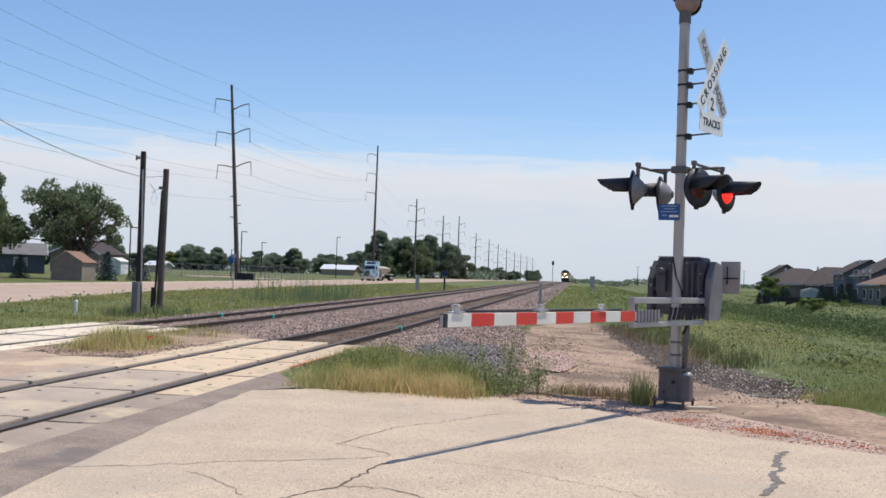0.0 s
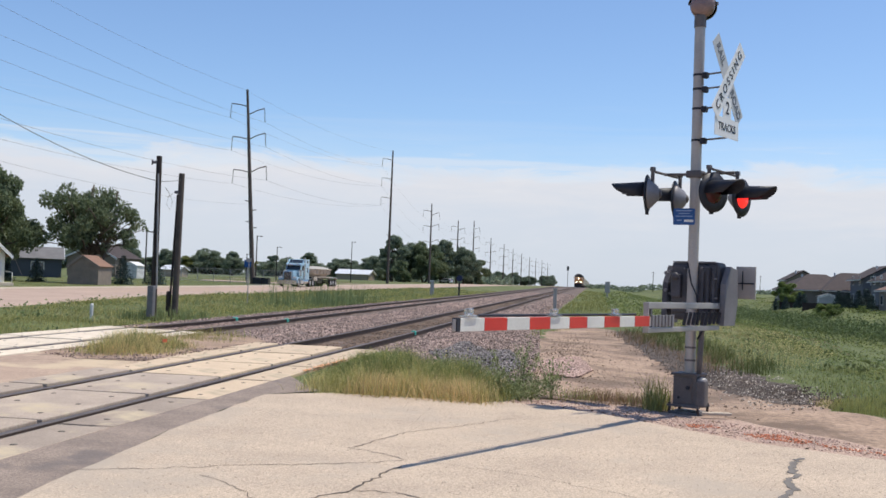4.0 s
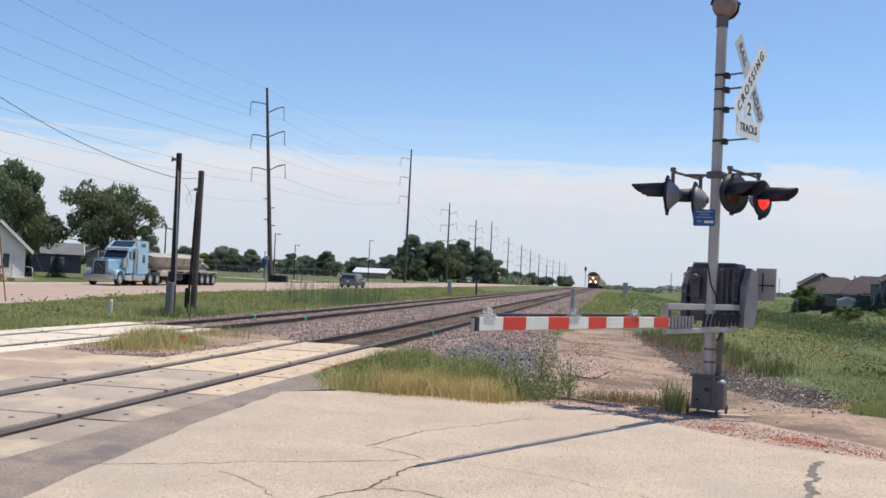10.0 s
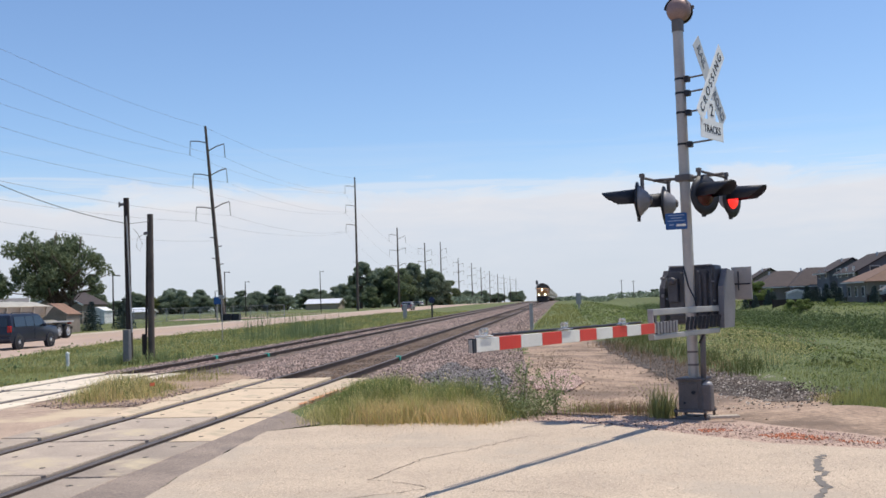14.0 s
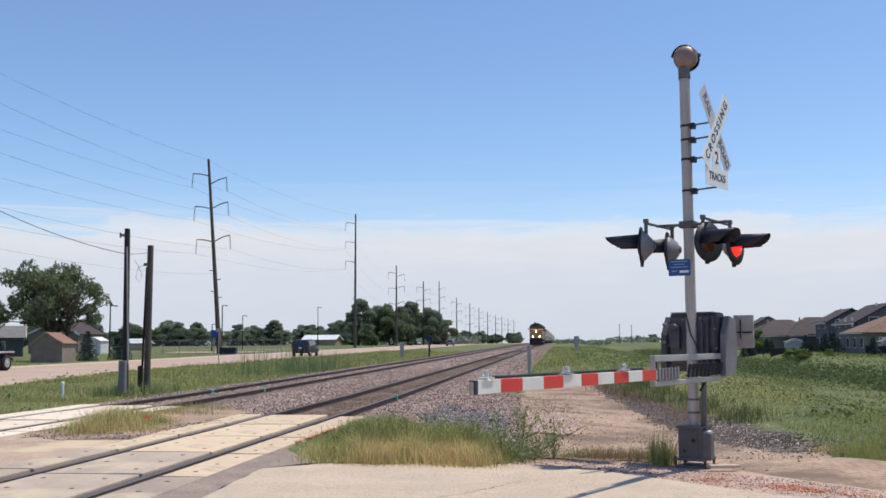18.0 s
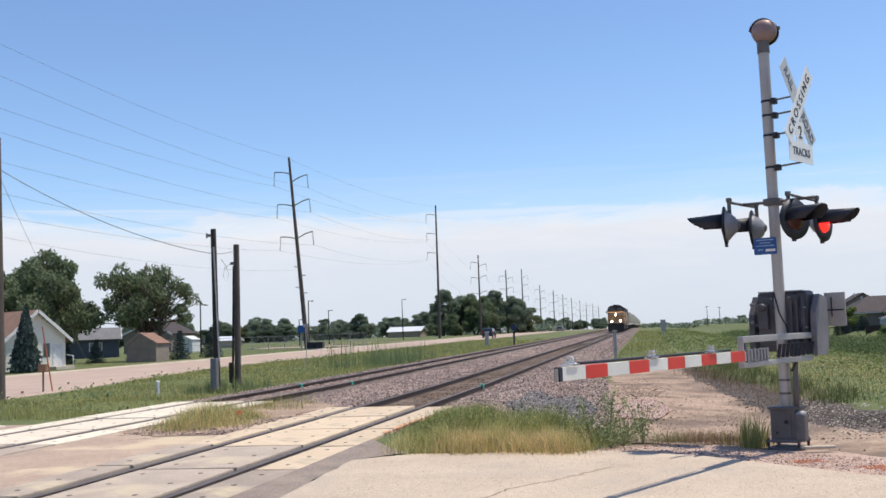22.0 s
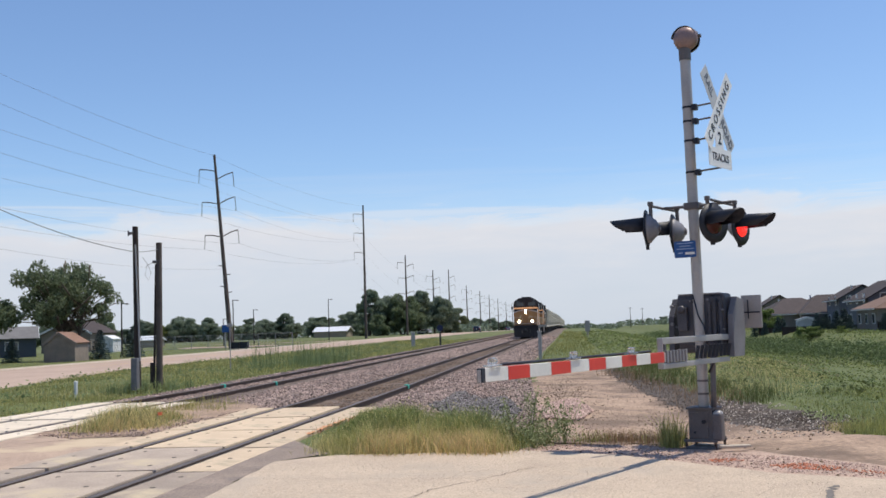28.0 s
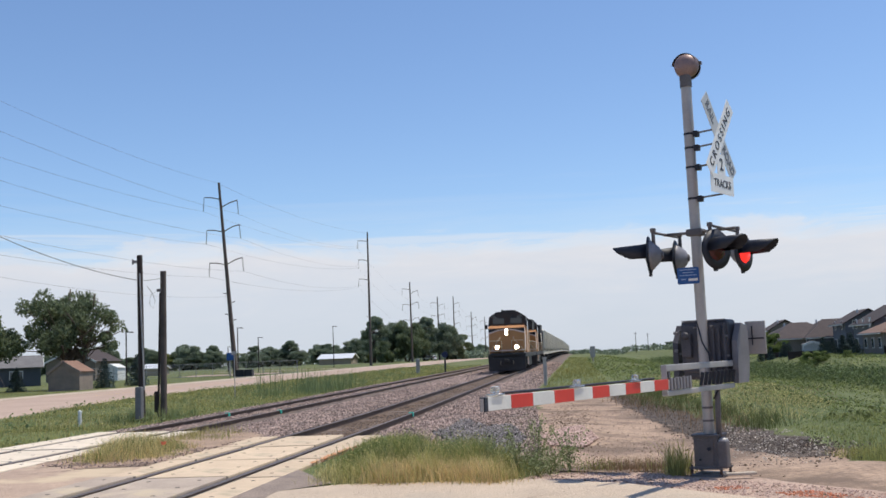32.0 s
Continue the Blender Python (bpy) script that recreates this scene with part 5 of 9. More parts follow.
def tree_parts(h, w, seed, leaves, size, bare=0.28, stems=1, lobes=16, domes=()):
    """Meshes of a broad tree: tapered trunk with limbs, and a crown of leaf clumps with gaps."""
    r = np.random.default_rng(seed)
    tk = Mesh()
    blobs = []
    tops = []
    for s in range(stems):
        lean = (r.normal() * 0.25 * w * (stems > 1), r.normal() * 0.25 * w * (stems > 1))
        p0, p1, p2 = Vector((lean[0] * 0.1, lean[1] * 0.1, -0.2)), Vector((lean[0] * 0.4, lean[1] * 0.4, h * bare)), Vector((lean[0] * 0.8, lean[1] * 0.8, h * 0.8))
        rr = 0.035 * h / stems ** 0.5
        tk.cyl(p0, p1, rr * 1.15, rr * 0.8, n=9)
        tk.cyl(p1, p2, rr * 0.8, rr * 0.15, n=7)
        tops.append((p1, p2))
    for k in range(lobes):
        p1, p2 = tops[k % stems]
        t = r.uniform(0.0, 0.95)
        a = 2 * math.pi * (k * 0.381966 + r.uniform(-0.06, 0.06))
        z = h * (bare + (0.93 - bare) * (k + 0.5) / lobes)
        prof = math.sin(math.pi * min(0.97, max(0.08, ((z / h - bare * 0.75) / (1.02 - bare * 0.75)) ** 0.85)))
        rad = w * 0.5 * prof * r.uniform(0.42, 0.86)
        c = Vector((p1.x + math.cos(a) * rad, p1.y + math.sin(a) * rad, z))
        sz = w * 0.5 * r.uniform(0.20, 0.36) * (0.65 + 0.35 * prof)
        blobs.append((c.x, c.y, c.z, sz * r.uniform(0.9, 1.25), sz * r.uniform(0.9, 1.25), sz * r.uniform(0.6, 0.85)))
        root = p1.lerp(p2, max(0.0, min(0.9, (z / h - bare) * 0.9)))
        tk.tube([root, root.lerp(c, 0.55) + Vector((0, 0, -0.03 * h)), c], 0.008 * h, n=5)
    if domes:
        blobs = []
        for cx, cy, cz, rx, ry, rz, n in domes:
            for _ in range(n):
                d = r.normal(size=3)
                d /= np.linalg.norm(d)
                q = r.uniform(0.55, 0.95)
                c = Vector((cx + d[0] * rx * q, cy + d[1] * ry * q, cz + d[2] * rz * q))
                sz = r.uniform(0.22, 0.34) * rx
                blobs.append((c.x, c.y, c.z, sz, sz, sz * 0.75))
                root = tops[int(r.integers(0, stems))][0]
                tk.tube([root, root.lerp(c, 0.5) + Vector((0, 0, 0.04 * h)), c], 0.0042 * h, n=5)
    P = crown_points(blobs, leaves, r)
    V, F = leaf_quads(P, size, r)
    return tk.data("trunk", M_BARK), raw("crown", V, F, [M_LEAF])


def tree(name, at, meshes, label, group="", turn=0.0, scale=(1, 1, 1), leaf=None):
    t = thing(name, label, "tree", (at[0], at[1], level1(at[0], at[1]) - 0.05), turn, group)
    t.scale = scale
    a = new("trunk", meshes[0])
    a.parent = t
    b = new("crown", meshes[1])
    b.parent = t
    if leaf:
        b.material_slots[0].link = 'OBJECT'
        b.material_slots[0].material = leaf
    return t


BROAD = tree_parts(9.4, 11.2, 11, 17000, 0.145, bare=0.24, stems=3, lobes=12,
                   domes=((-1.7, 0, 5.9, 3.5, 3.2, 3.0, 24), (2.3, 0.3, 5.4, 3.0, 2.8, 2.6, 18), (4.5, 0, 4.6, 1.6, 1.6, 1.5, 7), (-4.6, 0, 4.2, 1.5, 1.6, 1.3, 7), (-0.3, 0, 5.0, 3.2, 3.0, 1.9, 20), (-2.6, -0.5, 4.0, 2.0, 2.2, 0.9, 8), (2.5, -0.4, 3.8, 2.0, 2.1, 0.9, 8)))
ROUND = tree_parts(13.0, 13.0, 5, 27000, 0.23, bare=0.13, stems=2, lobes=30)
TALL = tree_parts(12.0, 8.5, 8, 14500, 0.25, bare=0.12, stems=1, lobes=20)
BUSHY = tree_parts(8.0, 9.5, 21, 11000, 0.25, bare=0.05, stems=2, lobes=18)


def spruce_parts(h, w, seed, tiers=20, per=19):
    r = np.random.default_rng(seed)
    tk = Mesh().cyl((0, 0, -0.2), (0, 0, h * 0.96), h * 0.022, 0.01, n=7)
    pts = []
    for k in range(tiers):
        f = k / tiers
        rad = w * 0.5 * (1 - f) ** 0.9 + 0.08
        z = h * (0.05 + 0.93 * f)
        nb = max(6, int(per * (1 - f * 0.6)))
        for j in range(nb):
            a = 2 * math.pi * (j + r.uniform(-0.3, 0.3)) / nb + k
            L = rad * r.uniform(0.75, 1.12)
            for q in np.linspace(0.2, 1.0, 8):
                for _ in range(3):
                    pts.append((math.cos(a) * L * q + r.normal() * 0.07 * h / 6, math.sin(a) * L * q + r.normal() * 0.07 * h / 6, z - 0.16 * L * q + r.normal() * 0.05 * h / 6))
    V, F = leaf_quads(np.array(pts), 0.032 * h, r)
    return tk.data("trunk", M_BARK), raw("crown", V, F, [M_SPRUCE])


SPRUCE = spruce_parts(9.0, 6.0, 3, 26, 22)
SPRUCE_S = spruce_parts(3.0, 2.1, 4, 14, 12)

tree("broadleaf_tree", (-50.7, 98.3), BROAD, "broad dark green tree with several stems on a lawn", turn=27.5, scale=(0.97, 0.97, 1.19))
tree("broadleaf_tree", (-59.8, 95.0), ROUND, "large dark green tree behind a house", turn=70, scale=(0.68, 0.68, 0.88))
tree("broadleaf_tree", (-67.0, 95.0), TALL, "tall dark green tree behind a house", turn=10, scale=(1.0, 1.0, 0.88))
tree("broadleaf_tree", (-63.5, 100.0), ROUND, "large dark green tree behind a house", turn=190, scale=(0.62, 0.62, 0.8))
tree("broadleaf_tree", (-76.0, 95.0), TALL, "tall dark green tree behind a house", turn=250, scale=(1.05, 1.05, 0.9))
for x, y, sx, sz, tn in ((-71.5, 101.0, 0.62, 0.82, 33), (-68.0, 103.0, 0.6, 0.80, 77), (-89.0, 101.0, 1.05, 1.15, 140)):
    tree("broadleaf_tree", (x, y), ROUND, "large dark green tree behind a house", turn=tn, scale=(sx, sx, sz))
tree("broadleaf_tree", (-72.5, 93.0), BUSHY, "dark green tree among others behind a house", turn=120, scale=(0.95, 0.95, 1.35))
tree("broadleaf_tree", (-79.0, 86.0), ROUND, "large dark green tree behind a row of spruces", turn=15, scale=(1.2, 1.2, 1.18))
tree("broadleaf_tree", (-83.5, 84.0), ROUND, "large dark green tree", turn=200, scale=(0.9, 0.9, 0.95))
tree("broadleaf_tree", (-64.5, 55.0), ROUND, "yellowish green tree behind dark spruces", turn=130, scale=(0.7, 0.7, 0.74), leaf=M_LEAFY)
for x, y, s, tn in ((-56.4, 48.0, 0.74, 0), (-55.6, 52.5, 0.66, 50), (-50.6, 50.5, 0.56, 100), (-59.5, 46, 0.78, 80), (-58, 57, 0.62, 20), (-53.5, 47.0, 0.6, 33)):
    tree("spruce", (x, y), SPRUCE, "dense blue-green spruce with drooping branches", "row of spruces", tn, (s * 1.05, s * 1.05, s))
for x, y, s in ((-54.9, 70.0, 0.66), (-50.9, 70.2, 0.60), (-45.7, 69.6, 0.56)):
    tree("spruce", (x, y), SPRUCE, "dark spruce standing in front of a house", "spruces by the house", x * 31, (s * 0.72, s * 0.72, s))
for x, y, s in ((-54.5, 95.0, 0.85), (-47.4, 99.0, 1.05), (-46.4, 104.5, 1.15), (-58.5, 96.0, 0.9)):
    tree("young_spruce", (x, y), SPRUCE_S, "small dark green spruce on the lawn", "young spruces", x * 17, (s, s, s))
# clump of trees beside the highway further on, some in the haze-paled leaf colour
for x, y, m, s, tn in ((-63, 318, TALL, 1.35, 0), (-59.5, 330, ROUND, 1.05, 40), (-54, 325, ROUND, 1.08, 90), (-49.5, 335, TALL, 1.32, 10), (-44.0, 345, ROUND, 1.02, 200), (-52, 350, ROUND, 1.15, 30), (-40.0, 352, BUSHY, 1.2, 0),
                       (-57, 312, BUSHY, 0.9, 66)):
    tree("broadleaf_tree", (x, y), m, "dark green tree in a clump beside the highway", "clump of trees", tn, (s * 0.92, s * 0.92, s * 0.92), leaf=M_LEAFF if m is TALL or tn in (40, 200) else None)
# far tree lines, copies of four crowns; distance haze is put into their leaf colour
kinds = (BROAD, ROUND, TALL, BUSHY)
for k in range(64):
    u = k / 63
    x = -230 + 150 * u + float(rng.normal() * 3)
    y = 330 + 90 * u + float(rng.normal() * 14)
    s = float(rng.uniform(0.75, 1.25)) * 0.86
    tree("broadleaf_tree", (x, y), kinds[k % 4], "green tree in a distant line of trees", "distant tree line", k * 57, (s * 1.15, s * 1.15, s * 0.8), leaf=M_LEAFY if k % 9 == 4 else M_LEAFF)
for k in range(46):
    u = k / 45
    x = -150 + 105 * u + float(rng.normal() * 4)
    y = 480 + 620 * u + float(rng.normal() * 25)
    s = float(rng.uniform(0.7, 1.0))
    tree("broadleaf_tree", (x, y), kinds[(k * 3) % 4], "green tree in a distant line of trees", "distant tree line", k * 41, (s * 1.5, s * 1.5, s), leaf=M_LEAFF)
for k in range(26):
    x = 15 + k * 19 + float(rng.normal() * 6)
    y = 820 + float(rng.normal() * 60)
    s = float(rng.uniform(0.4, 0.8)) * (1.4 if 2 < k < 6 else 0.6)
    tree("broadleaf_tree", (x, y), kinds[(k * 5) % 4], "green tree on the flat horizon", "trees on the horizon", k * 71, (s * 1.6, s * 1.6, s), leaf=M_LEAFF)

# a low hedge along the flat horizon, its leaf colour paled for haze
_hx = np.sort(rng.uniform(-6, 420, 9000))
_hy = 560 + 0.25 * _hx + rng.normal(size=9000) * 5
_hh = 2.1 + 0.9 * np.sin(_hx * 0.05) * np.sin(_hx * 0.021 + 1) + rng.normal(size=9000) * 0.25
V, F = leaf_quads(np.stack([_hx, _hy, level(_hx, _hy) + _hh * rng.uniform(0, 1, 9000)], 1), 0.8, rng)
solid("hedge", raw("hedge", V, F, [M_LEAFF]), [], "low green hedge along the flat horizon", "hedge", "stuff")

# hedge below the far trees, in the same haze-paled leaf colour
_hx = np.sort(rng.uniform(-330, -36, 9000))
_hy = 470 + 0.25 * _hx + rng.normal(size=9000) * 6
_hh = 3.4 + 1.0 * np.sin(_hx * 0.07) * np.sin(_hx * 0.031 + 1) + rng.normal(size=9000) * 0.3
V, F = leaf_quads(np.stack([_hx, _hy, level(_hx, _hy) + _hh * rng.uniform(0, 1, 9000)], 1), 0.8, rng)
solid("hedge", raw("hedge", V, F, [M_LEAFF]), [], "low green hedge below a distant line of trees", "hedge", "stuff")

# ---- the train ----
M_ORANGE = mat("orange_locomotive_paint", (0.52, 0.235, 0.078), (0.43, 0.19, 0.064), scale=1.2, rough=0.4, coat=0.2)
M_LBLACK = mat("sooty_black_paint", (0.035, 0.03, 0.03), (0.022, 0.02, 0.02), scale=1.5, rough=0.55)
M_CREAM = mat("pale_stripe_paint", (0.80, 0.62, 0.52), (0.70, 0.53, 0.44), scale=2, rough=0.45)
M_HEAD = mat("lit_headlight", (1, 0.95, 0.85), rough=0.3, emit=(1.0, 0.80, 0.52, 14.0), fine=0)
M_DGLASS = glass("dark_cab_glass", (0.02, 0.025, 0.03))
M_HOPPER = mat("dusty_grey_hopper_paint", (0.68, 0.63, 0.53), (0.56, 0.515, 0.43), scale=0.6, rough=0.75, fine=0.1, rnd=0.12)
M_UNDER = mat("dark_running_gear", (0.045, 0.04, 0.036), (0.03, 0.027, 0.025), scale=2, rough=0.8)
M_HANDRAIL = mat("pale_handrail", (0.62, 0.55, 0.40), rough=0.5, fine=0)

WHEEL = Mesh().cyl((-0.07, 0, 0), (0.07, 0, 0), 0.5, n=20).cyl((0.05, 0, 0), (0.085, 0, 0), 0.54, n=20).data("wheel", M_UNDER)


def bogie(parent, y, axles, span):
    b = part("bogie", Mesh().box((1.0, y, 0.55), (0.16, span + 1.0, 0.34), bev=0.05).box((-1.0, y, 0.55), (0.16, span + 1.0, 0.34), bev=0.05).box((0, y, 0.62), (1.9, 0.6, 0.3), bev=0.04), M_UNDER, parent, "dark bogie frame")
    for k in range(axles):
        yy = y - span / 2 + span * k / (axles - 1)
        for s in (-0.752, 0.752):
            w = new("wheel", WHEEL)
            w.parent, w.location = b, (s, yy, 0.52)
        part("axle", Mesh().cyl((-0.7, yy, 0.52), (0.7, yy, 0.52), 0.08, n=8), M_UNDER, b)


def locomotive(label, lit):
    """A wide-nosed diesel freight locomotive, its front at y = 0, its tail towards +y."""
    t = thing("locomotive", label, "locomotive", group="locomotives")
    L = 22.3
    frame_ = part("frame", Mesh().box((0, L / 2, 1.32), (3.0, L - 1.0, 0.34), bev=0.03), M_LBLACK, t)
    part("pilot", Mesh().prism([(-1.45, 0.12), (1.45, 0.12), (1.5, 1.15), (-1.5, 1.15)], 0.25, 0.55), M_LBLACK, t, "black pilot plow")
    part("step_well", Mesh().box((-1.3, 0.75, 0.8), (0.35, 0.7, 0.9), bev=0.02).box((1.3, 0.75, 0.8), (0.35, 0.7, 0.9), bev=0.02), M_LBLACK, t)
    part("coupler", Mesh().box((0, 0.05, 0.88), (0.3, 0.6, 0.3), bev=0.05).box((0, -0.2, 0.88), (0.36, 0.2, 0.34), bev=0.06), M_UNDER, t)
    part("anticlimber", Mesh().box((0, 0.5, 1.42), (2.6, 0.35, 0.2), bev=0.02), M_LBLACK, t)
    nose = Mesh().prism([(0.85, 1.62), (2.7, 1.62), (2.7, 3.72), (1.5, 3.72), (1.05, 3.66), (0.85, 3.5)], -1.44, 1.44, 'x')
    ns = part("short_hood", nose, M_ORANGE, t, "orange wide nose")
    part("nose_stripe", Mesh().prism([(-1.44, 3.16), (-0.7, 3.38), (0, 3.47), (0.7, 3.38), (1.44, 3.16), (1.44, 3.04), (0.7, 3.28), (0, 3.37), (-0.7, 3.28), (-1.44, 3.04)], 0.825, 0.852, 'y'), M_CREAM, ns, "pale arched stripe")
    part("nose_top", Mesh().prism([(-1.44, 3.16), (-0.7, 3.38), (0, 3.47), (0.7, 3.38), (1.44, 3.16), (1.44, 3.5), (-1.44, 3.5)], 0.83, 0.852, 'y'), M_LBLACK, ns, "black paint over the stripe")
    part("lower_stripe", Mesh().box((0, 0.838, 1.72), (2.88, 0.02, 0.09)), M_CREAM, ns)
    part("side_stripe", Mesh().box((1.45, 1.75, 2.62), (0.02, 1.7, 1.7), bev=0.004), M_CREAM, ns, "pale side panel")
    for sx in (-1, 1):
        part("grab_iron", Mesh().tube([(sx * 0.5, 0.85, 2.75), (sx * 0.5, 0.72, 2.75), (sx * 1.3, 0.72, 1.72), (sx * 1.3, 0.85, 1.72)], 0.022, n=5), M_HANDRAIL, ns)
    part("cab_step", Mesh().box((1.42, 0.8, 1.15), (0.1, 0.5, 0.9), bev=0.01).box((1.42, 5.6, 1.0), (0.1, 0.6, 1.0), bev=0.01), M_CREAM, t, "pale step edges")
    part("air_hose", Mesh().tube([(0.5, 0.3, 0.95), (0.52, 0.1, 0.6), (0.4, 0.05, 0.45)], 0.04, n=6).tube([(-0.5, 0.3, 0.95), (-0.52, 0.1, 0.6), (-0.4, 0.05, 0.45)], 0.04, n=6), M_UNDER, t)
    for sx in (-1.05, 1.05):
        part("number_board", Mesh().box((sx, 2.535, 4.50), (0.5, 0.03, 0.16), Matrix.Rotation(radians(-sx * 32), 3, 'Y')), M_DGLASS, t)
    part("roof_antenna", Mesh().box((0.0, 3.6, 4.95), (0.9, 0.6, 0.16), bev=0.04).cyl((0.5, 4.6, 4.85), (0.5, 4.6, 5.05), 0.12, n=8).tube([(-0.5, 4.4, 4.9), (-0.5, 3.9, 5.05)], 0.07, n=6), M_LBLACK, t)
    part("nose_door", Mesh().box((0, 0.84, 2.35), (0.62, 0.03, 1.2), bev=0.01), M_ORANGE, ns)
    cab = Mesh().prism([(-1.52, 1.5), (1.52, 1.5), (1.56, 3.7), (1.46, 4.4), (0.85, 4.82), (-0.85, 4.82), (-1.46, 4.4), (-1.56, 3.7)], 2.6, 5.2, 'y')
    cb = part("cab", cab, M_ORANGE, t, "orange cab with dark top")
    part("cab_roof", Mesh().prism([(-1.58, 3.66), (1.58, 3.66), (1.58, 3.72), (1.49, 4.44), (0.87, 4.88), (-0.87, 4.88), (-1.49, 4.44), (-1.58, 3.72)], 2.56, 5.25, 'y'), M_LBLACK, cb)
    for sx in (-0.72, 0.72):
        part("windscreen", Mesh().box((sx, 2.545, 4.12), (0.92, 0.03, 0.46), bev=0.01), M_DGLASS, cb)
    for sx in (-1.0, 1.0):
        part("side_window", Mesh().box((sx * 1.56, 3.9, 3.75), (0.05, 1.5, 0.6), bev=0.01), M_DGLASS, cb)
        part("mirror", Mesh().box((sx * 1.75, 2.8, 3.7), (0.2, 0.05, 0.35), bev=0.02), M_LBLACK, cb)
    hl = part("headlight", Mesh().box((0.0, 0.86, 3.2), (0.3, 0.2, 0.56), bev=0.04), M_LBLACK, ns)
    for dz in (-0.13, 0.13):
        part("headlight_lens", Mesh().cyl((0, 0.76, 3.2 + dz), (0, 0.745, 3.2 + dz), 0.12, n=16), M_HEAD if lit else M_DGLASS, hl)
    for sx in (-0.78, 0.78):
        dl = part("ditch_light", Mesh().cyl((sx, 0.86, 1.98), (sx, 0.7, 1.98), 0.2, n=16), M_LBLACK, t)
        part("ditch_light_lens", Mesh().cyl((sx, 0.7, 1.98), (sx, 0.685, 1.98), 0.17, n=16), M_HEAD if lit else M_DGLASS, dl)
    for s in (-1, 1):
        part("front_handrail", Mesh().tube([(s * 1.4, 0.35, 1.45), (s * 1.4, 0.35, 2.5), (s * 0.4, 0.4, 2.5), (s * 0.4, 0.4, 1.5)], 0.025, n=5), M_HANDRAIL, t)
    hood = part("long_hood", Mesh().prism([(-0.95, 1.5), (0.95, 1.5), (0.95, 4.15), (0.75, 4.4), (-0.75, 4.4), (-0.95, 4.15)], 5.2, L - 1.2, 'y'), M_ORANGE, t, "orange engine hood")
    part("hood_top", Mesh().prism([(-0.97, 3.75), (0.97, 3.75), (0.97, 4.17), (0.77, 4.43), (-0.77, 4.43), (-0.97, 4.17)], 5.22, L - 1.19, 'y'), M_LBLACK, hood)
    part("radiator", Mesh().prism([(-1.45, 3.6), (1.45, 3.6), (1.5, 4.55), (-1.5, 4.55)], L - 6.5, L - 2.0, 'y'), M_LBLACK, hood, "flared black radiator section")
    part("dynamic_brake", Mesh().box((0, 7.2, 4.4), (2.6, 2.4, 0.5), bev=0.06), M_LBLACK, hood)
    part("exhaust", Mesh().box((0, 11.5, 4.55), (0.6, 1.4, 0.3), bev=0.05), M_LBLACK, hood)
    for k in range(10):
        part("hood_door", Mesh().box((0.955, 6.0 + k * 0.95, 2.6), (0.03, 0.86, 1.9), bev=0.008), M_ORANGE, hood)
    for s in (-1.45, 1.45):
        m = Mesh().tube([(s, 5.4, 2.5), (s, L - 0.8, 2.5)], 0.02, n=5)
        for k in range(8):
            m.cyl((s, 5.6 + k * 2.2, 1.5), (s, 5.6 + k * 2.2, 2.5), 0.02, n=5)
        part("side_handrail", m, M_HANDRAIL, t)
    part("fuel_tank", Mesh().box((0, L / 2, 0.75), (2.7, 5.5, 0.85), bev=0.12), M_LBLACK, t)
    part("air_tank", Mesh().cyl((1.2, 8.0, 1.0), (1.2, 9.6, 1.0), 0.2, n=10), M_LBLACK, t)
    bogie(t, 4.2, 3, 3.6)
    bogie(t, L - 4.2, 3, 3.6)
    return t


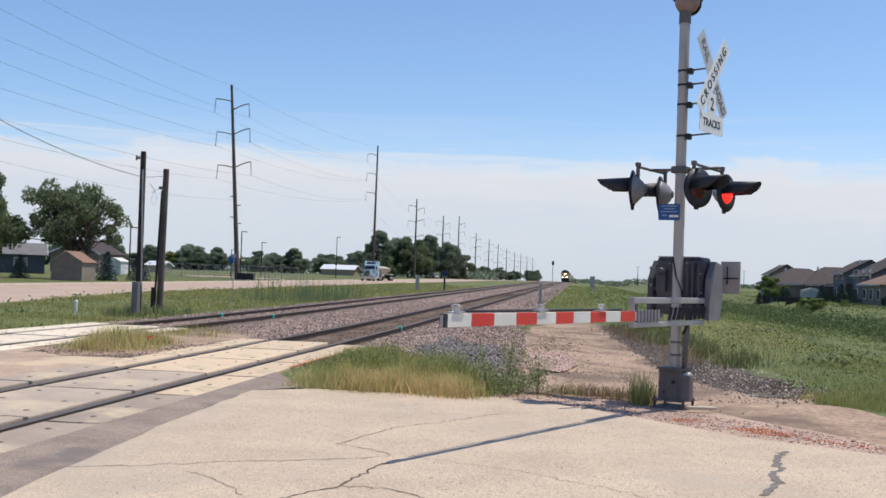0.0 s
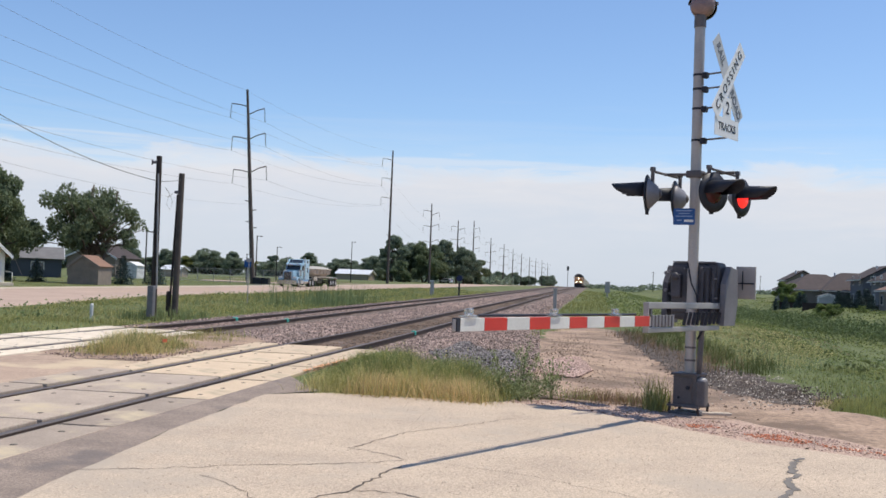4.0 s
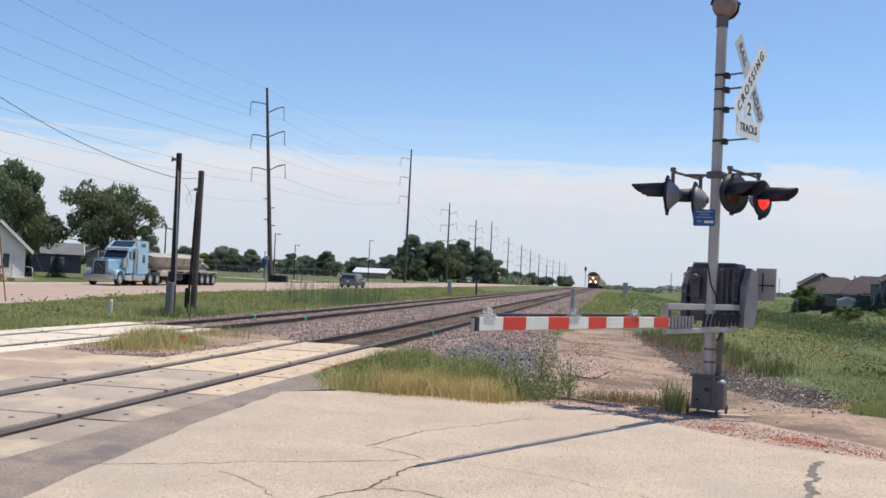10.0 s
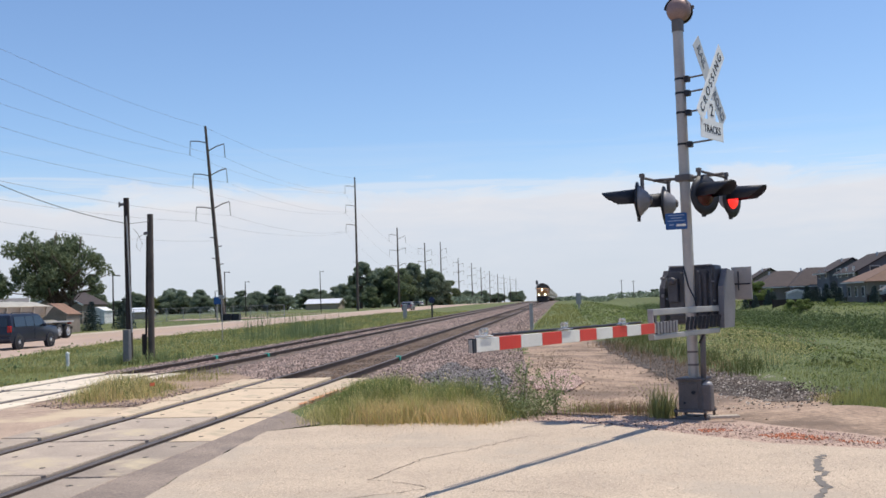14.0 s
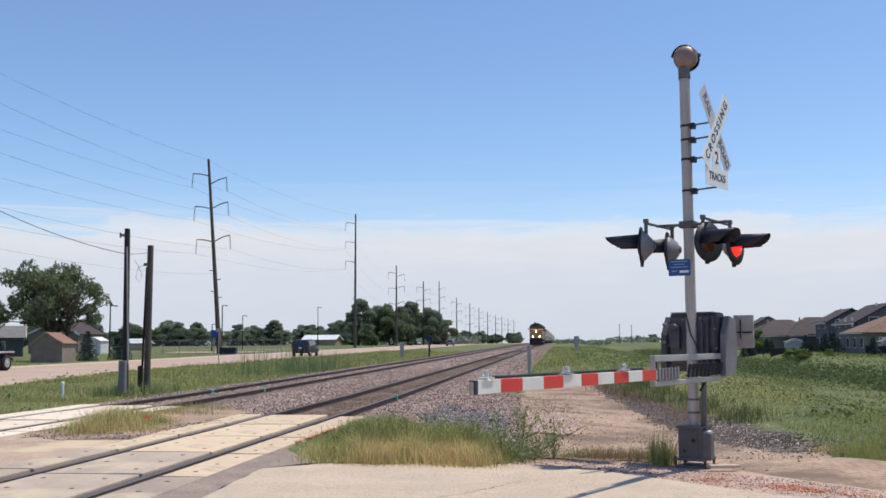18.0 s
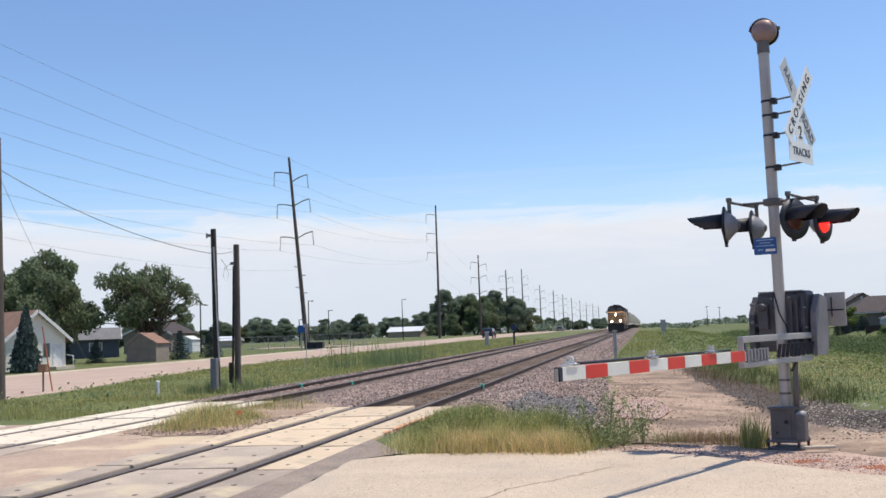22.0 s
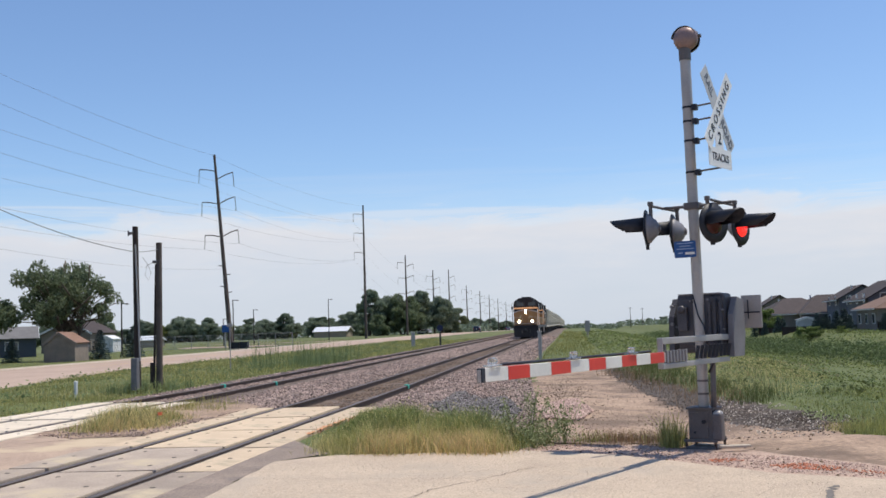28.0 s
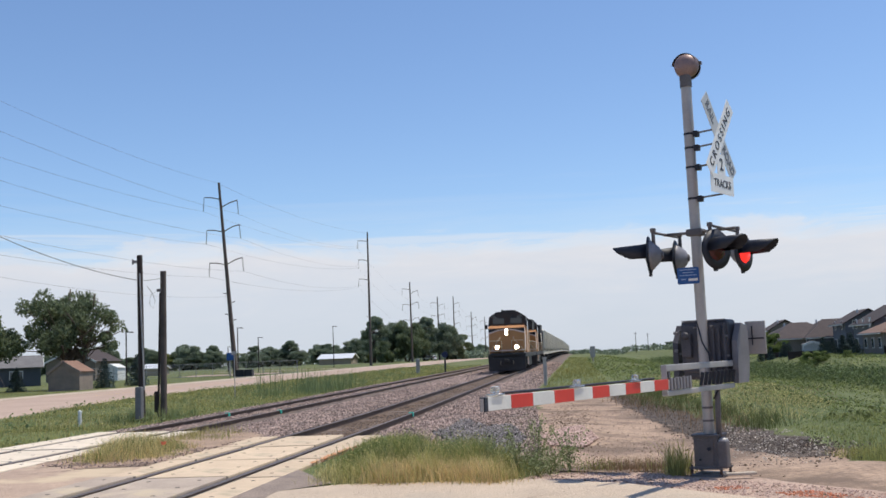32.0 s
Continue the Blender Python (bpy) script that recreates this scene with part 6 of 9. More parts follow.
def hopper():
    """A covered grain hopper with ribbed sides, its front end at y = 0."""
    t = thing("hopper_wagon", "dusty grey covered hopper wagon with ribbed sides", "railway wagon", group="hopper wagons")
    L = 17.2
    side = [(-1.52, 1.6), (-1.58, 2.6), (-1.55, 3.9), (-1.15, 4.35), (1.15, 4.35), (1.55, 3.9), (1.58, 2.6), (1.52, 1.6), (0.9, 1.0), (-0.9, 1.0)]
    body = part("body", Mesh().prism(side, 1.4, L - 1.4, 'y'), M_HOPPER, t)
    for k in range(13):
        y = 1.9 + k * (L - 3.8) / 12
        part("rib", Mesh().box((1.6, y, 2.85), (0.16, 0.16, 2.3)).box((-1.6, y, 2.85), (0.16, 0.16, 2.3)), M_HOPPER, body)
    # shade of the gap between wagons is put into this sheet's dark colour
    part("end_slope", Mesh().prism([(-1.4, 1.3), (1.4, 1.3), (1.45, 3.8), (1.1, 4.25), (-1.1, 4.25), (-1.45, 3.8)], 1.34, 1.39, 'y'), M_UNDER, body, "end sheet coloured dark for the gap between wagons")
    part("side_band", Mesh().box((1.585, L / 2, 1.78), (0.05, L - 2.8, 0.22)).box((-1.585, L / 2, 1.78), (0.05, L - 2.8, 0.22)), M_UNDER, body)
    part("roof_walk", Mesh().box((0, L / 2, 4.5), (0.9, L - 3.0, 0.06)), M_GALV, body)
    for k in range(5):
        part("hatch", Mesh().box((0, 3 + k * 2.8, 4.44), (0.7, 2.0, 0.12), bev=0.04), M_HOPPER, body)
    part("sill", Mesh().box((1.45, L / 2, 1.25), (0.12, L - 1.0, 0.3)).box((-1.45, L / 2, 1.25), (0.12, L - 1.0, 0.3)), M_HOPPER, t)
    part("end_frame", Mesh().box((0, 0.9, 1.2), (2.9, 0.3, 0.35)).box((0, L - 0.9, 1.2), (2.9, 0.3, 0.35)), M_UNDER, t)
    for s in (-1, 1):
        for yy in (0.8, L - 0.8):
            part("end_post", Mesh().tube([(s * 1.35, yy, 1.3), (s * 1.2, yy + (0.5 if yy < 5 else -0.5), 3.9)], 0.05, n=5), M_HOPPER, t)
    for k in range(3):
        part("outlet_hopper", Mesh().prism([(-0.9, 1.1), (0.9, 1.1), (0.3, 0.4), (-0.3, 0.4)], 4.2 + k * 3.4, 6.4 + k * 3.4, 'y'), M_HOPPER, t)
    part("coupler", Mesh().box((0, 0.1, 0.88), (0.25, 1.2, 0.25)).box((0, L - 0.1, 0.88), (0.25, 1.2, 0.25)), M_UNDER, t)
    bogie(t, 2.4, 2, 1.75)
    bogie(t, L - 2.4, 2, 1.75)
    return t



def at_track(y):
    return pose(NEAR_X, y, 0.014 + float(rise(y)), 0.258 if y < 322 else 0.0)


SPEED, Y_END = 10.9, 82.2            # metres a second; the nose's place at the end
train = [(locomotive("leading orange and black diesel locomotive with lit headlights", True), 0.0), (locomotive("second orange and black diesel locomotive", False), 22.6)]
h0 = hopper()
off = 45.3
train.append((h0, off))
for k in range(23):
    off += 17.5
    train.append((copy_thing(h0, Matrix()), off))
for ob, o in train:
    MOVES.append((ob, [(t, at_track(Y_END + SPEED * (32 - t) + o)) for t in (0, 4, 8, 12, 16, 20, 24, 28, 32)]))

# ---- dirt, gravel and growth beside the crossing ----
dirt = sheet("dirt_track", [(-0.9, 13.3), (1.45, 13.0), (2.94, 10.35), (4.5, 9.3), (5.6, 9.6), (4.6, 11.3), (3.6, 13.3), (3.6, 15.5), (4.0, 18.5), (3.9, 20.5), (3.2, 25.0), (2.6, 31), (1.9, 40), (1.0, 46), (-0.6, 49), (-1.7, 44),
                            (-1.8, 37), (-1.5, 24.5), (-1.3, 19.0), (-0.7, 16.0)], M_DIRT, "bare dry dirt track beside the ballast", "dirt track", lift=0.004, step=0.7, ragged=0.09)
red = sheet("gravel_verge", [(-1.3, 12.6), (-0.9, 13.5), (0.4, 13.75), (1.1, 13.1), (1.6, 13.1), (2.35, 11.6), (3.1, 10.5), (6.6, 8.2), (14, 3.9), (14, 2.6), (6.2, 6.9), (2.6, 9.4), (1.3, 10.2), (-0.1, 11.85)], M_REDGRAV,
            "reddish crushed gravel along the edge of the concrete", "gravel", lift=0.013, step=0.35, ragged=0.04)
M_DARKG = mat("damp_dark_gravel", (0.13, 0.10, 0.08), (0.075, 0.06, 0.05), scale=1.5, rough=0.95, bump=0.9, bscale=20, fine=0.4)
M_ORANGEP = mat("orange_marking_paint", (0.60, 0.20, 0.10), (0.45, 0.19, 0.12), scale=14, rough=0.9, island=0.35)


def ground_z(x, y):
    return level(x, y)


def in_poly(px, py, poly):
    inside = np.zeros(len(px), dtype=bool)
    j = len(poly) - 1
    for i in range(len(poly)):
        xi, yi, xj, yj = *poly[i], *poly[j]
        c = ((yi > py) != (yj > py)) & (px < (xj - xi) * (py - yi) / (yj - yi + 1e-12) + xi)
        inside ^= c
        j = i
    return inside


def fill(poly, n):
    xs, ys = [p[0] for p in poly], [p[1] for p in poly]
    X, Y = rng.uniform(min(xs), max(xs), n * 3), rng.uniform(min(ys), max(ys), n * 3)
    k = in_poly(X, Y, poly)
    return X[k][:n], Y[k][:n]


# loose stones: grey heap, pink patch, gravel on the verge
x, y = fill([(-3.4, 27.0), (-2.1, 27.5), (-1.55, 23.5), (-1.7, 20.2), (-2.6, 19.2), (-3.3, 21.0)], 3200)
stones("grey_stones", x, y, np.maximum(bed_z(x, y), ground_z(x, y)) + 0.05 * rng.random(len(x)) + 0.03, 0.05, M_STONEG, "heap of blue-grey crushed stone at the foot of the bank")
x, y = fill([(-4.4, 40), (-2.0, 40), (-1.2, 24.3), (-1.1, 18.2), (-2.7, 17.4), (-3.9, 20.0)], 9000)
stones("ballast_stones", x, y, np.maximum(bed_z(x, y), ground_z(x, y)) + 0.03 * rng.random(len(x)) + 0.02, 0.042, M_STONE, "spilled pinkish crushed stone at the foot of the bank")
x, y = fill([(-1.3, 24.5), (-0.3, 26), (0.05, 22.8), (-0.3, 20.9), (-0.95, 21.5)], 1800)
stones("pink_stones", x, y, ground_z(x, y) + 0.035, 0.045, M_STONEP, "patch of salmon-pink crushed stone on the dirt")
x, y = fill([(-1.2, 12.8), (-0.9, 13.5), (0.4, 13.7), (1.1, 13.0), (2.35, 11.5), (3.1, 10.4), (6.0, 8.5), (6.0, 7.8), (2.9, 9.95), (1.6, 10.8), (0.2, 12.4)], 6000)
stones("gravel", x, y, ground_z(x, y) + 0.016, 0.016, M_STONEP, "loose reddish gravel along the road edge")
x, y = fill([(-1.2, 12.9), (-0.9, 13.5), (0.4, 13.7), (1.1, 13.0), (2.35, 11.5), (3.1, 10.4), (6.0, 8.3), (2.8, 9.9), (1.5, 10.8), (0.1, 12.5)], 160)
stones("gravel", x, y, ground_z(x, y) + 0.018, 0.022, M_STONER, "scattered darker stones along the road edge")
sheet("soil_patch", [(-0.75, 13.75), (0.75, 13.75), (1.0, 14.6), (0.9, 16.2), (0.5, 17.6), (-0.3, 18.1), (-0.9, 16.6)], M_SOIL,
      "brown soil with thin dry grass behind the verge", "soil", lift=0.014, step=0.3, ragged=0.09)
sheet("washed_soil", [(3.55, 17.8), (3.1, 18.2), (2.6, 20.2), (2.0, 23.5), (1.75, 29), (1.25, 36), (0.9, 45), (1.6, 46), (2.3, 37), (2.9, 30), (3.3, 26.0), (3.8, 22.5), (3.9, 19.2)], M_HUMUS,
      "dark washed-out soil below the dirt track", "soil", lift=0.014, step=0.35, ragged=0.14)
x, y = np.concatenate([rng.normal(-0.7, 0.4, 1000), rng.normal(0.5, 1.0, 900)]), np.concatenate([rng.normal(31, 6.0, 1000), rng.normal(19, 3.5, 900)])
stones("soil_crumbs", x, y, ground_z(x, y) + 0.006, 0.02, M_SOIL, "crumbs of brown soil on the dirt")
u = rng.uniform(0, 1, 3200)
x = np.interp(u, [0, 0.3, 0.6, 1], [3.9, 3.0, 2.4, 1.6]) + rng.normal(size=3200) * 0.33
y = np.interp(u, [0, 0.3, 0.6, 1], [18.6, 21.0, 26.5, 42]) + rng.normal(size=3200) * 0.9
stones("dark_stones", x, y, ground_z(x, y) + 0.015, 0.028, M_DARKG, "dark stones on the washed-out soil")
x, y = fill([(2.2, 23), (2.7, 20.0), (3.8, 20.6), (4.2, 22.4), (3.2, 26.5)], 300)
x, y = np.concatenate([x, rng.normal(3.3, 0.5, 260)]), np.concatenate([y, rng.normal(19.3, 1.0, 260)])
stones("pale_stones", x, y, ground_z(x, y) + 0.016, 0.024, M_STONEW, "paler stones strewn over the washed-out soil")
x, y = fill([(-1.0, 14.5), (1.4, 14.5), (3.5, 15.5), (3.2, 20), (2.0, 26), (1.4, 40), (-1.5, 40), (-1.2, 18)], 90)
stones("clods", x, y, ground_z(x, y) + 0.012, 0.03, M_SOIL, "clods of dry earth on the dirt track")
for o, n in (([(1.62, 11.25), (1.95, 11.4), (2.3, 10.95), (2.1, 10.75), (1.7, 11.0)], 330), ([(1.05, 11.85), (1.35, 11.95), (1.45, 11.7), (1.1, 11.6)], 110), ([(2.2, 10.9), (3.0, 10.3), (3.1, 10.1), (2.3, 10.6)], 160),
             ([(-4.45, 15.5), (-4.25, 15.6), (-4.2, 19.2), (-4.4, 19.0)], 120), ([(-9.3, 18.6), (-9.0, 19.0), (-8.7, 18.4)], 40)):
    x, y = fill(o, n)
    stones("painted_gravel", x, y, ground_z(x, y) + 0.022, 0.012, M_ORANGEP, "gravel sprayed with orange marking paint")
x, y = fill([(-1.0, 14.5), (1.4, 14.5), (3.3, 16), (3.2, 20), (2.0, 26), (1.4, 34), (-1.5, 34), (-1.2, 18)], 900)
stones("pebbles", x, y, ground_z(x, y) + 0.018, 0.014, M_STONE, "pebbles strewn over the dirt track")


def blades(name, x, y, z, h, w, material, label, lean=0.35, stiff=0.5):
    """Grass: each blade a bent strip of two joints that ends in a point."""
    n = len(x)
    a = rng.uniform(0, 2 * np.pi, n)
    b = a + np.pi / 2 + rng.normal(size=n) * 0.4
    L = lean * h * rng.uniform(0.1, 1.2, n)
    dx, dy = np.cos(a) * w / 2, np.sin(a) * w / 2
    ex, ey = np.cos(b) * L, np.sin(b) * L
    V = np.stack([np.stack([x - dx, y - dy, z], 1), np.stack([x + dx, y + dy, z], 1),
                  np.stack([x + dx * 0.75 + ex * 0.35, y + dy * 0.75 + ey * 0.35, z + h * 0.58], 1), np.stack([x - dx * 0.75 + ex * 0.35, y - dy * 0.75 + ey * 0.35, z + h * 0.58], 1),
                  np.stack([x + ex, y + ey, z + h], 1)], 1).reshape(-1, 3)
    k = (np.arange(n) * 5)[:, None]
    F = np.concatenate([k + np.array([[0, 1, 2]]), k + np.array([[0, 2, 3]]), k + np.array([[3, 2, 4]])], 1).reshape(-1, 3)
    return solid(name, raw(name, V, F, [material]), [], label, "grass", "stuff")


def clumped(poly, n, clumps, spread):
    cx, cy = fill(poly, clumps)
    k = rng.integers(0, len(cx), n)
    return cx[k] + rng.normal(size=n) * spread, cy[k] + rng.normal(size=n) * spread, k


# tall grass between the concrete and the bank
front = [(-3.6, 13.2), (-3.8, 15.5), (-4.0, 18.6), (-3.4, 19.2), (-2.7, 17.8), (-1.5, 16.2), (-1.05, 13.3), (-1.2, 12.75), (-2.3, 12.95)]


def hump(x, y):
    """The grass stands tallest in the middle of its patch and tapers to the ends."""
    ragged = 0.72 + 0.4 * np.sin(x * 7 + 2 * np.sin(y * 3)) * np.sin(y * 5 + x * 2)
    return ragged * (0.45 + 0.65 * np.exp(-((x + 2.3) / 1.1) ** 2) * np.exp(-((y - 15.0) / 2.2) ** 2))


back = [(-3.7, 14.3), (-3.9, 16.5), (-4.0, 18.6), (-3.4, 19.2), (-2.7, 17.8), (-1.5, 16.2), (-1.1, 14.0), (-2.3, 14.0)]
x, y, k = clumped(back, 15000, 330, 0.16)
blades("tall_grass", x, y, ground_z(x, y), rng.uniform(0.16, 0.66, len(x)) * hump(x, y), rng.uniform(0.004, 0.010, len(x)), M_LUSH, "tall green grass beside the crossing", lean=0.75)
x, y, k = clumped(front, 16000, 420, 0.15)
blades("tall_grass", x, y, ground_z(x, y), rng.uniform(0.14, 0.56, len(x)) * hump(x, y), rng.uniform(0.004, 0.009, len(x)), M_BLADE, "yellowish green grass beside the crossing", lean=0.7)
lip = [(-3.65, 13.0), (-3.85, 15.0), (-3.2, 16.0), (-1.5, 15.0), (-1.2, 13.6), (-1.35, 12.75), (-2.3, 12.9)]
x, y, k = clumped(lip, 9500, 330, 0.14)
blades("dry_grass", x, y, ground_z(x, y), rng.uniform(0.10, 0.50, len(x)) * hump(x, y), rng.uniform(0.004, 0.008, len(x)), M_STRAW, "yellowed tall grass at the edge of the concrete", lean=0.85)
x, y, k = clumped([(-3.0, 12.95), (-2.9, 13.7), (-1.5, 13.5), (-1.25, 12.6), (-2.3, 12.9)], 2400, 120, 0.14)
blades("dry_grass", x, y, ground_z(x, y), rng.uniform(0.06, 0.34, len(x)), rng.uniform(0.004, 0.008, len(x)), M_TAWNY, "tawny dry grass hanging over the concrete", lean=1.1)
cx, cy = fill(back, 500)
P = np.stack([cx, cy, ground_z(cx, cy) + rng.uniform(0.2, 0.6, len(cx)) * hump(cx, cy)], 1)
P = np.repeat(P, 5, 0) + rng.normal(size=(len(cx) * 5, 3)) * np.array([0.02, 0.02, 0.05])
V, F = leaf_quads(P, 0.013, rng)
solid("seed_heads", raw("seed_heads", V, F, [M_STRAW]), [], "feathery seed heads over the tall grass", "grass", "stuff")
island = [(-9.0, 17.4), (-9.2, 20.6), (-7.9, 19.6), (-7.7, 17.2), (-8.3, 16.6)]


def dome(x, y):
    """The tuft between the tracks is tall in its middle and thins out to its rim."""
    return 0.3 + 0.9 * np.exp(-((x + 8.5) / 0.55) ** 2 - ((y - 18.4) / 1.3) ** 2)


for n, mt, lab in ((3400, M_STRAW, "yellowing wispy tuft of grass between the two tracks"), (2300, M_LUSH, "green grass between the two tracks"), (900, M_TAWNY, "tawny seed stalks between the two tracks")):
    x, y, k = clumped(island, n, 46, 0.24)
    blades("dry_grass", x, y, 0 * x, rng.uniform(0.10, 0.46, len(x)) * dome(x, y), rng.uniform(0.005, 0.010, len(x)), mt, lab, lean=0.8)
x, y, k = clumped([(-9.4, 21.5), (-9.3, 24.6), (-8.2, 23.4), (-7.7, 21.0)], 900, 40, 0.16)
blades("tall_grass", x, y, 0 * x - 0.05, rng.uniform(0.08, 0.30, len(x)), rng.uniform(0.006, 0.011, len(x)), M_BLADE, "sparse grass growing through the ballast")
sheet("grass_island_soil", [(-9.55, 16.9), (-9.55, 24.4), (-8.0, 23.6), (-7.2, 22.3), (-7.2, 16.0), (-8.3, 15.9)], M_DIRT, "dry soil between the tracks", "soil", lift=0.015, step=0.5, ragged=0.05, flat=0.0)
M_RUSSET = mat("russet_grass_blade", (0.34, 0.22, 0.13), (0.24, 0.16, 0.09), scale=0.8, rough=0.8, island=0.35, trans=0.4, fine=0)
# weeds by the mast
x, y, k = clumped([(-0.1, 13.8), (0.9, 13.8), (0.9, 14.6), (0.0, 14.8)], 1100, 60, 0.22)
blades("dry_grass", x, y, ground_z(x, y), rng.uniform(0.04, 0.22, len(x)), rng.uniform(0.004, 0.007, len(x)), M_RUSSET, "thin russet grass on the verge near the mast", lean=0.5)
x, y, k = clumped([(-0.5, 13.7), (0.9, 13.8), (0.9, 14.8), (-0.4, 15.2)], 450, 24, 0.16)
blades("tall_grass", x, y, ground_z(x, y), rng.uniform(0.04, 0.20, len(x)), rng.uniform(0.004, 0.008, len(x)), M_BLADE, "short green grass on the verge near the mast", lean=0.6)
x, y, k = clumped([(0.75, 13.35), (0.98, 13.35), (0.98, 13.7), (0.78, 13.7)], 260, 10, 0.07)
blades("tall_grass", x, y, ground_z(x, y), rng.uniform(0.2, 0.5, len(x)), rng.uniform(0.006, 0.010, len(x)), M_BLADE, "tuft of grass at the foot of the mast", lean=0.6)


def weed(x, y, h, spread, n, seed, label):
    """A branched weed: thin stems, each with its small leaves."""
    r = np.random.default_rng(seed)
    t = thing("weed", label, "weed", (x, y, level1(x, y)), group="tall weeds")
    for k in range(9):
        a = r.uniform(0, 6.28)
        top = Vector((math.cos(a) * spread * r.uniform(0.2, 1), math.sin(a) * spread * r.uniform(0.2, 1), h * r.uniform(0.5, 1)))
        st = part("stem", Mesh().tube([(0, 0, 0), top * 0.5 + Vector((0, 0, h * 0.1)), top], 0.0045, n=4), M_WEEDL, t)
        P = []
        for _ in range(n // 9):
            q = r.uniform(0.05, 1) ** 0.8
            P.append(np.array(top) * q + r.normal(size=3) * np.array([0.085, 0.085, 0.05]) * (1.25 - 0.9 * q))
        V, F = leaf_quads(np.array(P), 0.017, r)
        b = new("foliage", raw("foliage", V, F, [M_WEEDL]))
        b.parent = st
    return t


for i, (x, y, h, s_) in enumerate(((-1.15, 13.7, 0.72, 0.35), (-0.75, 13.6, 0.42, 0.4), (-0.5, 13.9, 0.66, 0.3), (-1.6, 14.2, 0.55, 0.35), (-0.95, 14.4, 0.85, 0.35), (-1.9, 16.4, 0.5, 0.3), (-2.6, 17.2, 0.5, 0.3), (-0.9, 13.3, 0.3, 0.3),
                                   (-2.1, 15.2, 0.6, 0.25), (-0.7, 14.1, 0.4, 0.4))):
    weed(x, y, h * 0.9, s_, 500, 40 + i, "leafy green weed with thin branching stems")

# meadow: verge along the highway, the far side, and the low field


def meadow(name, poly, n, h0, h1, mt, label, power=1.0, wide=1.0):
    xs, ys = [p[0] for p in poly], [p[1] for p in poly]
    y0, y1 = min(ys), max(ys)
    m = n * 4
    Y = y0 * (y1 / y0) ** (rng.uniform(0, 1, m) ** power)
    X = rng.uniform(min(xs), max(xs), m)
    k = in_poly(X, Y, poly)
    X, Y = X[k][:n], Y[k][:n]
    d = np.hypot(X, Y)
    patch = 0.65 + 0.5 * np.sin(X * 0.8 + 3 * np.sin(Y * 0.23)) * np.sin(Y * 0.37 + X * 0.2)
    blades(name, X, Y, level(X, Y) - 0.04, rng.uniform(h0, h1, len(X)) * np.clip(patch, 0.3, 1.3), 0.008 * wide * np.clip(d / 20, 0.8, 5) * rng.uniform(0.6, 1.3, len(X)), mt, label)


verge = [(-14.4, 27.5), (-14.0, 60), (-14.3, 160), (-27.7, 160), (-27.7, 62), (-25.4, 50), (-22.3, 38), (-20.7, 28), (-19.0, 23.0), (-18.2, 20.4), (-12.9, 20.6), (-13.6, 26.0)]
meadow("meadow_grass", verge, 60000, 0.06, 0.28, M_BLADE, "green verge grass between the railway and the highway", wide=0.8)
meadow("meadow_grass", verge, 14000, 0.06, 0.26, M_LUSH, "lush green grass between the railway and the highway", wide=0.8)
meadow("meadow_grass", verge, 14000, 0.06, 0.34, M_STRAW, "yellowing seed heads among the verge grass")
field = [(3.9, 14.0), (3.8, 17.0), (4.0, 19.6), (3.95, 24), (3.5, 30), (2.9, 40), (2.3, 48), (1.2, 92), (1.5, 240), (120, 240), (90, 90), (30, 30), (14, 9.4), (6.4, 9.0), (4.8, 11.5)]


def leafy(name, poly, n, h, size, mt, label, power=1.0, patchy=0.5):
    """Broad-leaved ground growth: small bent leaves in drifts, coarser with distance."""
    xs, ys = [p[0] for p in poly], [p[1] for p in poly]
    m = n * 4
    Y = min(ys) * (max(ys) / min(ys)) ** (rng.uniform(0, 1, m) ** power)
    X = rng.uniform(min(xs), max(xs), m)
    drift = np.sin(X * 0.55 + 2.3 * np.sin(Y * 0.11)) * np.sin(Y * 0.21 + 1.7 * np.sin(X * 0.4)) + 0.5 * np.sin(X * 1.9 + Y * 0.7) * np.sin(Y * 0.9)
    k = in_poly(X, Y, poly) & (rng.uniform(-1.2, 1.2, m) < drift + 1.2 * (1 - 2 * patchy))
    X, Y, drift = X[k][:n], Y[k][:n], drift[k][:n]
    d = np.hypot(X, Y)
    Z = level(X, Y) - 0.02 + h * rng.uniform(0, 1, len(X)) ** 1.5 * (0.7 + 0.4 * drift)
    a = rng.normal(size=(len(X), 3)) * np.array([1, 1, 0.55])
    a /= np.linalg.norm(a, axis=1, keepdims=True)
    b = np.cross(a, rng.normal(size=(len(X), 3)))
    b /= np.linalg.norm(b, axis=1, keepdims=True)
    w = (size * np.clip(d / 20, 0.7, 4.5) * rng.uniform(0.5, 1.3, len(X)))[:, None]
    C = np.stack([X, Y, Z], 1)
    V = np.stack([C - a * w, C - b * w * 0.22, C + a * w, C + b * w * 0.22], 1).reshape(-1, 3)
    return solid(name, raw(name, V, np.arange(len(X) * 4).reshape(-1, 4), [mt]), [], label, "grass", "stuff")


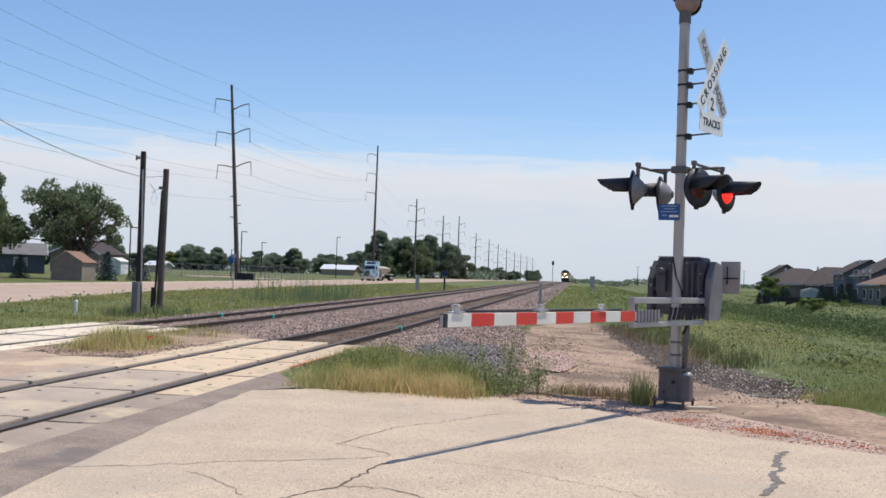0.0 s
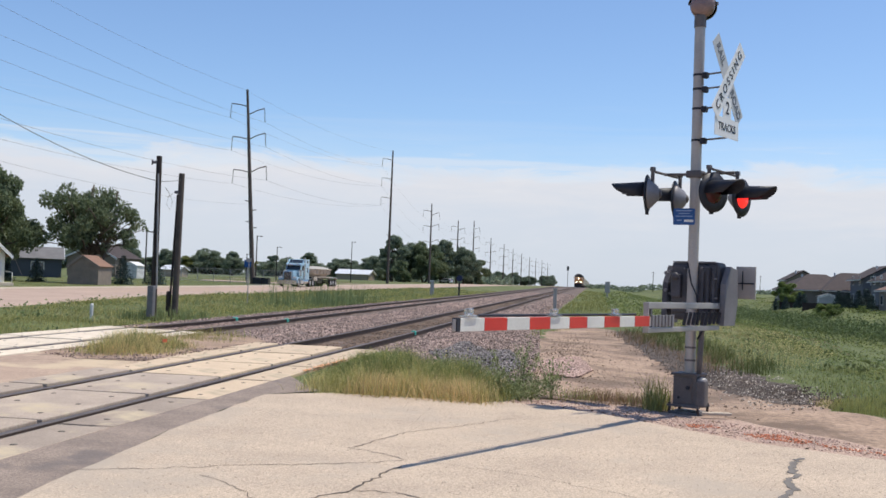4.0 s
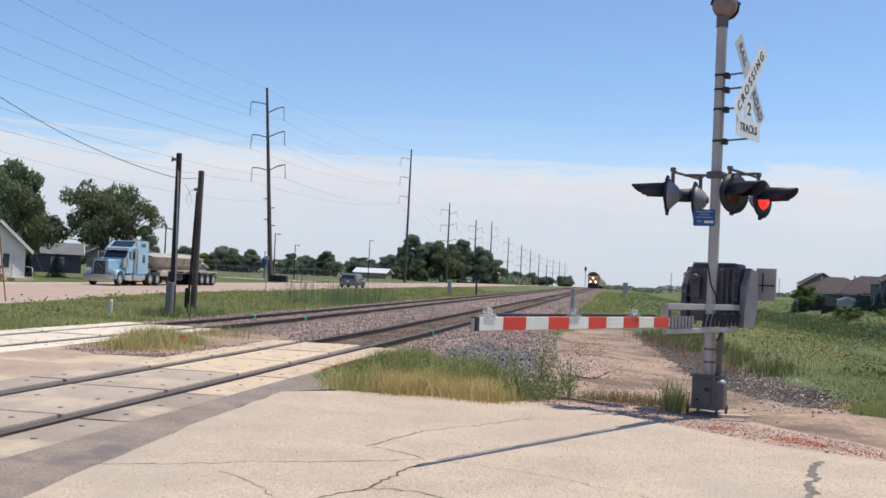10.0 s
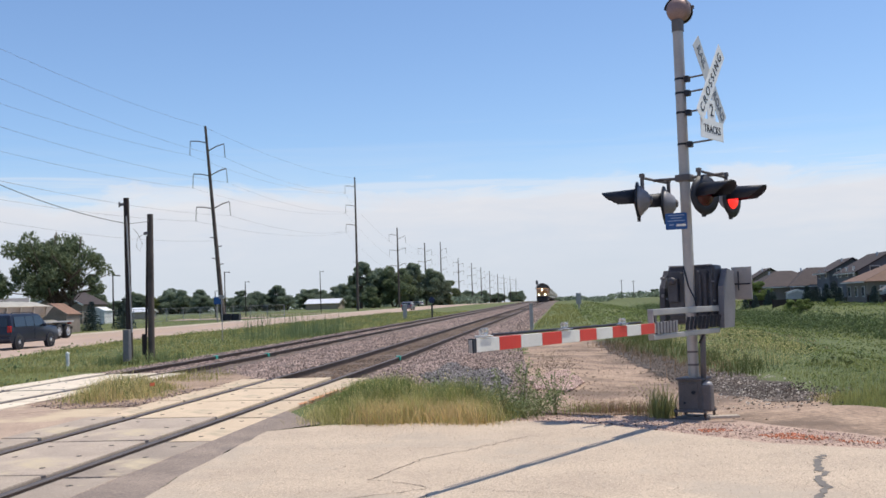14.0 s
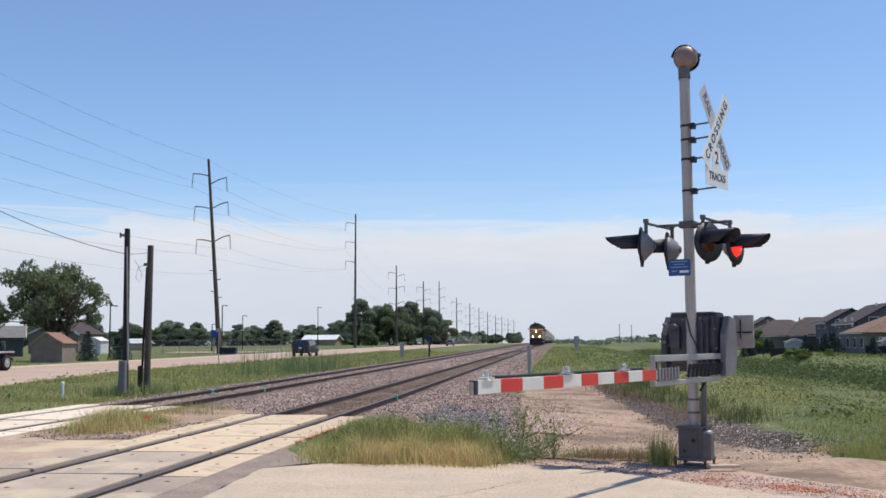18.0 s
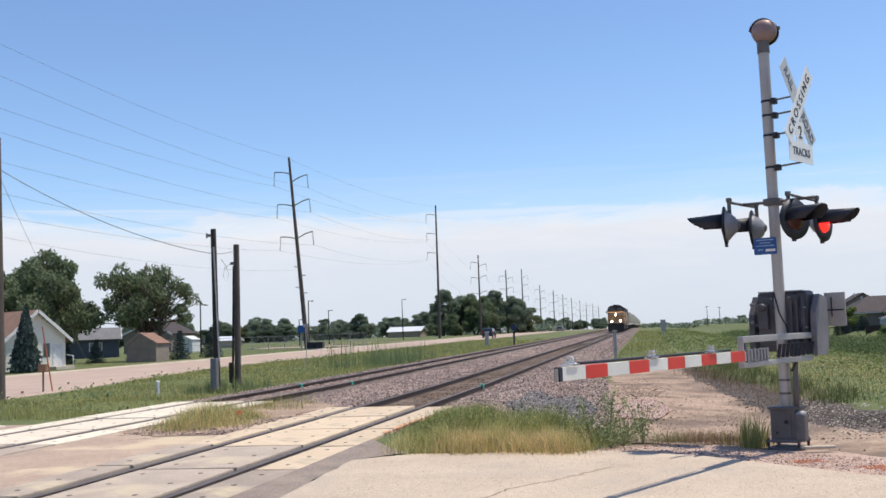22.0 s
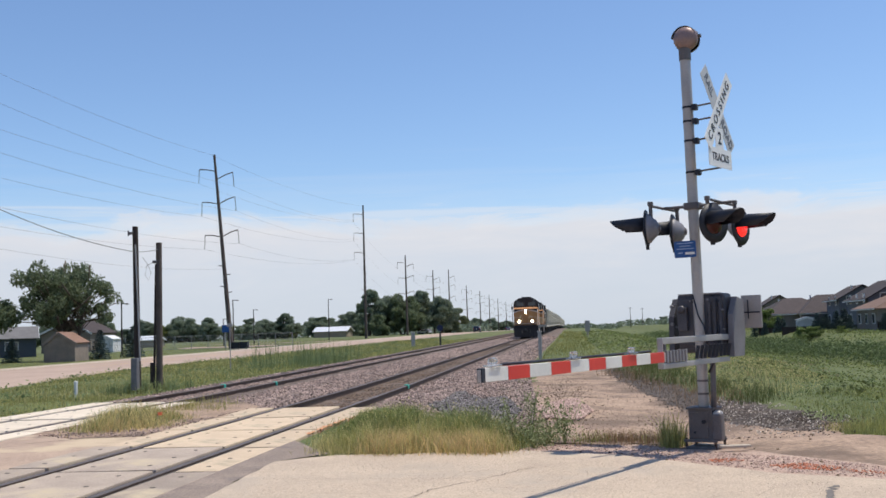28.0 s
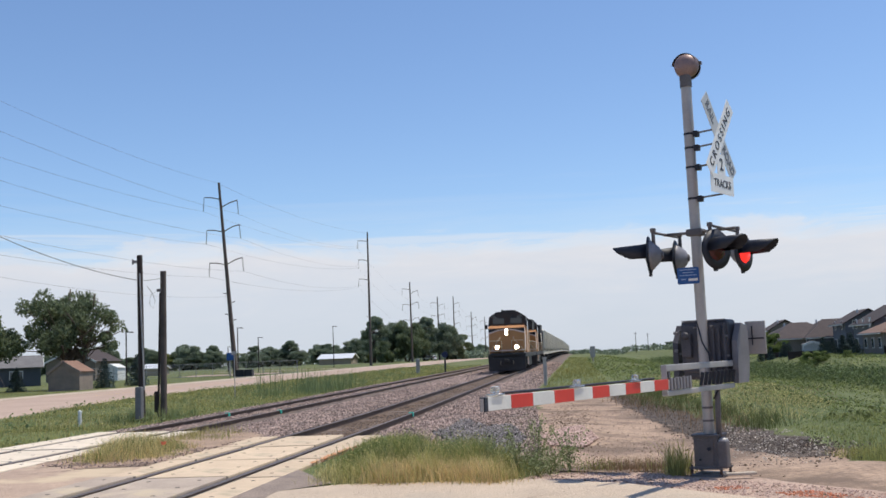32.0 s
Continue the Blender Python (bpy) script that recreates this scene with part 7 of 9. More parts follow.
meadow("meadow_grass", [(3.9, 14.0), (3.8, 17.5), (4.2, 20), (4.3, 24), (5, 44), (24, 44), (24, 22), (14, 9.4), (6.4, 9.0), (4.8, 11.5)], 46000, 0.04, 0.16, M_LUSH, "rank green grass of the low field", wide=0.62)
meadow("meadow_grass", field, 18000, 0.04, 0.14, M_FIELD, "darker grass through the low field", wide=0.75)
leafy("field_growth", field, 120000, 0.26, 0.030, M_LUSH, "rank leafy green growth of the low field", patchy=0.35)
leafy("field_growth", field, 60000, 0.30, 0.034, M_WEED, "darker leafy weeds in drifts over the low field", patchy=0.65)
leafy("dry_growth", [(4.0, 26), (5.2, 25), (8.5, 38), (12, 58), (5, 62), (3.2, 40)], 9000, 0.22, 0.018, M_STRAW, "yellowed dry growth above the washed-out soil", patchy=0.5)
meadow("meadow_grass", field, 2200, 0.05, 0.2, M_STRAW, "yellowing grass scattered over the low field")
meadow("meadow_grass", [(3.2, 27), (4.6, 25), (10, 44), (11, 62), (4.0, 62)], 4500, 0.08, 0.26, M_STRAW, "tall yellow grass above the dark gravel")
x, y, k = clumped([(1.4, 44), (2.2, 33), (2.9, 26), (3.8, 23), (4.6, 23), (4.2, 34), (3.0, 50)], 3000, 60, 0.22)
blades("tall_grass", x, y, ground_z(x, y), rng.uniform(0.1, 0.4, len(x)), rng.uniform(0.008, 0.02, len(x)), M_FIELD, "tufts of green weeds along the washed-out bank", lean=0.6)
x, y, k = clumped([(1.0, 40), (2.2, 30), (3.0, 24.5), (3.6, 24.5), (3.0, 34), (1.6, 46)], 1000, 40, 0.3)
blades("dry_grass", x, y, ground_z(x, y), rng.uniform(0.1, 0.34, len(x)), rng.uniform(0.008, 0.016, len(x)), M_RUSSET, "russet weeds along the washed-out bank", lean=0.5)
meadow("meadow_grass", [(3.7, 14.8), (3.6, 18), (5.2, 18), (6.4, 14.0), (4.8, 12.8)], 6000, 0.06, 0.26, M_BLADE, "short bright grass beside the dirt track")
meadow("meadow_grass", [(4.4, 19), (4.2, 24), (9, 34), (16, 30), (9, 15), (6, 14)], 14000, 0.04, 0.17, M_BLADE, "bright green grass at the edge of the field")
meadow("meadow_grass", [(2.6, 30), (4.0, 26), (12, 50), (16, 80), (3.0, 80)], 4500, 0.05, 0.17, M_RUSSET, "russet grass scattered through the field")
meadow("meadow_grass", [(-43.5, 60), (-43.5, 260), (-95, 260), (-60, 60)], 18000, 0.05, 0.14, M_BLADE, "short lawn grass beyond the highway", wide=1.3)
meadow("meadow_grass", [(-2.2, 33), (-2.2, 240), (1.6, 240), (1.4, 60), (-0.4, 48), (-1.6, 40)], 9000, 0.1, 0.4, M_BLADE, "grass along the foot of the ballast")
# dark weeds along the ditch of the low field
u = rng.uniform(0, 1, 3000) ** 0.8
cx = np.interp(u, [0, 0.25, 0.55, 1], [22.5, 21.0, 20.0, 18.5]) + rng.normal(size=3000) * 1.6
cy = np.interp(u, [0, 0.25, 0.55, 1], [50, 85, 125, 230]) + rng.normal(size=3000) * 2.0
P = np.stack([np.repeat(cx, 16), np.repeat(cy, 16), np.repeat(level(cx, cy), 16)], 1) + rng.normal(size=(len(cx) * 16, 3)) * np.array([0.8, 1.0, 0.30]) + np.array([0, 0, 0.42])
V, F = leaf_quads(P, 0.11, rng)
solid("ditch_weeds", raw("ditch_weeds", V, F, [M_WEED]), [], "dense dark green weeds along the ditch", "weeds", "stuff")
cx, cy = fill([(4.6, 19), (4, 46), (8, 80), (17, 110), (60, 150), (46, 70), (20, 30), (9, 15)], 420)
P = np.stack([np.repeat(cx, 14), np.repeat(cy, 14), np.repeat(level(cx, cy), 14)], 1) + rng.normal(size=(len(cx) * 14, 3)) * np.array([0.35, 0.4, 0.07]) + np.array([0, 0, 0.1])
V, F = leaf_quads(P, 0.06, rng)
solid("field_weeds", raw("field_weeds", V, F, [M_FIELD]), [], "low leafy weeds scattered over the field", "weeds", "stuff")
leafy("verge_growth", verge, 26000, 0.26, 0.022, M_BLADE, "leafy green growth in drifts over the verge", patchy=0.5)
# reeds and tall stalks on the verge
cx, cy = fill([(-18.2, 58), (-15.2, 58), (-15.0, 72), (-17.8, 74)], 16)
kk = rng.integers(0, len(cx), 1100)
x, y = cx[kk] + rng.normal(size=1100) * 0.6, cy[kk] + rng.normal(size=1100) * 1.2
blades("reeds", x, y, level(x, y), rng.uniform(0.4, 1.9, 1100) * (0.5 + 0.5 * (kk % 3) / 2), rng.uniform(0.015, 0.035, 1100), M_STALK, "tall green stalks growing in the swale", lean=0.2)
cx, cy = fill([(-19.5, 45), (-14.7, 42), (-14.5, 110), (-23, 110)], 46)
kk = rng.integers(0, len(cx), 900)
x, y = cx[kk] + rng.normal(size=900) * 0.2, cy[kk] + rng.normal(size=900) * 0.25
blades("tall_stalks", x, y, level(x, y), rng.uniform(0.25, 0.75, 900), rng.uniform(0.012, 0.03, 900), M_STALK, "scattered tall weeds on the verge", lean=0.35)
x, y, k = clumped([(-17.6, 36.6), (-15.4, 37.4), (-15.2, 39.6), (-17.2, 39.2)], 700, 14, 0.16)
blades("tall_stalks", x, y, level(x, y), rng.uniform(0.2, 0.6, len(x)), rng.uniform(0.012, 0.026, len(x)), M_STALK, "weeds round the service poles", lean=0.45)

cx, cy = fill(verge, 420)
P = np.stack([np.repeat(cx, 12), np.repeat(cy, 12), np.repeat(level(cx, cy), 12)], 1) + rng.normal(size=(len(cx) * 12, 3)) * np.array([0.3, 0.35, 0.07]) + np.array([0, 0, 0.14])
V, F = leaf_quads(P, 0.06, rng)
solid("verge_weeds", raw("verge_weeds", V, F, [M_STALK]), [], "low leafy weeds scattered over the verge", "weeds", "stuff")

# aggregate worn proud of the concrete, and stones at the foot of the grass island
M_AGGP = mat("pale_aggregate", (0.62, 0.53, 0.42), (0.52, 0.44, 0.34), scale=3, rough=0.9, island=0.2)
M_AGGD = mat("brown_aggregate", (0.37, 0.29, 0.215), (0.30, 0.235, 0.175), scale=3, rough=0.9, island=0.3)
worn = [(-3.4, 5.0), (-3.5, 8.0), (-3.8, 12.2), (-1.0, 12.7), (1.4, 10.5), (5.5, 7.4), (5.5, 5.0)]
for m_, n, sz, lab in ((M_AGGP, 5200, 0.0075, "pale pebbles of the worn concrete surface"), (M_AGGD, 2600, 0.0055, "brown pebbles of the worn concrete surface")):
    x, y = fill(worn, n)
    stones("aggregate", x, y, 0 * x + 0.0185, sz, m_, lab)
x, y = fill([(-9.3, 16.6), (-9.0, 17.4), (-7.6, 17.1), (-7.35, 19.8), (-7.25, 22.0), (-7.2, 16.0), (-8.4, 15.9)], 420)
stones("ballast_stones", x, y, 0 * x + 0.025, 0.026, M_STONE, "stones strewn round the grass between the tracks")

# ---- houses and sheds ----
M_SHEDP = mat("pale_grey_shed_paint", (0.42, 0.44, 0.46), (0.36, 0.38, 0.40), scale=1.5, rough=0.7)
M_ROOFL = mat("weathered_grey_roof", (0.17, 0.165, 0.165), (0.13, 0.125, 0.125), scale=1.0, rough=0.9, bump=0.3, bscale=12, fine=0.12)
M_SIDING = mat("cream_lap_siding", (0.78, 0.75, 0.64), (0.71, 0.68, 0.58), scale=1.0, rough=0.7, fine=0.04)
M_ROOFB = mat("brown_shingle_roof", (0.26, 0.155, 0.11), (0.20, 0.12, 0.09), scale=1.2, rough=0.9, bump=0.4, bscale=14, fine=0.15)
M_ROOFG = mat("grey_brown_shingle_roof", (0.068, 0.052, 0.05), (0.05, 0.039, 0.038), scale=1.0, rough=0.9, bump=0.4, bscale=12, fine=0.12, rnd=0.12)
M_TRIM = mat("white_trim", (0.74, 0.74, 0.72), rough=0.6, fine=0.03)
M_WGLASS = glass("window_glass", (0.05, 0.06, 0.07))
M_TAN = mat("tan_siding", (0.34, 0.28, 0.21), (0.29, 0.24, 0.18), scale=0.8, rough=0.8, fine=0.06)
M_TAN2 = mat("dun_siding", (0.20, 0.165, 0.125), (0.165, 0.135, 0.105), scale=0.8, rough=0.8, fine=0.06)
M_BLUEG = mat("blue_grey_siding", (0.075, 0.085, 0.105), (0.06, 0.07, 0.088), scale=0.8, rough=0.8, fine=0.05)
M_SHEDW = mat("weathered_shed_boards", (0.26, 0.21, 0.175), (0.19, 0.16, 0.135), scale=1.2, rough=0.9, bump=0.3, bscale=20)


def gable_house(name, label, at, turn, w, d, eave, peak, wall, roof, boards=0, windows=(), doors=(), over=0.35, off=0.5, group=""):
    """Gable end in the local x-z plane at y = 0; the ridge runs to +y. windows: (side, along, height, width, tall)."""
    t = thing(name, label, "house" if peak > 3 else "shed", (at[0], at[1], level1(*at) - 0.05), turn, group)
    px = w * off
    wm = part("wall", Mesh().prism([(0, 0), (w, 0), (w, eave), (px, peak - 0.08), (0, eave)], 0, d, 'y'), wall, t)
    for a, b in (((-over, eave - over * (peak - eave) / px), (px, peak)), ((px, peak), (w + over, eave - over * (peak - eave) / (w - px)))):
        n = Vector((-(b[1] - a[1]), b[0] - a[0])).normalized() * 0.12
        r = part("roof_slope", Mesh().prism([a, b, (b[0] + n.x, b[1] + n.y), (a[0] + n.x, a[1] + n.y)], -over, d + over, 'y'), roof, t)
        part("barge_board", Mesh().prism([(a[0], a[1] - 0.16), (b[0], b[1] - 0.16), (b[0] + n.x, b[1] + n.y), (a[0] + n.x, a[1] + n.y)], -over - 0.05, -over, 'y'), M_TRIM, r)
    if boards:
        k = int(eave / boards)
        for i in range(k + int((peak - eave) / boards)):
            z = 0.1 + i * boards
            half = 1.0 if z < eave else max(0.05, 1 - (z - eave) / (peak - eave))
            part("lap_board", Mesh().box((px + (w / 2 - px) * half, -0.02, z), (w * half - 0.04, 0.05, boards * 0.74)), wall, wm)
    for side, u, z, ww, hh in windows:
        c, s = ((u, -0.03, z), (ww, 0.06, hh)) if side == 'f' else ((w + 0.03, u, z), (0.06, ww, hh)) if side == 'r' else ((-0.03, u, z), (0.06, ww, hh))
        fr = part("window_frame", Mesh().box(c, tuple(v + (0.16 if v > 0.1 else 0.0) for v in s)), M_TRIM, t)
        part("pane", Mesh().box(tuple(v + (q * 0.25 if q < 0.1 else 0) * (-1 if (side == 'f' or side == 'l') else 1) for v, q in zip(c, s)), s), M_WGLASS, fr)
    for side, u, ww, hh in doors:
        c, s = ((u, -0.04, hh / 2), (ww, 0.08, hh)) if side == 'f' else ((w + 0.04, u, hh / 2), (0.08, ww, hh)) if side == 'r' else ((-0.04, u, hh / 2), (0.08, ww, hh))
        part("door", Mesh().box(c, s, bev=0.01), M_TRIM, t)
    return t


hs = gable_house("house", "cream lap-sided house with a brown shingle roof", (-49.1, 72.1), 60.4, 5.0, 15.0, 2.65, 4.75, M_SIDING, M_ROOFB, boards=0.26,
                 windows=(('f', 3.35, 1.6, 0.55, 1.1), ('l', 4.0, 1.6, 1.6, 1.2), ('l', 10.0, 1.6, 1.6, 1.2)), doors=(('f', 4.3, 0.85, 2.05),), over=0.4)
part("entrance_step", Mesh().box((4.3, -0.7, 0.15), (1.6, 1.2, 0.3), bev=0.02), M_KERB, hs)
part("step_rail", Mesh().tube([(5.0, -1.2, 0.3), (5.0, -1.2, 1.1), (5.0, -0.1, 1.2)], 0.03, n=5), M_TRIM, hs)
sh = gable_house("garden_shed", "small weathered wooden shed with a brown lean roof", (-49.5, 91.8), 8.0, 2.9, 3.9, 1.75, 2.75, M_SHEDW, M_ROOFB, over=0.1, off=0.45)
for ob in sh.children_recursive:
    if ob.name.startswith("barge_board"):
        ob.data.materials.clear()
        ob.data.materials.append(M_SHEDW)
part("shed_door", Mesh().box((2.73, 1.9, 0.95), (0.05, 1.4, 1.7), bev=0.01), M_TAN, sh)
part("roof_vent", Mesh().box((1.9, 1.0, 2.38), (0.2, 0.2, 0.12), bev=0.03), M_TRIM, sh)
gable_house("house", "long blue-grey house with a grey roof behind trees", (-70.5, 129.0), 120, 9.0, 18.0, 2.5, 4.0, M_BLUEG, M_ROOFL, windows=(('l', 3, 1.5, 1.5, 1.0), ('l', 8, 1.5, 1.8, 1.0), ('l', 12.5, 1.5, 1.2, 1.0), ('f', 4, 1.5, 1.4, 1.0)), off=0.5)
gable_house("house", "dun low house with a pale garage door", (-86.5, 160.0), 0, 8.5, 9.0, 3.2, 5.2, M_TAN2, M_ROOFG, windows=(('f', 4.8, 1.9, 1.0, 1.0),), doors=(('f', 2.4, 2.0, 2.3),), off=0.55)
gable_house("garden_shed", "small white shed in a yard beyond the lawn", (-72.0, 150.0), 0, 2.4, 3.0, 1.9, 2.5, M_TRIM, M_TRIM, over=0.1)
gable_house("machine_shed", "long low farm shed with a shining white metal roof", (-73.2, 330.0), 88.0, 9.0, 10.8, 2.0, 3.4, M_TAN, mat("white_metal_roof", (0.80, 0.80, 0.80), (0.72, 0.72, 0.73), scale=0.5, rough=0.3, metal=0.2), over=0.5)
gable_house("machine_shed", "low white-roofed shed beyond the fence", (-84.0, 200.0), 88.0, 5.0, 3.6, 1.5, 2.3, M_TAN, mat("white_metal_roof", (0.8, 0.8, 0.8)), over=0.3)


def suburb_house(label, at, w, d, eave, peak, wall, roof, storeys, turn=-2.0, hip=False):
    """A suburban house; its gable faces the field, or is cut back to a hip, with windows in the end and along the side."""
    z0 = level1(*at)
    t = thing("house", label, "house", (at[0], at[1], z0 - 0.05), turn, "houses beyond the field")
    px, o, cut = w / 2, 0.5, (min(w, d) * 0.42 if hip else 0.0)
    part("wall", Mesh().prism([(0, 0), (w, 0), (w, eave), (px, eave if hip else peak - 0.1), (0, eave)], 0, d, 'y'), wall, t)
    e = eave - o * (peak - eave) / px
    for sx in (-1, 1):
        xe = px + sx * (px + o)
        lo = [(xe, -o, e), (xe, d + o, e)]
        hi = [(px, d + o - cut, peak), (px, -o + cut, peak)]
        q = lo + hi
        vs = [(a, b, c) for a, b, c in q] + [(a, b, c + 0.14) for a, b, c in q]
        r = part("roof_slope", Mesh().add(vs, [(0, 1, 2, 3), (4, 5, 6, 7), (0, 1, 5, 4), (1, 2, 6, 5), (2, 3, 7, 6), (3, 0, 4, 7)]), roof, t)
        part("gutter", Mesh().box((xe, d / 2, e + 0.02), (0.12, d + 2 * o, 0.14)), M_TRIM, r)
    if hip:
        for y0, y1 in ((-o, -o + cut), (d + o, d + o - cut)):
            part("roof_hip", Mesh().add([(-o, y0, e + 0.1), (w + o, y0, e + 0.1), (px, y1, peak + 0.13), (-o, y0, e), (w + o, y0, e), (px, y1, peak)],
                                        [(0, 1, 2), (3, 4, 5), (0, 1, 4, 3), (1, 2, 5, 4), (2, 0, 3, 5)]), roof, t)
    part("roof_vent", Mesh().cyl((px - 0.9, d * 0.3, peak - 0.6), (px - 0.9, d * 0.3, peak + 0.12), 0.14, n=8), M_TRIM, t)
    for s_ in range(storeys):
        z = 1.45 + 2.6 * s_
        for k in range(max(2, int(w / 3.2))):
            u = w * (k + 0.5) / max(2, int(w / 3.2))
            fr = part("window_frame", Mesh().box((u, -0.03, z), (1.3, 0.08, 1.3)), M_TRIM, t)
            part("pane", Mesh().box((u, -0.06, z), (1.1, 0.06, 1.1)), M_WGLASS, fr)
        for k in range(max(2, int(d / 3.0))):
            u = d * (k + 0.5) / max(2, int(d / 3.0))
            fr = part("window_frame", Mesh().box((-0.03, u, z), (0.08, 1.0, 1.3)), M_TRIM, t)
            part("pane", Mesh().box((-0.06, u, z), (0.06, 0.8, 1.1)), M_WGLASS, fr)
    return t


M_HW1 = mat("grey_house_siding", (0.15, 0.155, 0.18), (0.12, 0.125, 0.145), scale=0.8, rough=0.8, fine=0.05)
M_HW2 = mat("beige_house_siding", (0.24, 0.21, 0.185), (0.20, 0.175, 0.15), scale=0.8, rough=0.8, fine=0.05)
M_ROOFT = mat("sunburnt_tan_shingle_roof", (0.21, 0.135, 0.10), (0.165, 0.105, 0.08), scale=1.0, rough=0.9, bump=0.4, bscale=12, fine=0.12)
suburb_house("beige house with a brown gable roof behind lower ones", (33.9, 190), 5.4, 9, 4.35, 5.9, M_HW2, M_ROOFG, 1)
suburb_house("low beige house with a broad grey-brown hipped roof", (30.2, 180), 14.0, 10.4, 2.4, 4.8, M_HW2, M_ROOFG, 1, -90, True)
suburb_house("low grey house with a broad grey-brown hipped roof", (34.8, 178), 14.0, 10.4, 2.4, 5.1, M_HW1, M_ROOFG, 1, -90, True)
suburb_house("grey two-storey house with a brown gable roof", (38.1, 155), 6.6, 8.6, 4.35, 6.15, M_HW1, M_ROOFG, 2)
suburb_house("large grey two-storey house with a brown gable roof", (37.7, 139), 8.6, 11.5, 4.05, 6.4, M_HW1, M_ROOFG, 2)
suburb_house("low beige house with a sunburnt hipped roof", (35.4, 127), 12.5, 9.0, 2.75, 5.4, M_HW2, M_ROOFT, 1, 0, True)
suburb_house("beige two-storey house with a brown gable roof", (46.5, 122), 9.0, 11, 4.6, 6.9, M_HW2, M_ROOFG, 2)
suburb_house("grey house with a brown hipped roof further along", (50.0, 104), 11, 10, 2.6, 5.3, M_HW1, M_ROOFG, 1, 0, True)
for x, y, w, h in ((29.2, 141, 2.4, 1.75), (35.6, 121.5, 1.3, 1.9), (38.6, 119.5, 2.2, 2.6)):
    gable_house("garden_shed", "small pale garden shed behind a fence", (x, y), -6, w, 2.4, h * 0.78, h, M_SHEDP, M_ROOFL, over=0.12, group="sheds behind the houses")
for fx, fy, nb in ((33.4, 120.0, 9), (26.6, 138.0, 7), (26.0, 151.0, 4)):
    fence = thing("board_fence", "dark weathered board fence behind the gardens", "fence", (fx, fy, level1(fx, fy)), group="garden fences")
    for k in range(nb + 1):
        part("fence_post", Mesh().box((k * 1.9, 0, 0.5), (0.12, 0.12, 1.35)), M_WOODP, fence)
        if k < nb:
            part("fence_board", Mesh().box((k * 1.9 + 0.95, -0.05, 0.55), (1.86, 0.05, 1.05)), M_WOODP, fence)
for k, (x, y, s) in enumerate(((26.6, 150, 0.62), (27.9, 147, 0.75), (30.9, 137.4, 0.8), (32.0, 137.2, 0.72), (33.2, 137, 0.85), (34.4, 138, 0.95), (36.2, 137, 0.8), (34.0, 119.4, 0.75), (36.9, 119.2, 1.12),
                               (40.4, 118.5, 0.95), (31.4, 136.8, 0.6), (28.3, 146, 0.66), (33.0, 130, 0.7), (42.0, 118, 0.9), (25.6, 152, 0.6))):
    tree("garden_shrub", (x, y), SPRUCE_S, "dark green conifer behind the houses", "garden shrubs", k * 33, (s * 1.15, s * 1.15, s))
tree("garden_tree", (28.6, 157.0), BUSHY, "bright green small tree before the houses", turn=10, scale=(0.44, 0.44, 0.44), leaf=M_LEAFB)
for x, y, s in ((22.4, 112, 0.12), (25.0, 117, 0.2), (26.4, 119, 0.15), (23.6, 115, 0.13), (29.5, 119, 0.11), (20.4, 100, 0.11), (25.5, 82, 0.12)):
    tree("bush", (x, y), BUSHY, "low bright green bush in the field", "field bushes", x * 13, (s * 1.5, s * 1.5, s), leaf=M_LEAFB)

# ---- furniture of the yard and the roadside beyond the highway ----
yard = thing("chain_link_fence", "long galvanised chain-link fence across the lawn", "fence", (-78, 150, level1(-70, 150)))
M_MESH = mat("galvanised_wire", (0.40, 0.40, 0.40), rough=0.6, metal=0.3, fine=0)
for k in range(15):
    part("fence_post", Mesh().cyl((k * 2.6, 0, -0.1), (k * 2.6, 0, 2.0), 0.05, n=6), M_MESH, yard)
for z in (0.08, 1.0, 1.95):
    part("fence_rail", Mesh().cyl((0, 0, z), (36.4, 0, z), 0.028, n=5), M_MESH, yard)
wm_ = Mesh()
for k in range(120):
    xx = k * 0.303
    wm_.cyl((xx, 0, 0.08), (xx + 0.9, 0, 1.95), 0.008, n=3, caps=False)
    wm_.cyl((xx + 0.9, 0.01, 0.08), (xx, 0.01, 1.95), 0.008, n=3, caps=False)
part("wire_netting", wm_, M_MESH, yard)
for x, y, h in ((-55.5, 122, 6.3), (-55.0, 163, 7.6), (-63.2, 200, 6.8), (-56.0, 234, 9.4), (-66, 190, 5.0)):
    t = thing("lamp_pole", "slim dark lamp pole on the lawn", "street lamp", (x, y, level1(x, y)), group="lamp poles")
    part("pole", Mesh().cyl((0, 0, -0.2), (0, 0, h), 0.11, 0.08, n=8), M_WOODP, t)
    part("lamp_arm", Mesh().box((0.35, 0, h - 0.05), (0.9, 0.1, 0.1)), M_WOODP, t)
    part("lamp_head", Mesh().box((0.75, 0, h - 0.1), (0.4, 0.24, 0.12), bev=0.03), M_DARKSIL, t)
bx = thing("utility_box", "low black utility boxes on a pad", "utility box", (-44.6, 133.0, level1(-44.6, 133)))
for x in (0.0, 1.15):
    part("cabinet", Mesh().box((x, 0, 0.5), (1.05, 0.9, 0.95), bev=0.05), M_BLACK, bx)
part("pad", Mesh().box((0.55, 0, 0.03), (2.6, 1.3, 0.12), bev=0.02), M_KERB, bx)
bs = thing("service_sign", "small blue square road sign on a post", "road sign", (-44.3, 128.0, level1(-44.3, 128)))
part("post", Mesh().cyl((0, 0, -0.2), (0, 0, 3.2), 0.05, n=6), M_GALV, bs)
part("sign_face", Mesh().box((0, -0.06, 2.75), (0.9, 0.03, 0.95), bev=0.01), M_BLUE, bs)
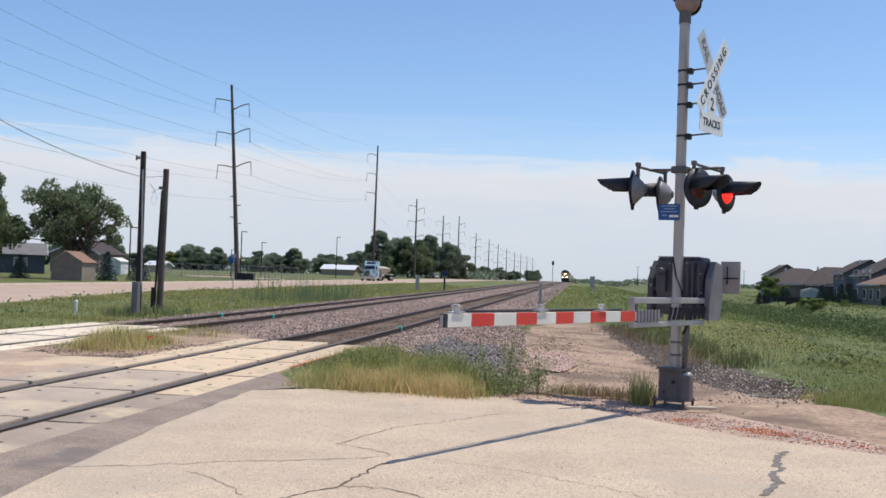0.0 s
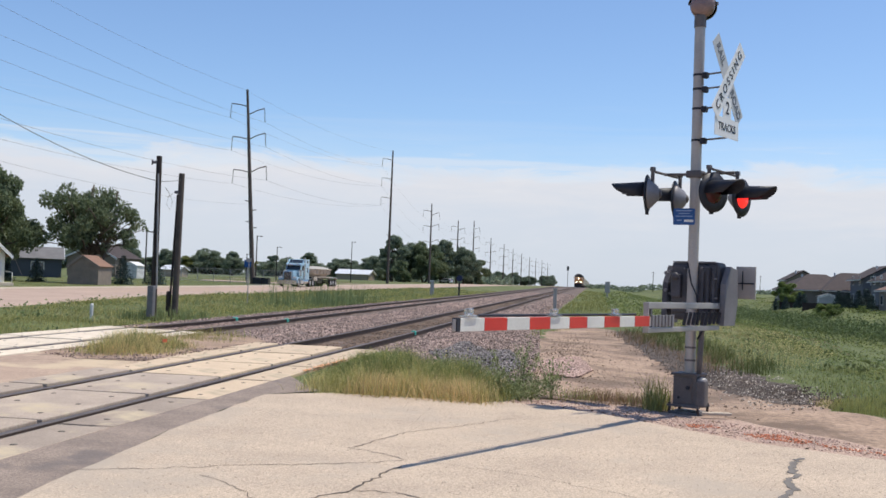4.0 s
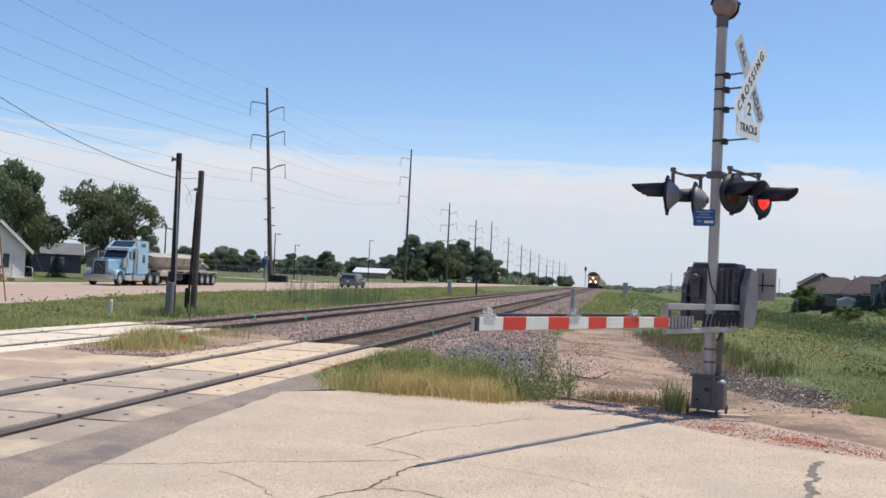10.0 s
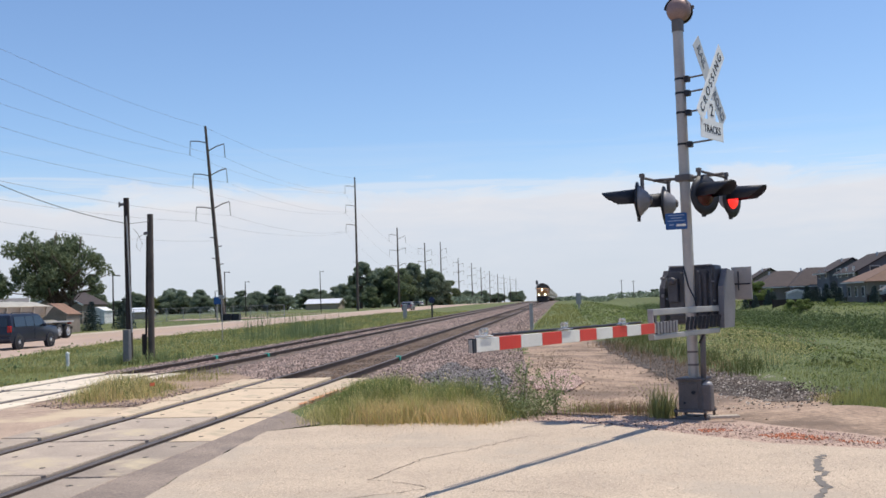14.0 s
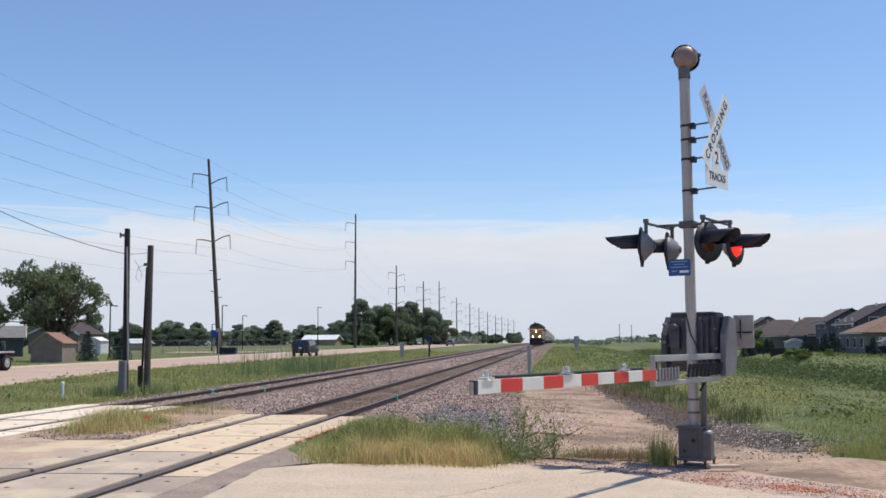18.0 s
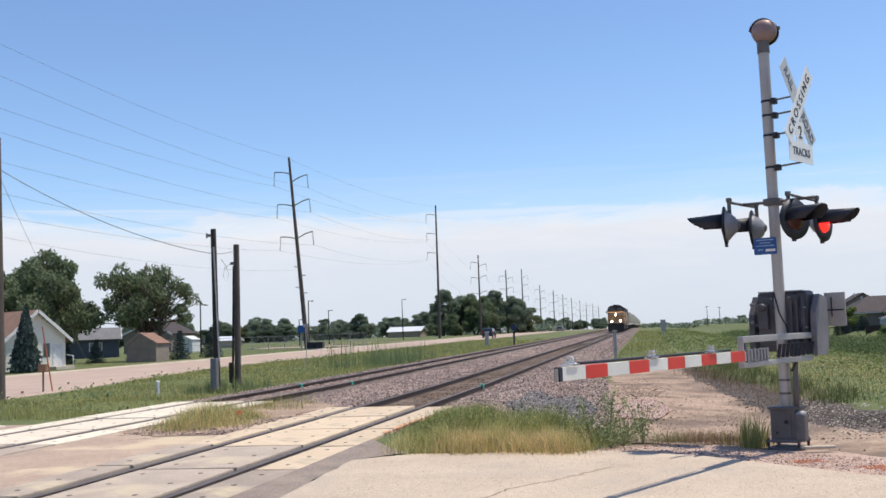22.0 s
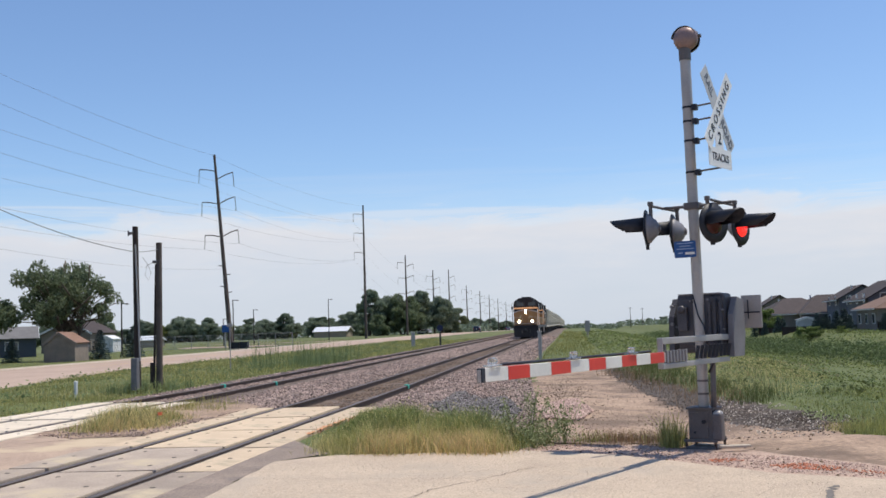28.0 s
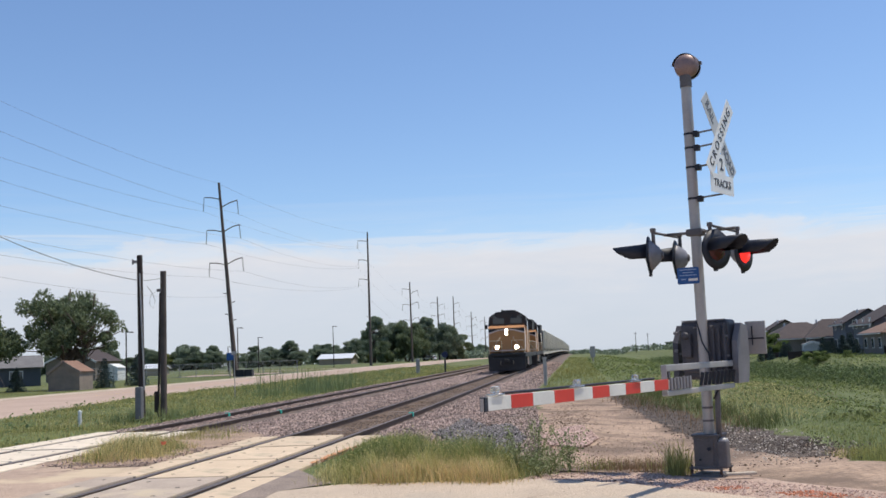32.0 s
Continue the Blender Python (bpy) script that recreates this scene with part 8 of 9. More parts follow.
sheet("gravel_lot", [(-62, 155), (-47, 150), (-45, 156), (-50, 170), (-66, 172)], M_REDGRAV, "pale gravel lot beyond the highway", "gravel", lift=0.02, step=2.0, ragged=0.2)
sheet("gravel_lane", [(-43, 192), (-43, 198), (-75, 212), (-76, 208)], M_REDGRAV, "pale gravel lane leaving the highway", "gravel", lift=0.02, step=2.0, ragged=0.2)

# equipment by the rails
wp = thing("marker_post", "short white marker post in the verge", "marker post", (-17.1, 33.5, level1(-17.1, 33.5)))
part("post", Mesh().cyl((0, 0, -0.1), (0, 0, 0.60), 0.06, n=10), M_TRIM, wp)
part("cap", Mesh().lathe((0, 0, 0.60), (0, 0, 1), [(0, 0.07), (0.03, 0.07), (0.08, 0.0)], n=10), M_TRIM, wp)
sg2 = thing("small_sign", "thin sign on a steel rod in the verge", "sign", (-19.4, 56.3, level1(-19.4, 56.3)))
part("rod", Mesh().cyl((0, 0, -0.1), (0, 0, 2.6), 0.025, n=6), M_GALV, sg2)
part("plate", Mesh().box((0, -0.03, 2.5), (0.3, 0.01, 0.2)), M_GALV, sg2)
cb2 = thing("relay_cabinet", "grey-green signal cabinet leaning beside the track", "cabinet", (-17.6, 112.0, level1(-17.6, 112)), 12)
part("body", Mesh().box((0, 0, 0.8), (0.42, 0.4, 1.6), bev=0.05), M_GALV, cb2)
part("cabinet_door", Mesh().box((0, -0.21, 0.8), (0.34, 0.03, 1.35), bev=0.02), M_GALV, cb2)
part("roof", Mesh().box((0, 0, 1.63), (0.5, 0.48, 0.07), bev=0.02), M_TRIM, cb2)
M_NAVYT = mat("dark_blue_enamel", (0.02, 0.03, 0.09), rough=0.5)
tg = thing("switch_target", "low dark switch stand with a round target", "switch stand", (-14.6, 112.0, level1(-14.6, 112)))
part("stand", Mesh().cyl((0, 0, -0.1), (0, 0, 1.5), 0.1, n=8), M_BLACK, tg)
part("target", Mesh().cyl((0, -0.05, 2.0), (0, 0.0, 2.0), 0.34, n=16), M_NAVYT, tg)
part("target_rod", Mesh().cyl((0, 0, 1.4), (0, 0, 2.2), 0.03, n=6), M_BLACK, tg)
mp = thing("mile_post", "slim silver post with a cap by the rails", "post", (-2.2, 60.0, level1(-2.2, 60)))
part("post", Mesh().box((0, 0, 0.7), (0.2, 0.2, 1.6), bev=0.02), M_GALV, mp)
part("cap", Mesh().box((0, 0, 1.52), (0.28, 0.28, 0.08), bev=0.02), M_SILVER, mp)
rb = thing("relay_box", "pale grey equipment box on a leg", "equipment box", (1.9, 150.0, level1(1.9, 150)))
part("box", Mesh().box((0, 0, 1.5), (0.72, 0.6, 1.6), bev=0.05), M_GALV, rb)
part("leg", Mesh().cyl((0, 0, -0.2), (0, 0, 0.8), 0.12, n=8), M_GALV, rb)
ds = thing("wayside_signal", "distant black wayside signal on a slim mast", "railway signal", (-8.4, 330.0, level1(-8.4, 330.0)))
part("mast", Mesh().cyl((0, 0, -0.2), (0, 0, 6.0), 0.1, n=6), M_GALV, ds)
part("signal_head", Mesh().box((0, 0, 6.4), (0.7, 0.4, 1.3), bev=0.1), M_BLACK, ds)
for x, y, h in ((26, 470, 9), (32, 480, 8), (60, 420, 8.5), (80, 520, 9)):
    t = thing("far_pole", "thin pole standing far off on the plain", "utility pole", (x, y, level1(x, y)), group="far poles")
    part("pole", Mesh().cyl((0, 0, -0.2), (0, 0, h), 0.16, 0.1, n=6), M_WOODP, t)
    part("cross_arm", Mesh().box((0, 0, h - 0.5), (1.6, 0.1, 0.12)), M_WOODP, t)
M_TEAL = mat("teal_plastic", (0.02, 0.42, 0.32), (0.02, 0.33, 0.26), rough=0.4, fine=0)
for x, y in ((-11.82, 33.2), (-10.3, 34.0), (-5.11, 29.5)):
    c = thing("rail_clamp", "teal plastic clamp on a rail", "rail clamp", (x, y, 0.02), group="rail clamps")
    part("clamp", Mesh().box((0, 0, 0.012), (0.12, 0.20, 0.024), bev=0.008).box((0.055, 0, -0.05), (0.025, 0.19, 0.1), bev=0.008), M_TEAL, c)

# stop sign at the corner
st = thing("stop_sign", "red octagonal stop sign on a steel post", "stop sign", (-19.75, 24.35, level1(-19.75, 24.35)), 37)
part("post", Mesh().box((0, 0.04, 0.9), (0.07, 0.05, 2.0), bev=0.006), M_RAIL, st)
octo = [(0.50 * math.cos(radians(22.5 + 45 * k)), 1.64 + 0.50 * math.sin(radians(22.5 + 45 * k))) for k in range(8)]
octi = [(0.472 * math.cos(radians(22.5 + 45 * k)), 1.64 + 0.472 * math.sin(radians(22.5 + 45 * k))) for k in range(8)]
pl = part("plate", Mesh().prism(octo, -0.006, 0.006), M_TRIM, st, "white-edged octagonal plate")
part("red_face", Mesh().prism(octi, -0.010, -0.006), mat("stop_red_sheeting", (0.42, 0.02, 0.025), (0.36, 0.016, 0.02), rough=0.5, fine=0.03), pl)
text_part("STOP", 0.43, Matrix.Translation((0, -0.013, 1.64)) @ Matrix.Rotation(radians(90), 4, 'X'), M_TRIM, pl, stretch=0.8)
part("lower_plate", Mesh().box((0, -0.01, 1.09), (0.36, 0.012, 0.13)), mat("stop_red_sheeting", (0.42, 0.02, 0.025)), st, "small red supplementary plate")
part("lower_writing", Mesh().box((0, -0.018, 1.09), (0.28, 0.004, 0.05)), M_TRIM, st)
mkr = thing("cable_marker", "brown box on a post with an orange slanting rod", "marker", (-24.0, 37.5, level1(-24, 37.5)))
part("post", Mesh().cyl((0, 0, -0.1), (0, 0, 0.9), 0.04, n=6), M_BARK, mkr)
part("box", Mesh().box((0, 0, 0.95), (0.32, 0.2, 0.32), bev=0.02), mat("brown_box", (0.30, 0.17, 0.10)), mkr)
part("rod", Mesh().cyl((0.55, -0.2, -0.1), (0.1, -0.2, 2.6), 0.025, n=6), mat("orange_rod", (0.45, 0.14, 0.06)), mkr)
M_FLAG = mat("orange_flag_vinyl", (0.75, 0.16, 0.07), (0.65, 0.13, 0.06), rough=0.6, fine=0)
for x, y, h in ((-20.2, 25.4, 0.42), (-21.0, 29.6, 0.5), (-7.9, 18.3, 0.24), (-18.0, 26.9, 0.35)):
    pf = thing("pin_flag", "small orange marker flag on a thin wire", "marker flag", (x, y, max(0.0, level1(x, y))), x * 40, group="marker flags")
    part("wire_stem", Mesh().cyl((0, 0, -0.05), (0, 0, h), 0.004, n=5), M_WIRE, pf)
    part("flag", Mesh().prism([(0, h - 0.065), (0.05, h - 0.072), (0.09, h - 0.06), (0.09, h - 0.005), (0.045, h - 0.014), (0, h)], -0.004, 0.004), M_FLAG, pf)
bo = thing("bollard", "short grey bollard beside the highway", "bollard", (-46.4, 40.6, -0.2))
part("post", Mesh().cyl((0, 0, -0.1), (0, 0, 0.75), 0.16, 0.15, n=12), M_KERB, bo)
wpole = thing("sign_post", "wooden post with a sign seen from its edge", "sign", (-43.7, 41.6, -0.2))
part("post", Mesh().cyl((0, 0, -0.2), (0, 0, 4.4), 0.1, n=8), M_WOODG, wpole)
part("board", Mesh().box((0.18, 0, 3.3), (0.06, 1.1, 1.1), Matrix.Rotation(radians(12), 3, 'Z'), bev=0.01), M_BARK, wpole)
part("small_board", Mesh().box((0.28, -0.2, 2.4), (0.04, 0.6, 0.5), Matrix.Rotation(radians(32), 3, 'Z'), bev=0.01), M_TRIM, wpole)
# the opposite gate, beyond the tracks
og = thing("opposite_gate", "lowered red and white gate arm beyond the tracks", "crossing gate", (-16.0, 5.2, 0.01), 152.2)
part("pedestal", Mesh().box((0, 0, 0.55), (0.4, 0.4, 1.1), bev=0.04), M_DARKSIL, og)
part("mast", Mesh().cyl((0, 0, 0), (0, 0, 4.9), 0.066, n=14), M_SILVER, og)
oa = part("gate_arm", Mesh().box((0.3, -3.2, 1.2), (0.03, 6.2, 0.1), bev=0.004), M_SILVER, og)
for k in range(12):
    part("stripe", Mesh().box((0.3, -6.3 + 0.2 + 0.42 * k, 1.2), (0.045, 0.41, 0.12), bev=0.003), M_WHITE if k % 2 else M_REDS, oa)
ol = part("arm_lamp", Mesh().box((0.3, -6.0, 1.28), (0.09, 0.22, 0.03), bev=0.006).box((0.3, -6.0, 1.32), (0.075, 0.13, 0.06), bev=0.02), M_CLEAR, oa)

# ---- road vehicles ----
M_TYRE = mat("tyre_rubber", (0.03, 0.03, 0.03), (0.02, 0.02, 0.02), scale=6, rough=0.9)
M_RIM = mat("polished_rim", (0.62, 0.62, 0.60), (0.5, 0.5, 0.49), scale=5, rough=0.35, metal=0.6)
M_CHROME = mat("chrome", (0.65, 0.66, 0.68), (0.55, 0.56, 0.58), scale=3, rough=0.18, metal=1.0, fine=0)
M_TBLUE = mat("light_blue_truck_paint", (0.32, 0.50, 0.62), (0.28, 0.45, 0.57), scale=1.5, rough=0.3, coat=0.5, fine=0.04)
M_TRAIL = mat("dusty_pale_trailer", (0.46, 0.41, 0.34), (0.36, 0.32, 0.265), scale=0.9, rough=0.7, fine=0.1)
M_TARP = mat("grey_tarpaulin", (0.40, 0.38, 0.34), (0.31, 0.295, 0.265), scale=1.2, rough=0.8, bump=0.5, bscale=6, fine=0.1)
M_TAIL = mat("tail_lamp_red", (0.45, 0.02, 0.02), rough=0.2, fine=0)
M_AMBER = mat("amber_lamp", (0.7, 0.3, 0.03), rough=0.2, fine=0)
M_CLAMP = mat("head_lamp_glass", (0.7, 0.7, 0.7), rough=0.1, fine=0, spec=0.8)


def wheel(parent, c, r, w, rim=M_RIM, name="wheel"):
    x, y, z = c
    ty = part(name, Mesh().lathe((x - w / 2, y, z), (1, 0, 0), [(0.0, r * 0.62), (0.0, r * 0.93), (w * 0.12, r), (w * 0.88, r), (w, r * 0.93), (w, r * 0.62)], n=24), M_TYRE, parent, "black tyre")
    s = 1 if x > 0 else -1
    o = x + s * w / 2
    part("rim", Mesh().lathe((o - s * 0.05, y, z), (s, 0, 0), [(0.0, r * 0.66), (0.045, r * 0.62), (0.01, r * 0.5), (0.0, r * 0.3), (0.06, r * 0.22), (0.065, 0.0)], n=20), rim, ty, "metal rim")
    part("rim_holes", Mesh().lathe((o - s * 0.047, y, z), (s, 0, 0), [(0.0, r * 0.47), (0.004, r * 0.47), (0.004, r * 0.40), (0.0, r * 0.40)], n=20), M_BLACK, ty)
    return ty


def tractor():
    """A long-nosed conventional tractor with a sleeper, facing -y; its bumper at y = 0."""
    t = thing("truck_tractor", "light blue long-nosed truck tractor with chrome stacks", "truck")
    part("chassis", Mesh().box((0.42, 4.0, 0.78), (0.12, 8.0, 0.28)).box((-0.42, 4.0, 0.78), (0.12, 8.0, 0.28)), M_UNDER, t)
    part("bumper", Mesh().prism([(-1.22, 0.32), (1.22, 0.32), (1.22, 0.84), (-1.22, 0.84)], -0.02, 0.16), M_CHROME, t, "chrome front bumper")
    hood = part("hood", Mesh().prism([(0.35, 0.85), (2.55, 0.85), (2.55, 2.02), (0.35, 1.86)], -0.62, 0.62, 'x'), M_TBLUE, t, "light blue long bonnet")
    part("hood_top", Mesh().prism([(-0.64, 1.80), (0.64, 1.80), (0.5, 2.0), (-0.5, 2.0)], 0.4, 2.55), M_TBLUE, hood)
    gr = part("grille", Mesh().box((0, 0.30, 1.36), (1.0, 0.12, 1.12), bev=0.03), M_CHROME, t, "tall grille in a chrome surround")
    for k in range(11):
        part("grille_bar", Mesh().box((-0.42 + 0.084 * k, 0.225, 1.36), (0.045, 0.03, 0.98)), M_BLACK, gr)
    for s in (-1, 1):
        f = Mesh()
        vs, fs = [], []
        n = 12
        for k in range(n + 1):
            a = math.pi * (1.02 - 1.04 * k / n)
            for r, xx in ((0.62, 0.62), (0.62, 1.22), (0.68, 1.22), (0.68, 0.62)):
                vs.append((s * xx, 1.25 + r * 1.06 * math.cos(a), 0.56 + r * math.sin(a)))
        for k in range(n):
            for i in range(4):
                fs.append((4 * k + i, 4 * k + (i + 1) % 4, 4 * k + 4 + (i + 1) % 4, 4 * k + 4 + i))
        f.add(vs, fs, True)
        fd = part("fender", f, M_TBLUE, t, "light blue wheel arch")
        part("fender_side", Mesh().box((s * 0.92, 0.45, 1.02), (0.56, 0.5, 0.42), bev=0.1), M_TBLUE, fd)
        part("headlamp", Mesh().box((s * 0.88, 0.2, 1.18), (0.46, 0.1, 0.24), bev=0.04), M_CLAMP, fd)
        st_ = part("exhaust_stack", Mesh().cyl((s * 1.12, 3.75, 0.9), (s * 1.12, 3.75, 3.75), 0.085, n=12), M_CHROME, t, "chrome exhaust stack")
        part("heat_shield", Mesh().cyl((s * 1.12, 3.75, 1.3), (s * 1.12, 3.75, 2.5), 0.12, n=12), M_CHROME, st_)
        part("air_cleaner", Mesh().cyl((s * 0.95, 2.35, 1.4), (s * 0.95, 2.35, 2.15), 0.2, n=14), M_CHROME, t, "chrome air cleaner")
        part("fuel_tank", Mesh().cyl((s * 0.95, 3.3, 0.68), (s * 0.95, 5.3, 0.68), 0.33, n=16), M_CHROME, t, "chrome fuel tank")
        part("step_box", Mesh().box((s * 0.98, 2.65, 0.62), (0.42, 1.1, 0.4), bev=0.04), M_RIM, t)
        part("mirror", Mesh().box((s * 1.38, 2.55, 2.3), (0.08, 0.16, 0.75), bev=0.03), M_CHROME, t)
        part("mirror_bar", Mesh().tube([(s * 1.05, 2.7, 2.65), (s * 1.38, 2.56, 2.7), (s * 1.38, 2.56, 1.9), (s * 1.05, 2.7, 1.85)], 0.015, n=5), M_CHROME, t)
    cab = part("cab", Mesh().prism([(2.5, 0.95), (4.1, 0.95), (4.1, 2.85), (3.0, 2.85), (2.52, 2.08)], -1.02, 1.02, 'x'), M_TBLUE, t, "light blue cab")
    part("windscreen", Mesh().add([(-0.92, 2.53, 2.14), (0.92, 2.53, 2.14), (0.88, 2.92, 2.72), (-0.88, 2.92, 2.72), (-0.92, 2.50, 2.16), (0.92, 2.50, 2.16), (0.88, 2.89, 2.74), (-0.88, 2.89, 2.74)],
         [(4, 5, 6, 7), (0, 3, 2, 1), (0, 1, 5, 4), (2, 3, 7, 6), (1, 2, 6, 5), (3, 0, 4, 7)]), M_DGLASS, cab)
    part("sun_visor", Mesh().box((0, 2.78, 2.82), (1.9, 0.36, 0.05), Matrix.Rotation(radians(18), 3, 'X')), M_CHROME, cab)
    for s in (-1, 1):
        part("side_window", Mesh().box((s * 1.025, 3.3, 2.35), (0.03, 0.9, 0.6), bev=0.008), M_DGLASS, cab)
        part("door_line", Mesh().box((s * 1.025, 3.3, 1.5), (0.02, 1.05, 1.0), bev=0.005), M_TBLUE, cab)
    sl_ = part("sleeper", Mesh().prism([(4.1, 0.95), (5.9, 0.95), (5.9, 3.45), (5.7, 3.56), (4.3, 3.5), (3.3, 2.95), (3.2, 2.85), (4.1, 2.85)], -1.15, 1.15, 'x'), M_TBLUE, t, "tall light blue sleeper")
    part("roof_window", Mesh().add([(-0.9, 3.45, 3.0), (0.9, 3.45, 3.0), (0.85, 4.15, 3.42), (-0.85, 4.15, 3.42), (-0.9, 3.42, 3.06), (0.9, 3.42, 3.06), (0.85, 4.12, 3.48), (-0.85, 4.12, 3.48)],
         [(4, 5, 6, 7), (0, 3, 2, 1), (0, 1, 5, 4), (2, 3, 7, 6), (1, 2, 6, 5), (3, 0, 4, 7)]), M_DGLASS, sl_)
    for s in (-1, 1):
        part("sleeper_window", Mesh().box((s * 1.155, 5.1, 2.15), (0.03, 0.42, 0.62), bev=0.01), M_DGLASS, sl_)
        part("upper_window", Mesh().box((s * 1.155, 4.95, 3.2), (0.03, 0.75, 0.28), bev=0.01), M_DGLASS, sl_)
    for k in range(5):
        part("roof_lamp", Mesh().box((-0.6 + 0.3 * k, 2.95, 2.9), (0.1, 0.14, 0.07), bev=0.02), M_AMBER, cab)
    part("air_horn", Mesh().cyl((0.35, 2.9, 3.0), (0.35, 3.5, 3.05), 0.05, n=8), M_CHROME, cab)
    part("fifth_wheel", Mesh().box((0, 7.0, 1.08), (0.95, 1.0, 0.12), bev=0.03), M_UNDER, t)
    part("deck_plate", Mesh().box((0, 6.1, 1.0), (1.0, 0.5, 0.04)), M_RIM, t)
    for s in (-1, 1):
        wheel(t, (s * 1.03, 1.25, 0.52), 0.52, 0.28)
        for y in (6.35, 7.68):
            wheel(t, (s * 0.97, y, 0.52), 0.52, 0.5)
        part("mud_flap", Mesh().box((s * 0.97, 8.4, 0.55), (0.6, 0.02, 0.7)), M_BLACK, t)
    for y in (1.25, 6.35, 7.68):
        part("axle", Mesh().cyl((-0.9, y, 0.52), (0.9, y, 0.52), 0.09, n=8), M_UNDER, t)
    return t


def trailer():
    """A side-dump trailer: a tub under a tarpaulin on a long frame with three axles; y as in the tractor."""
    t = thing("dump_trailer", "dusty pale side-dump trailer under a grey tarpaulin", "trailer")
    y0, y1 = 8.3, 17.6
    tub_o = [(-0.55, 1.38), (0.55, 1.38), (1.15, 1.75), (1.25, 2.35), (-1.25, 2.35), (-1.15, 1.75)]
    tub = Mesh()
    n = len(tub_o)
    rings = []
    for y, k, dz in ((y0 - 0.6, 0.72, 0.5), (y0 + 0.4, 1.0, 0.0), (y1 - 0.8, 1.0, 0.0), (y1 + 0.6, 0.68, 0.55)):
        rings.append([(x * (k if z > 2 else k * 0.9), y, (z if z > 2.3 else z + dz)) for x, z in tub_o])
    vs = [p for r in rings for p in r]
    fs = [(a * n + i, a * n + (i + 1) % n, (a + 1) * n + (i + 1) % n, (a + 1) * n + i) for a in range(3) for i in range(n)]
    tub.add(vs, fs + [tuple(range(n)), tuple(reversed(range(3 * n, 4 * n)))])
    tb = part("tub", tub, M_TRAIL, t, "dusty pale rounded tub")
    for s in (-1, 1):
        part("tub_rim", Mesh().cyl((s * 1.25, y0 + 0.3, 2.36), (s * 1.25, y1 - 0.7, 2.36), 0.06, n=8), M_TRAIL, tb)
        for k in range(5):
            y = y0 + 1.0 + k * 1.75
            part("tub_rib", Mesh().prism([(s * 1.17, 1.72), (s * 1.27, 2.34), (s * 1.34, 2.34), (s * 1.24, 1.7)], y, y + 0.12), M_TRAIL, tb)
    tarp = Mesh()
    vs, fs = [], []
    ny, nx = 24, 10
    for i in range(ny + 1):
        y = y0 - 0.6 + (y1 - y0 + 1.2) * i / ny
        e = min(1, min(i, ny - i) / 4)
        wv = 0.05 * math.sin(i * 1.9) + 0.03 * math.sin(i * 4.1)
        for j in range(nx + 1):
            u = -1 + 2 * j / nx
            hw = 0.86 + 0.42 * e
            vs.append((u * hw, y, 2.38 + (0.32 + wv) * (0.35 + 0.65 * e) * (1 - abs(u) ** 2.2) - 0.05 * abs(u)))
    for i in range(ny):
        for j in range(nx):
            a = i * (nx + 1) + j
            fs.append((a, a + 1, a + nx + 2, a + nx + 1))
    tarp.add(vs, fs, True)
    part("tarpaulin", tarp, M_TARP, t, "sagging grey tarpaulin")
    fr = part("frame", Mesh().box((0.4, 13.2, 1.2), (0.16, 12.0, 0.34), bev=0.02).box((-0.4, 13.2, 1.2), (0.16, 12.0, 0.34), bev=0.02), M_TRAIL, t)
    for k in range(7):
        part("cross_member", Mesh().box((0, 8.0 + k * 1.8, 1.2), (1.9, 0.14, 0.2)), M_UNDER, fr)
    part("side_rail", Mesh().box((1.1, 13.4, 1.28), (0.08, 9.6, 0.12)).box((-1.1, 13.4, 1.28), (0.08, 9.6, 0.12)), M_TRAIL, fr)
    for s in (-0.9, 0.9):
        part("landing_leg", Mesh().box((s, 10.2, 0.6), (0.14, 0.14, 1.0)), M_UNDER, t)
    for s in (-1, 1):
        part("front_fender", Mesh().box((s * 1.05, 8.75, 1.0), (0.5, 1.5, 0.45), bev=0.08), M_TRAIL, t)
    part("tool_box", Mesh().box((0, 12.0, 0.75), (1.9, 2.6, 0.6), bev=0.05), M_UNDER, t)
    part("wheel_deck", Mesh().box((0, 18.4, 1.22), (2.5, 4.2, 0.1), bev=0.02), M_RIM, t)
    part("tail_bar", Mesh().box((0, 20.45, 0.75), (2.3, 0.12, 0.2), bev=0.02), M_UNDER, t)
    for s in (-1, 1):
        for y in (17.0, 18.35, 19.7):
            wheel(t, (s * 0.97, y, 0.52), 0.52, 0.5)
        part("tail_lamp", Mesh().box((s * 0.9, 20.5, 1.1), (0.3, 0.06, 0.14), bev=0.02), M_TAIL, t)
    for y in (17.0, 18.35, 19.7):
        part("axle", Mesh().cyl((-0.9, y, 0.52), (0.9, y, 0.52), 0.09, n=8), M_UNDER, t)
    return t


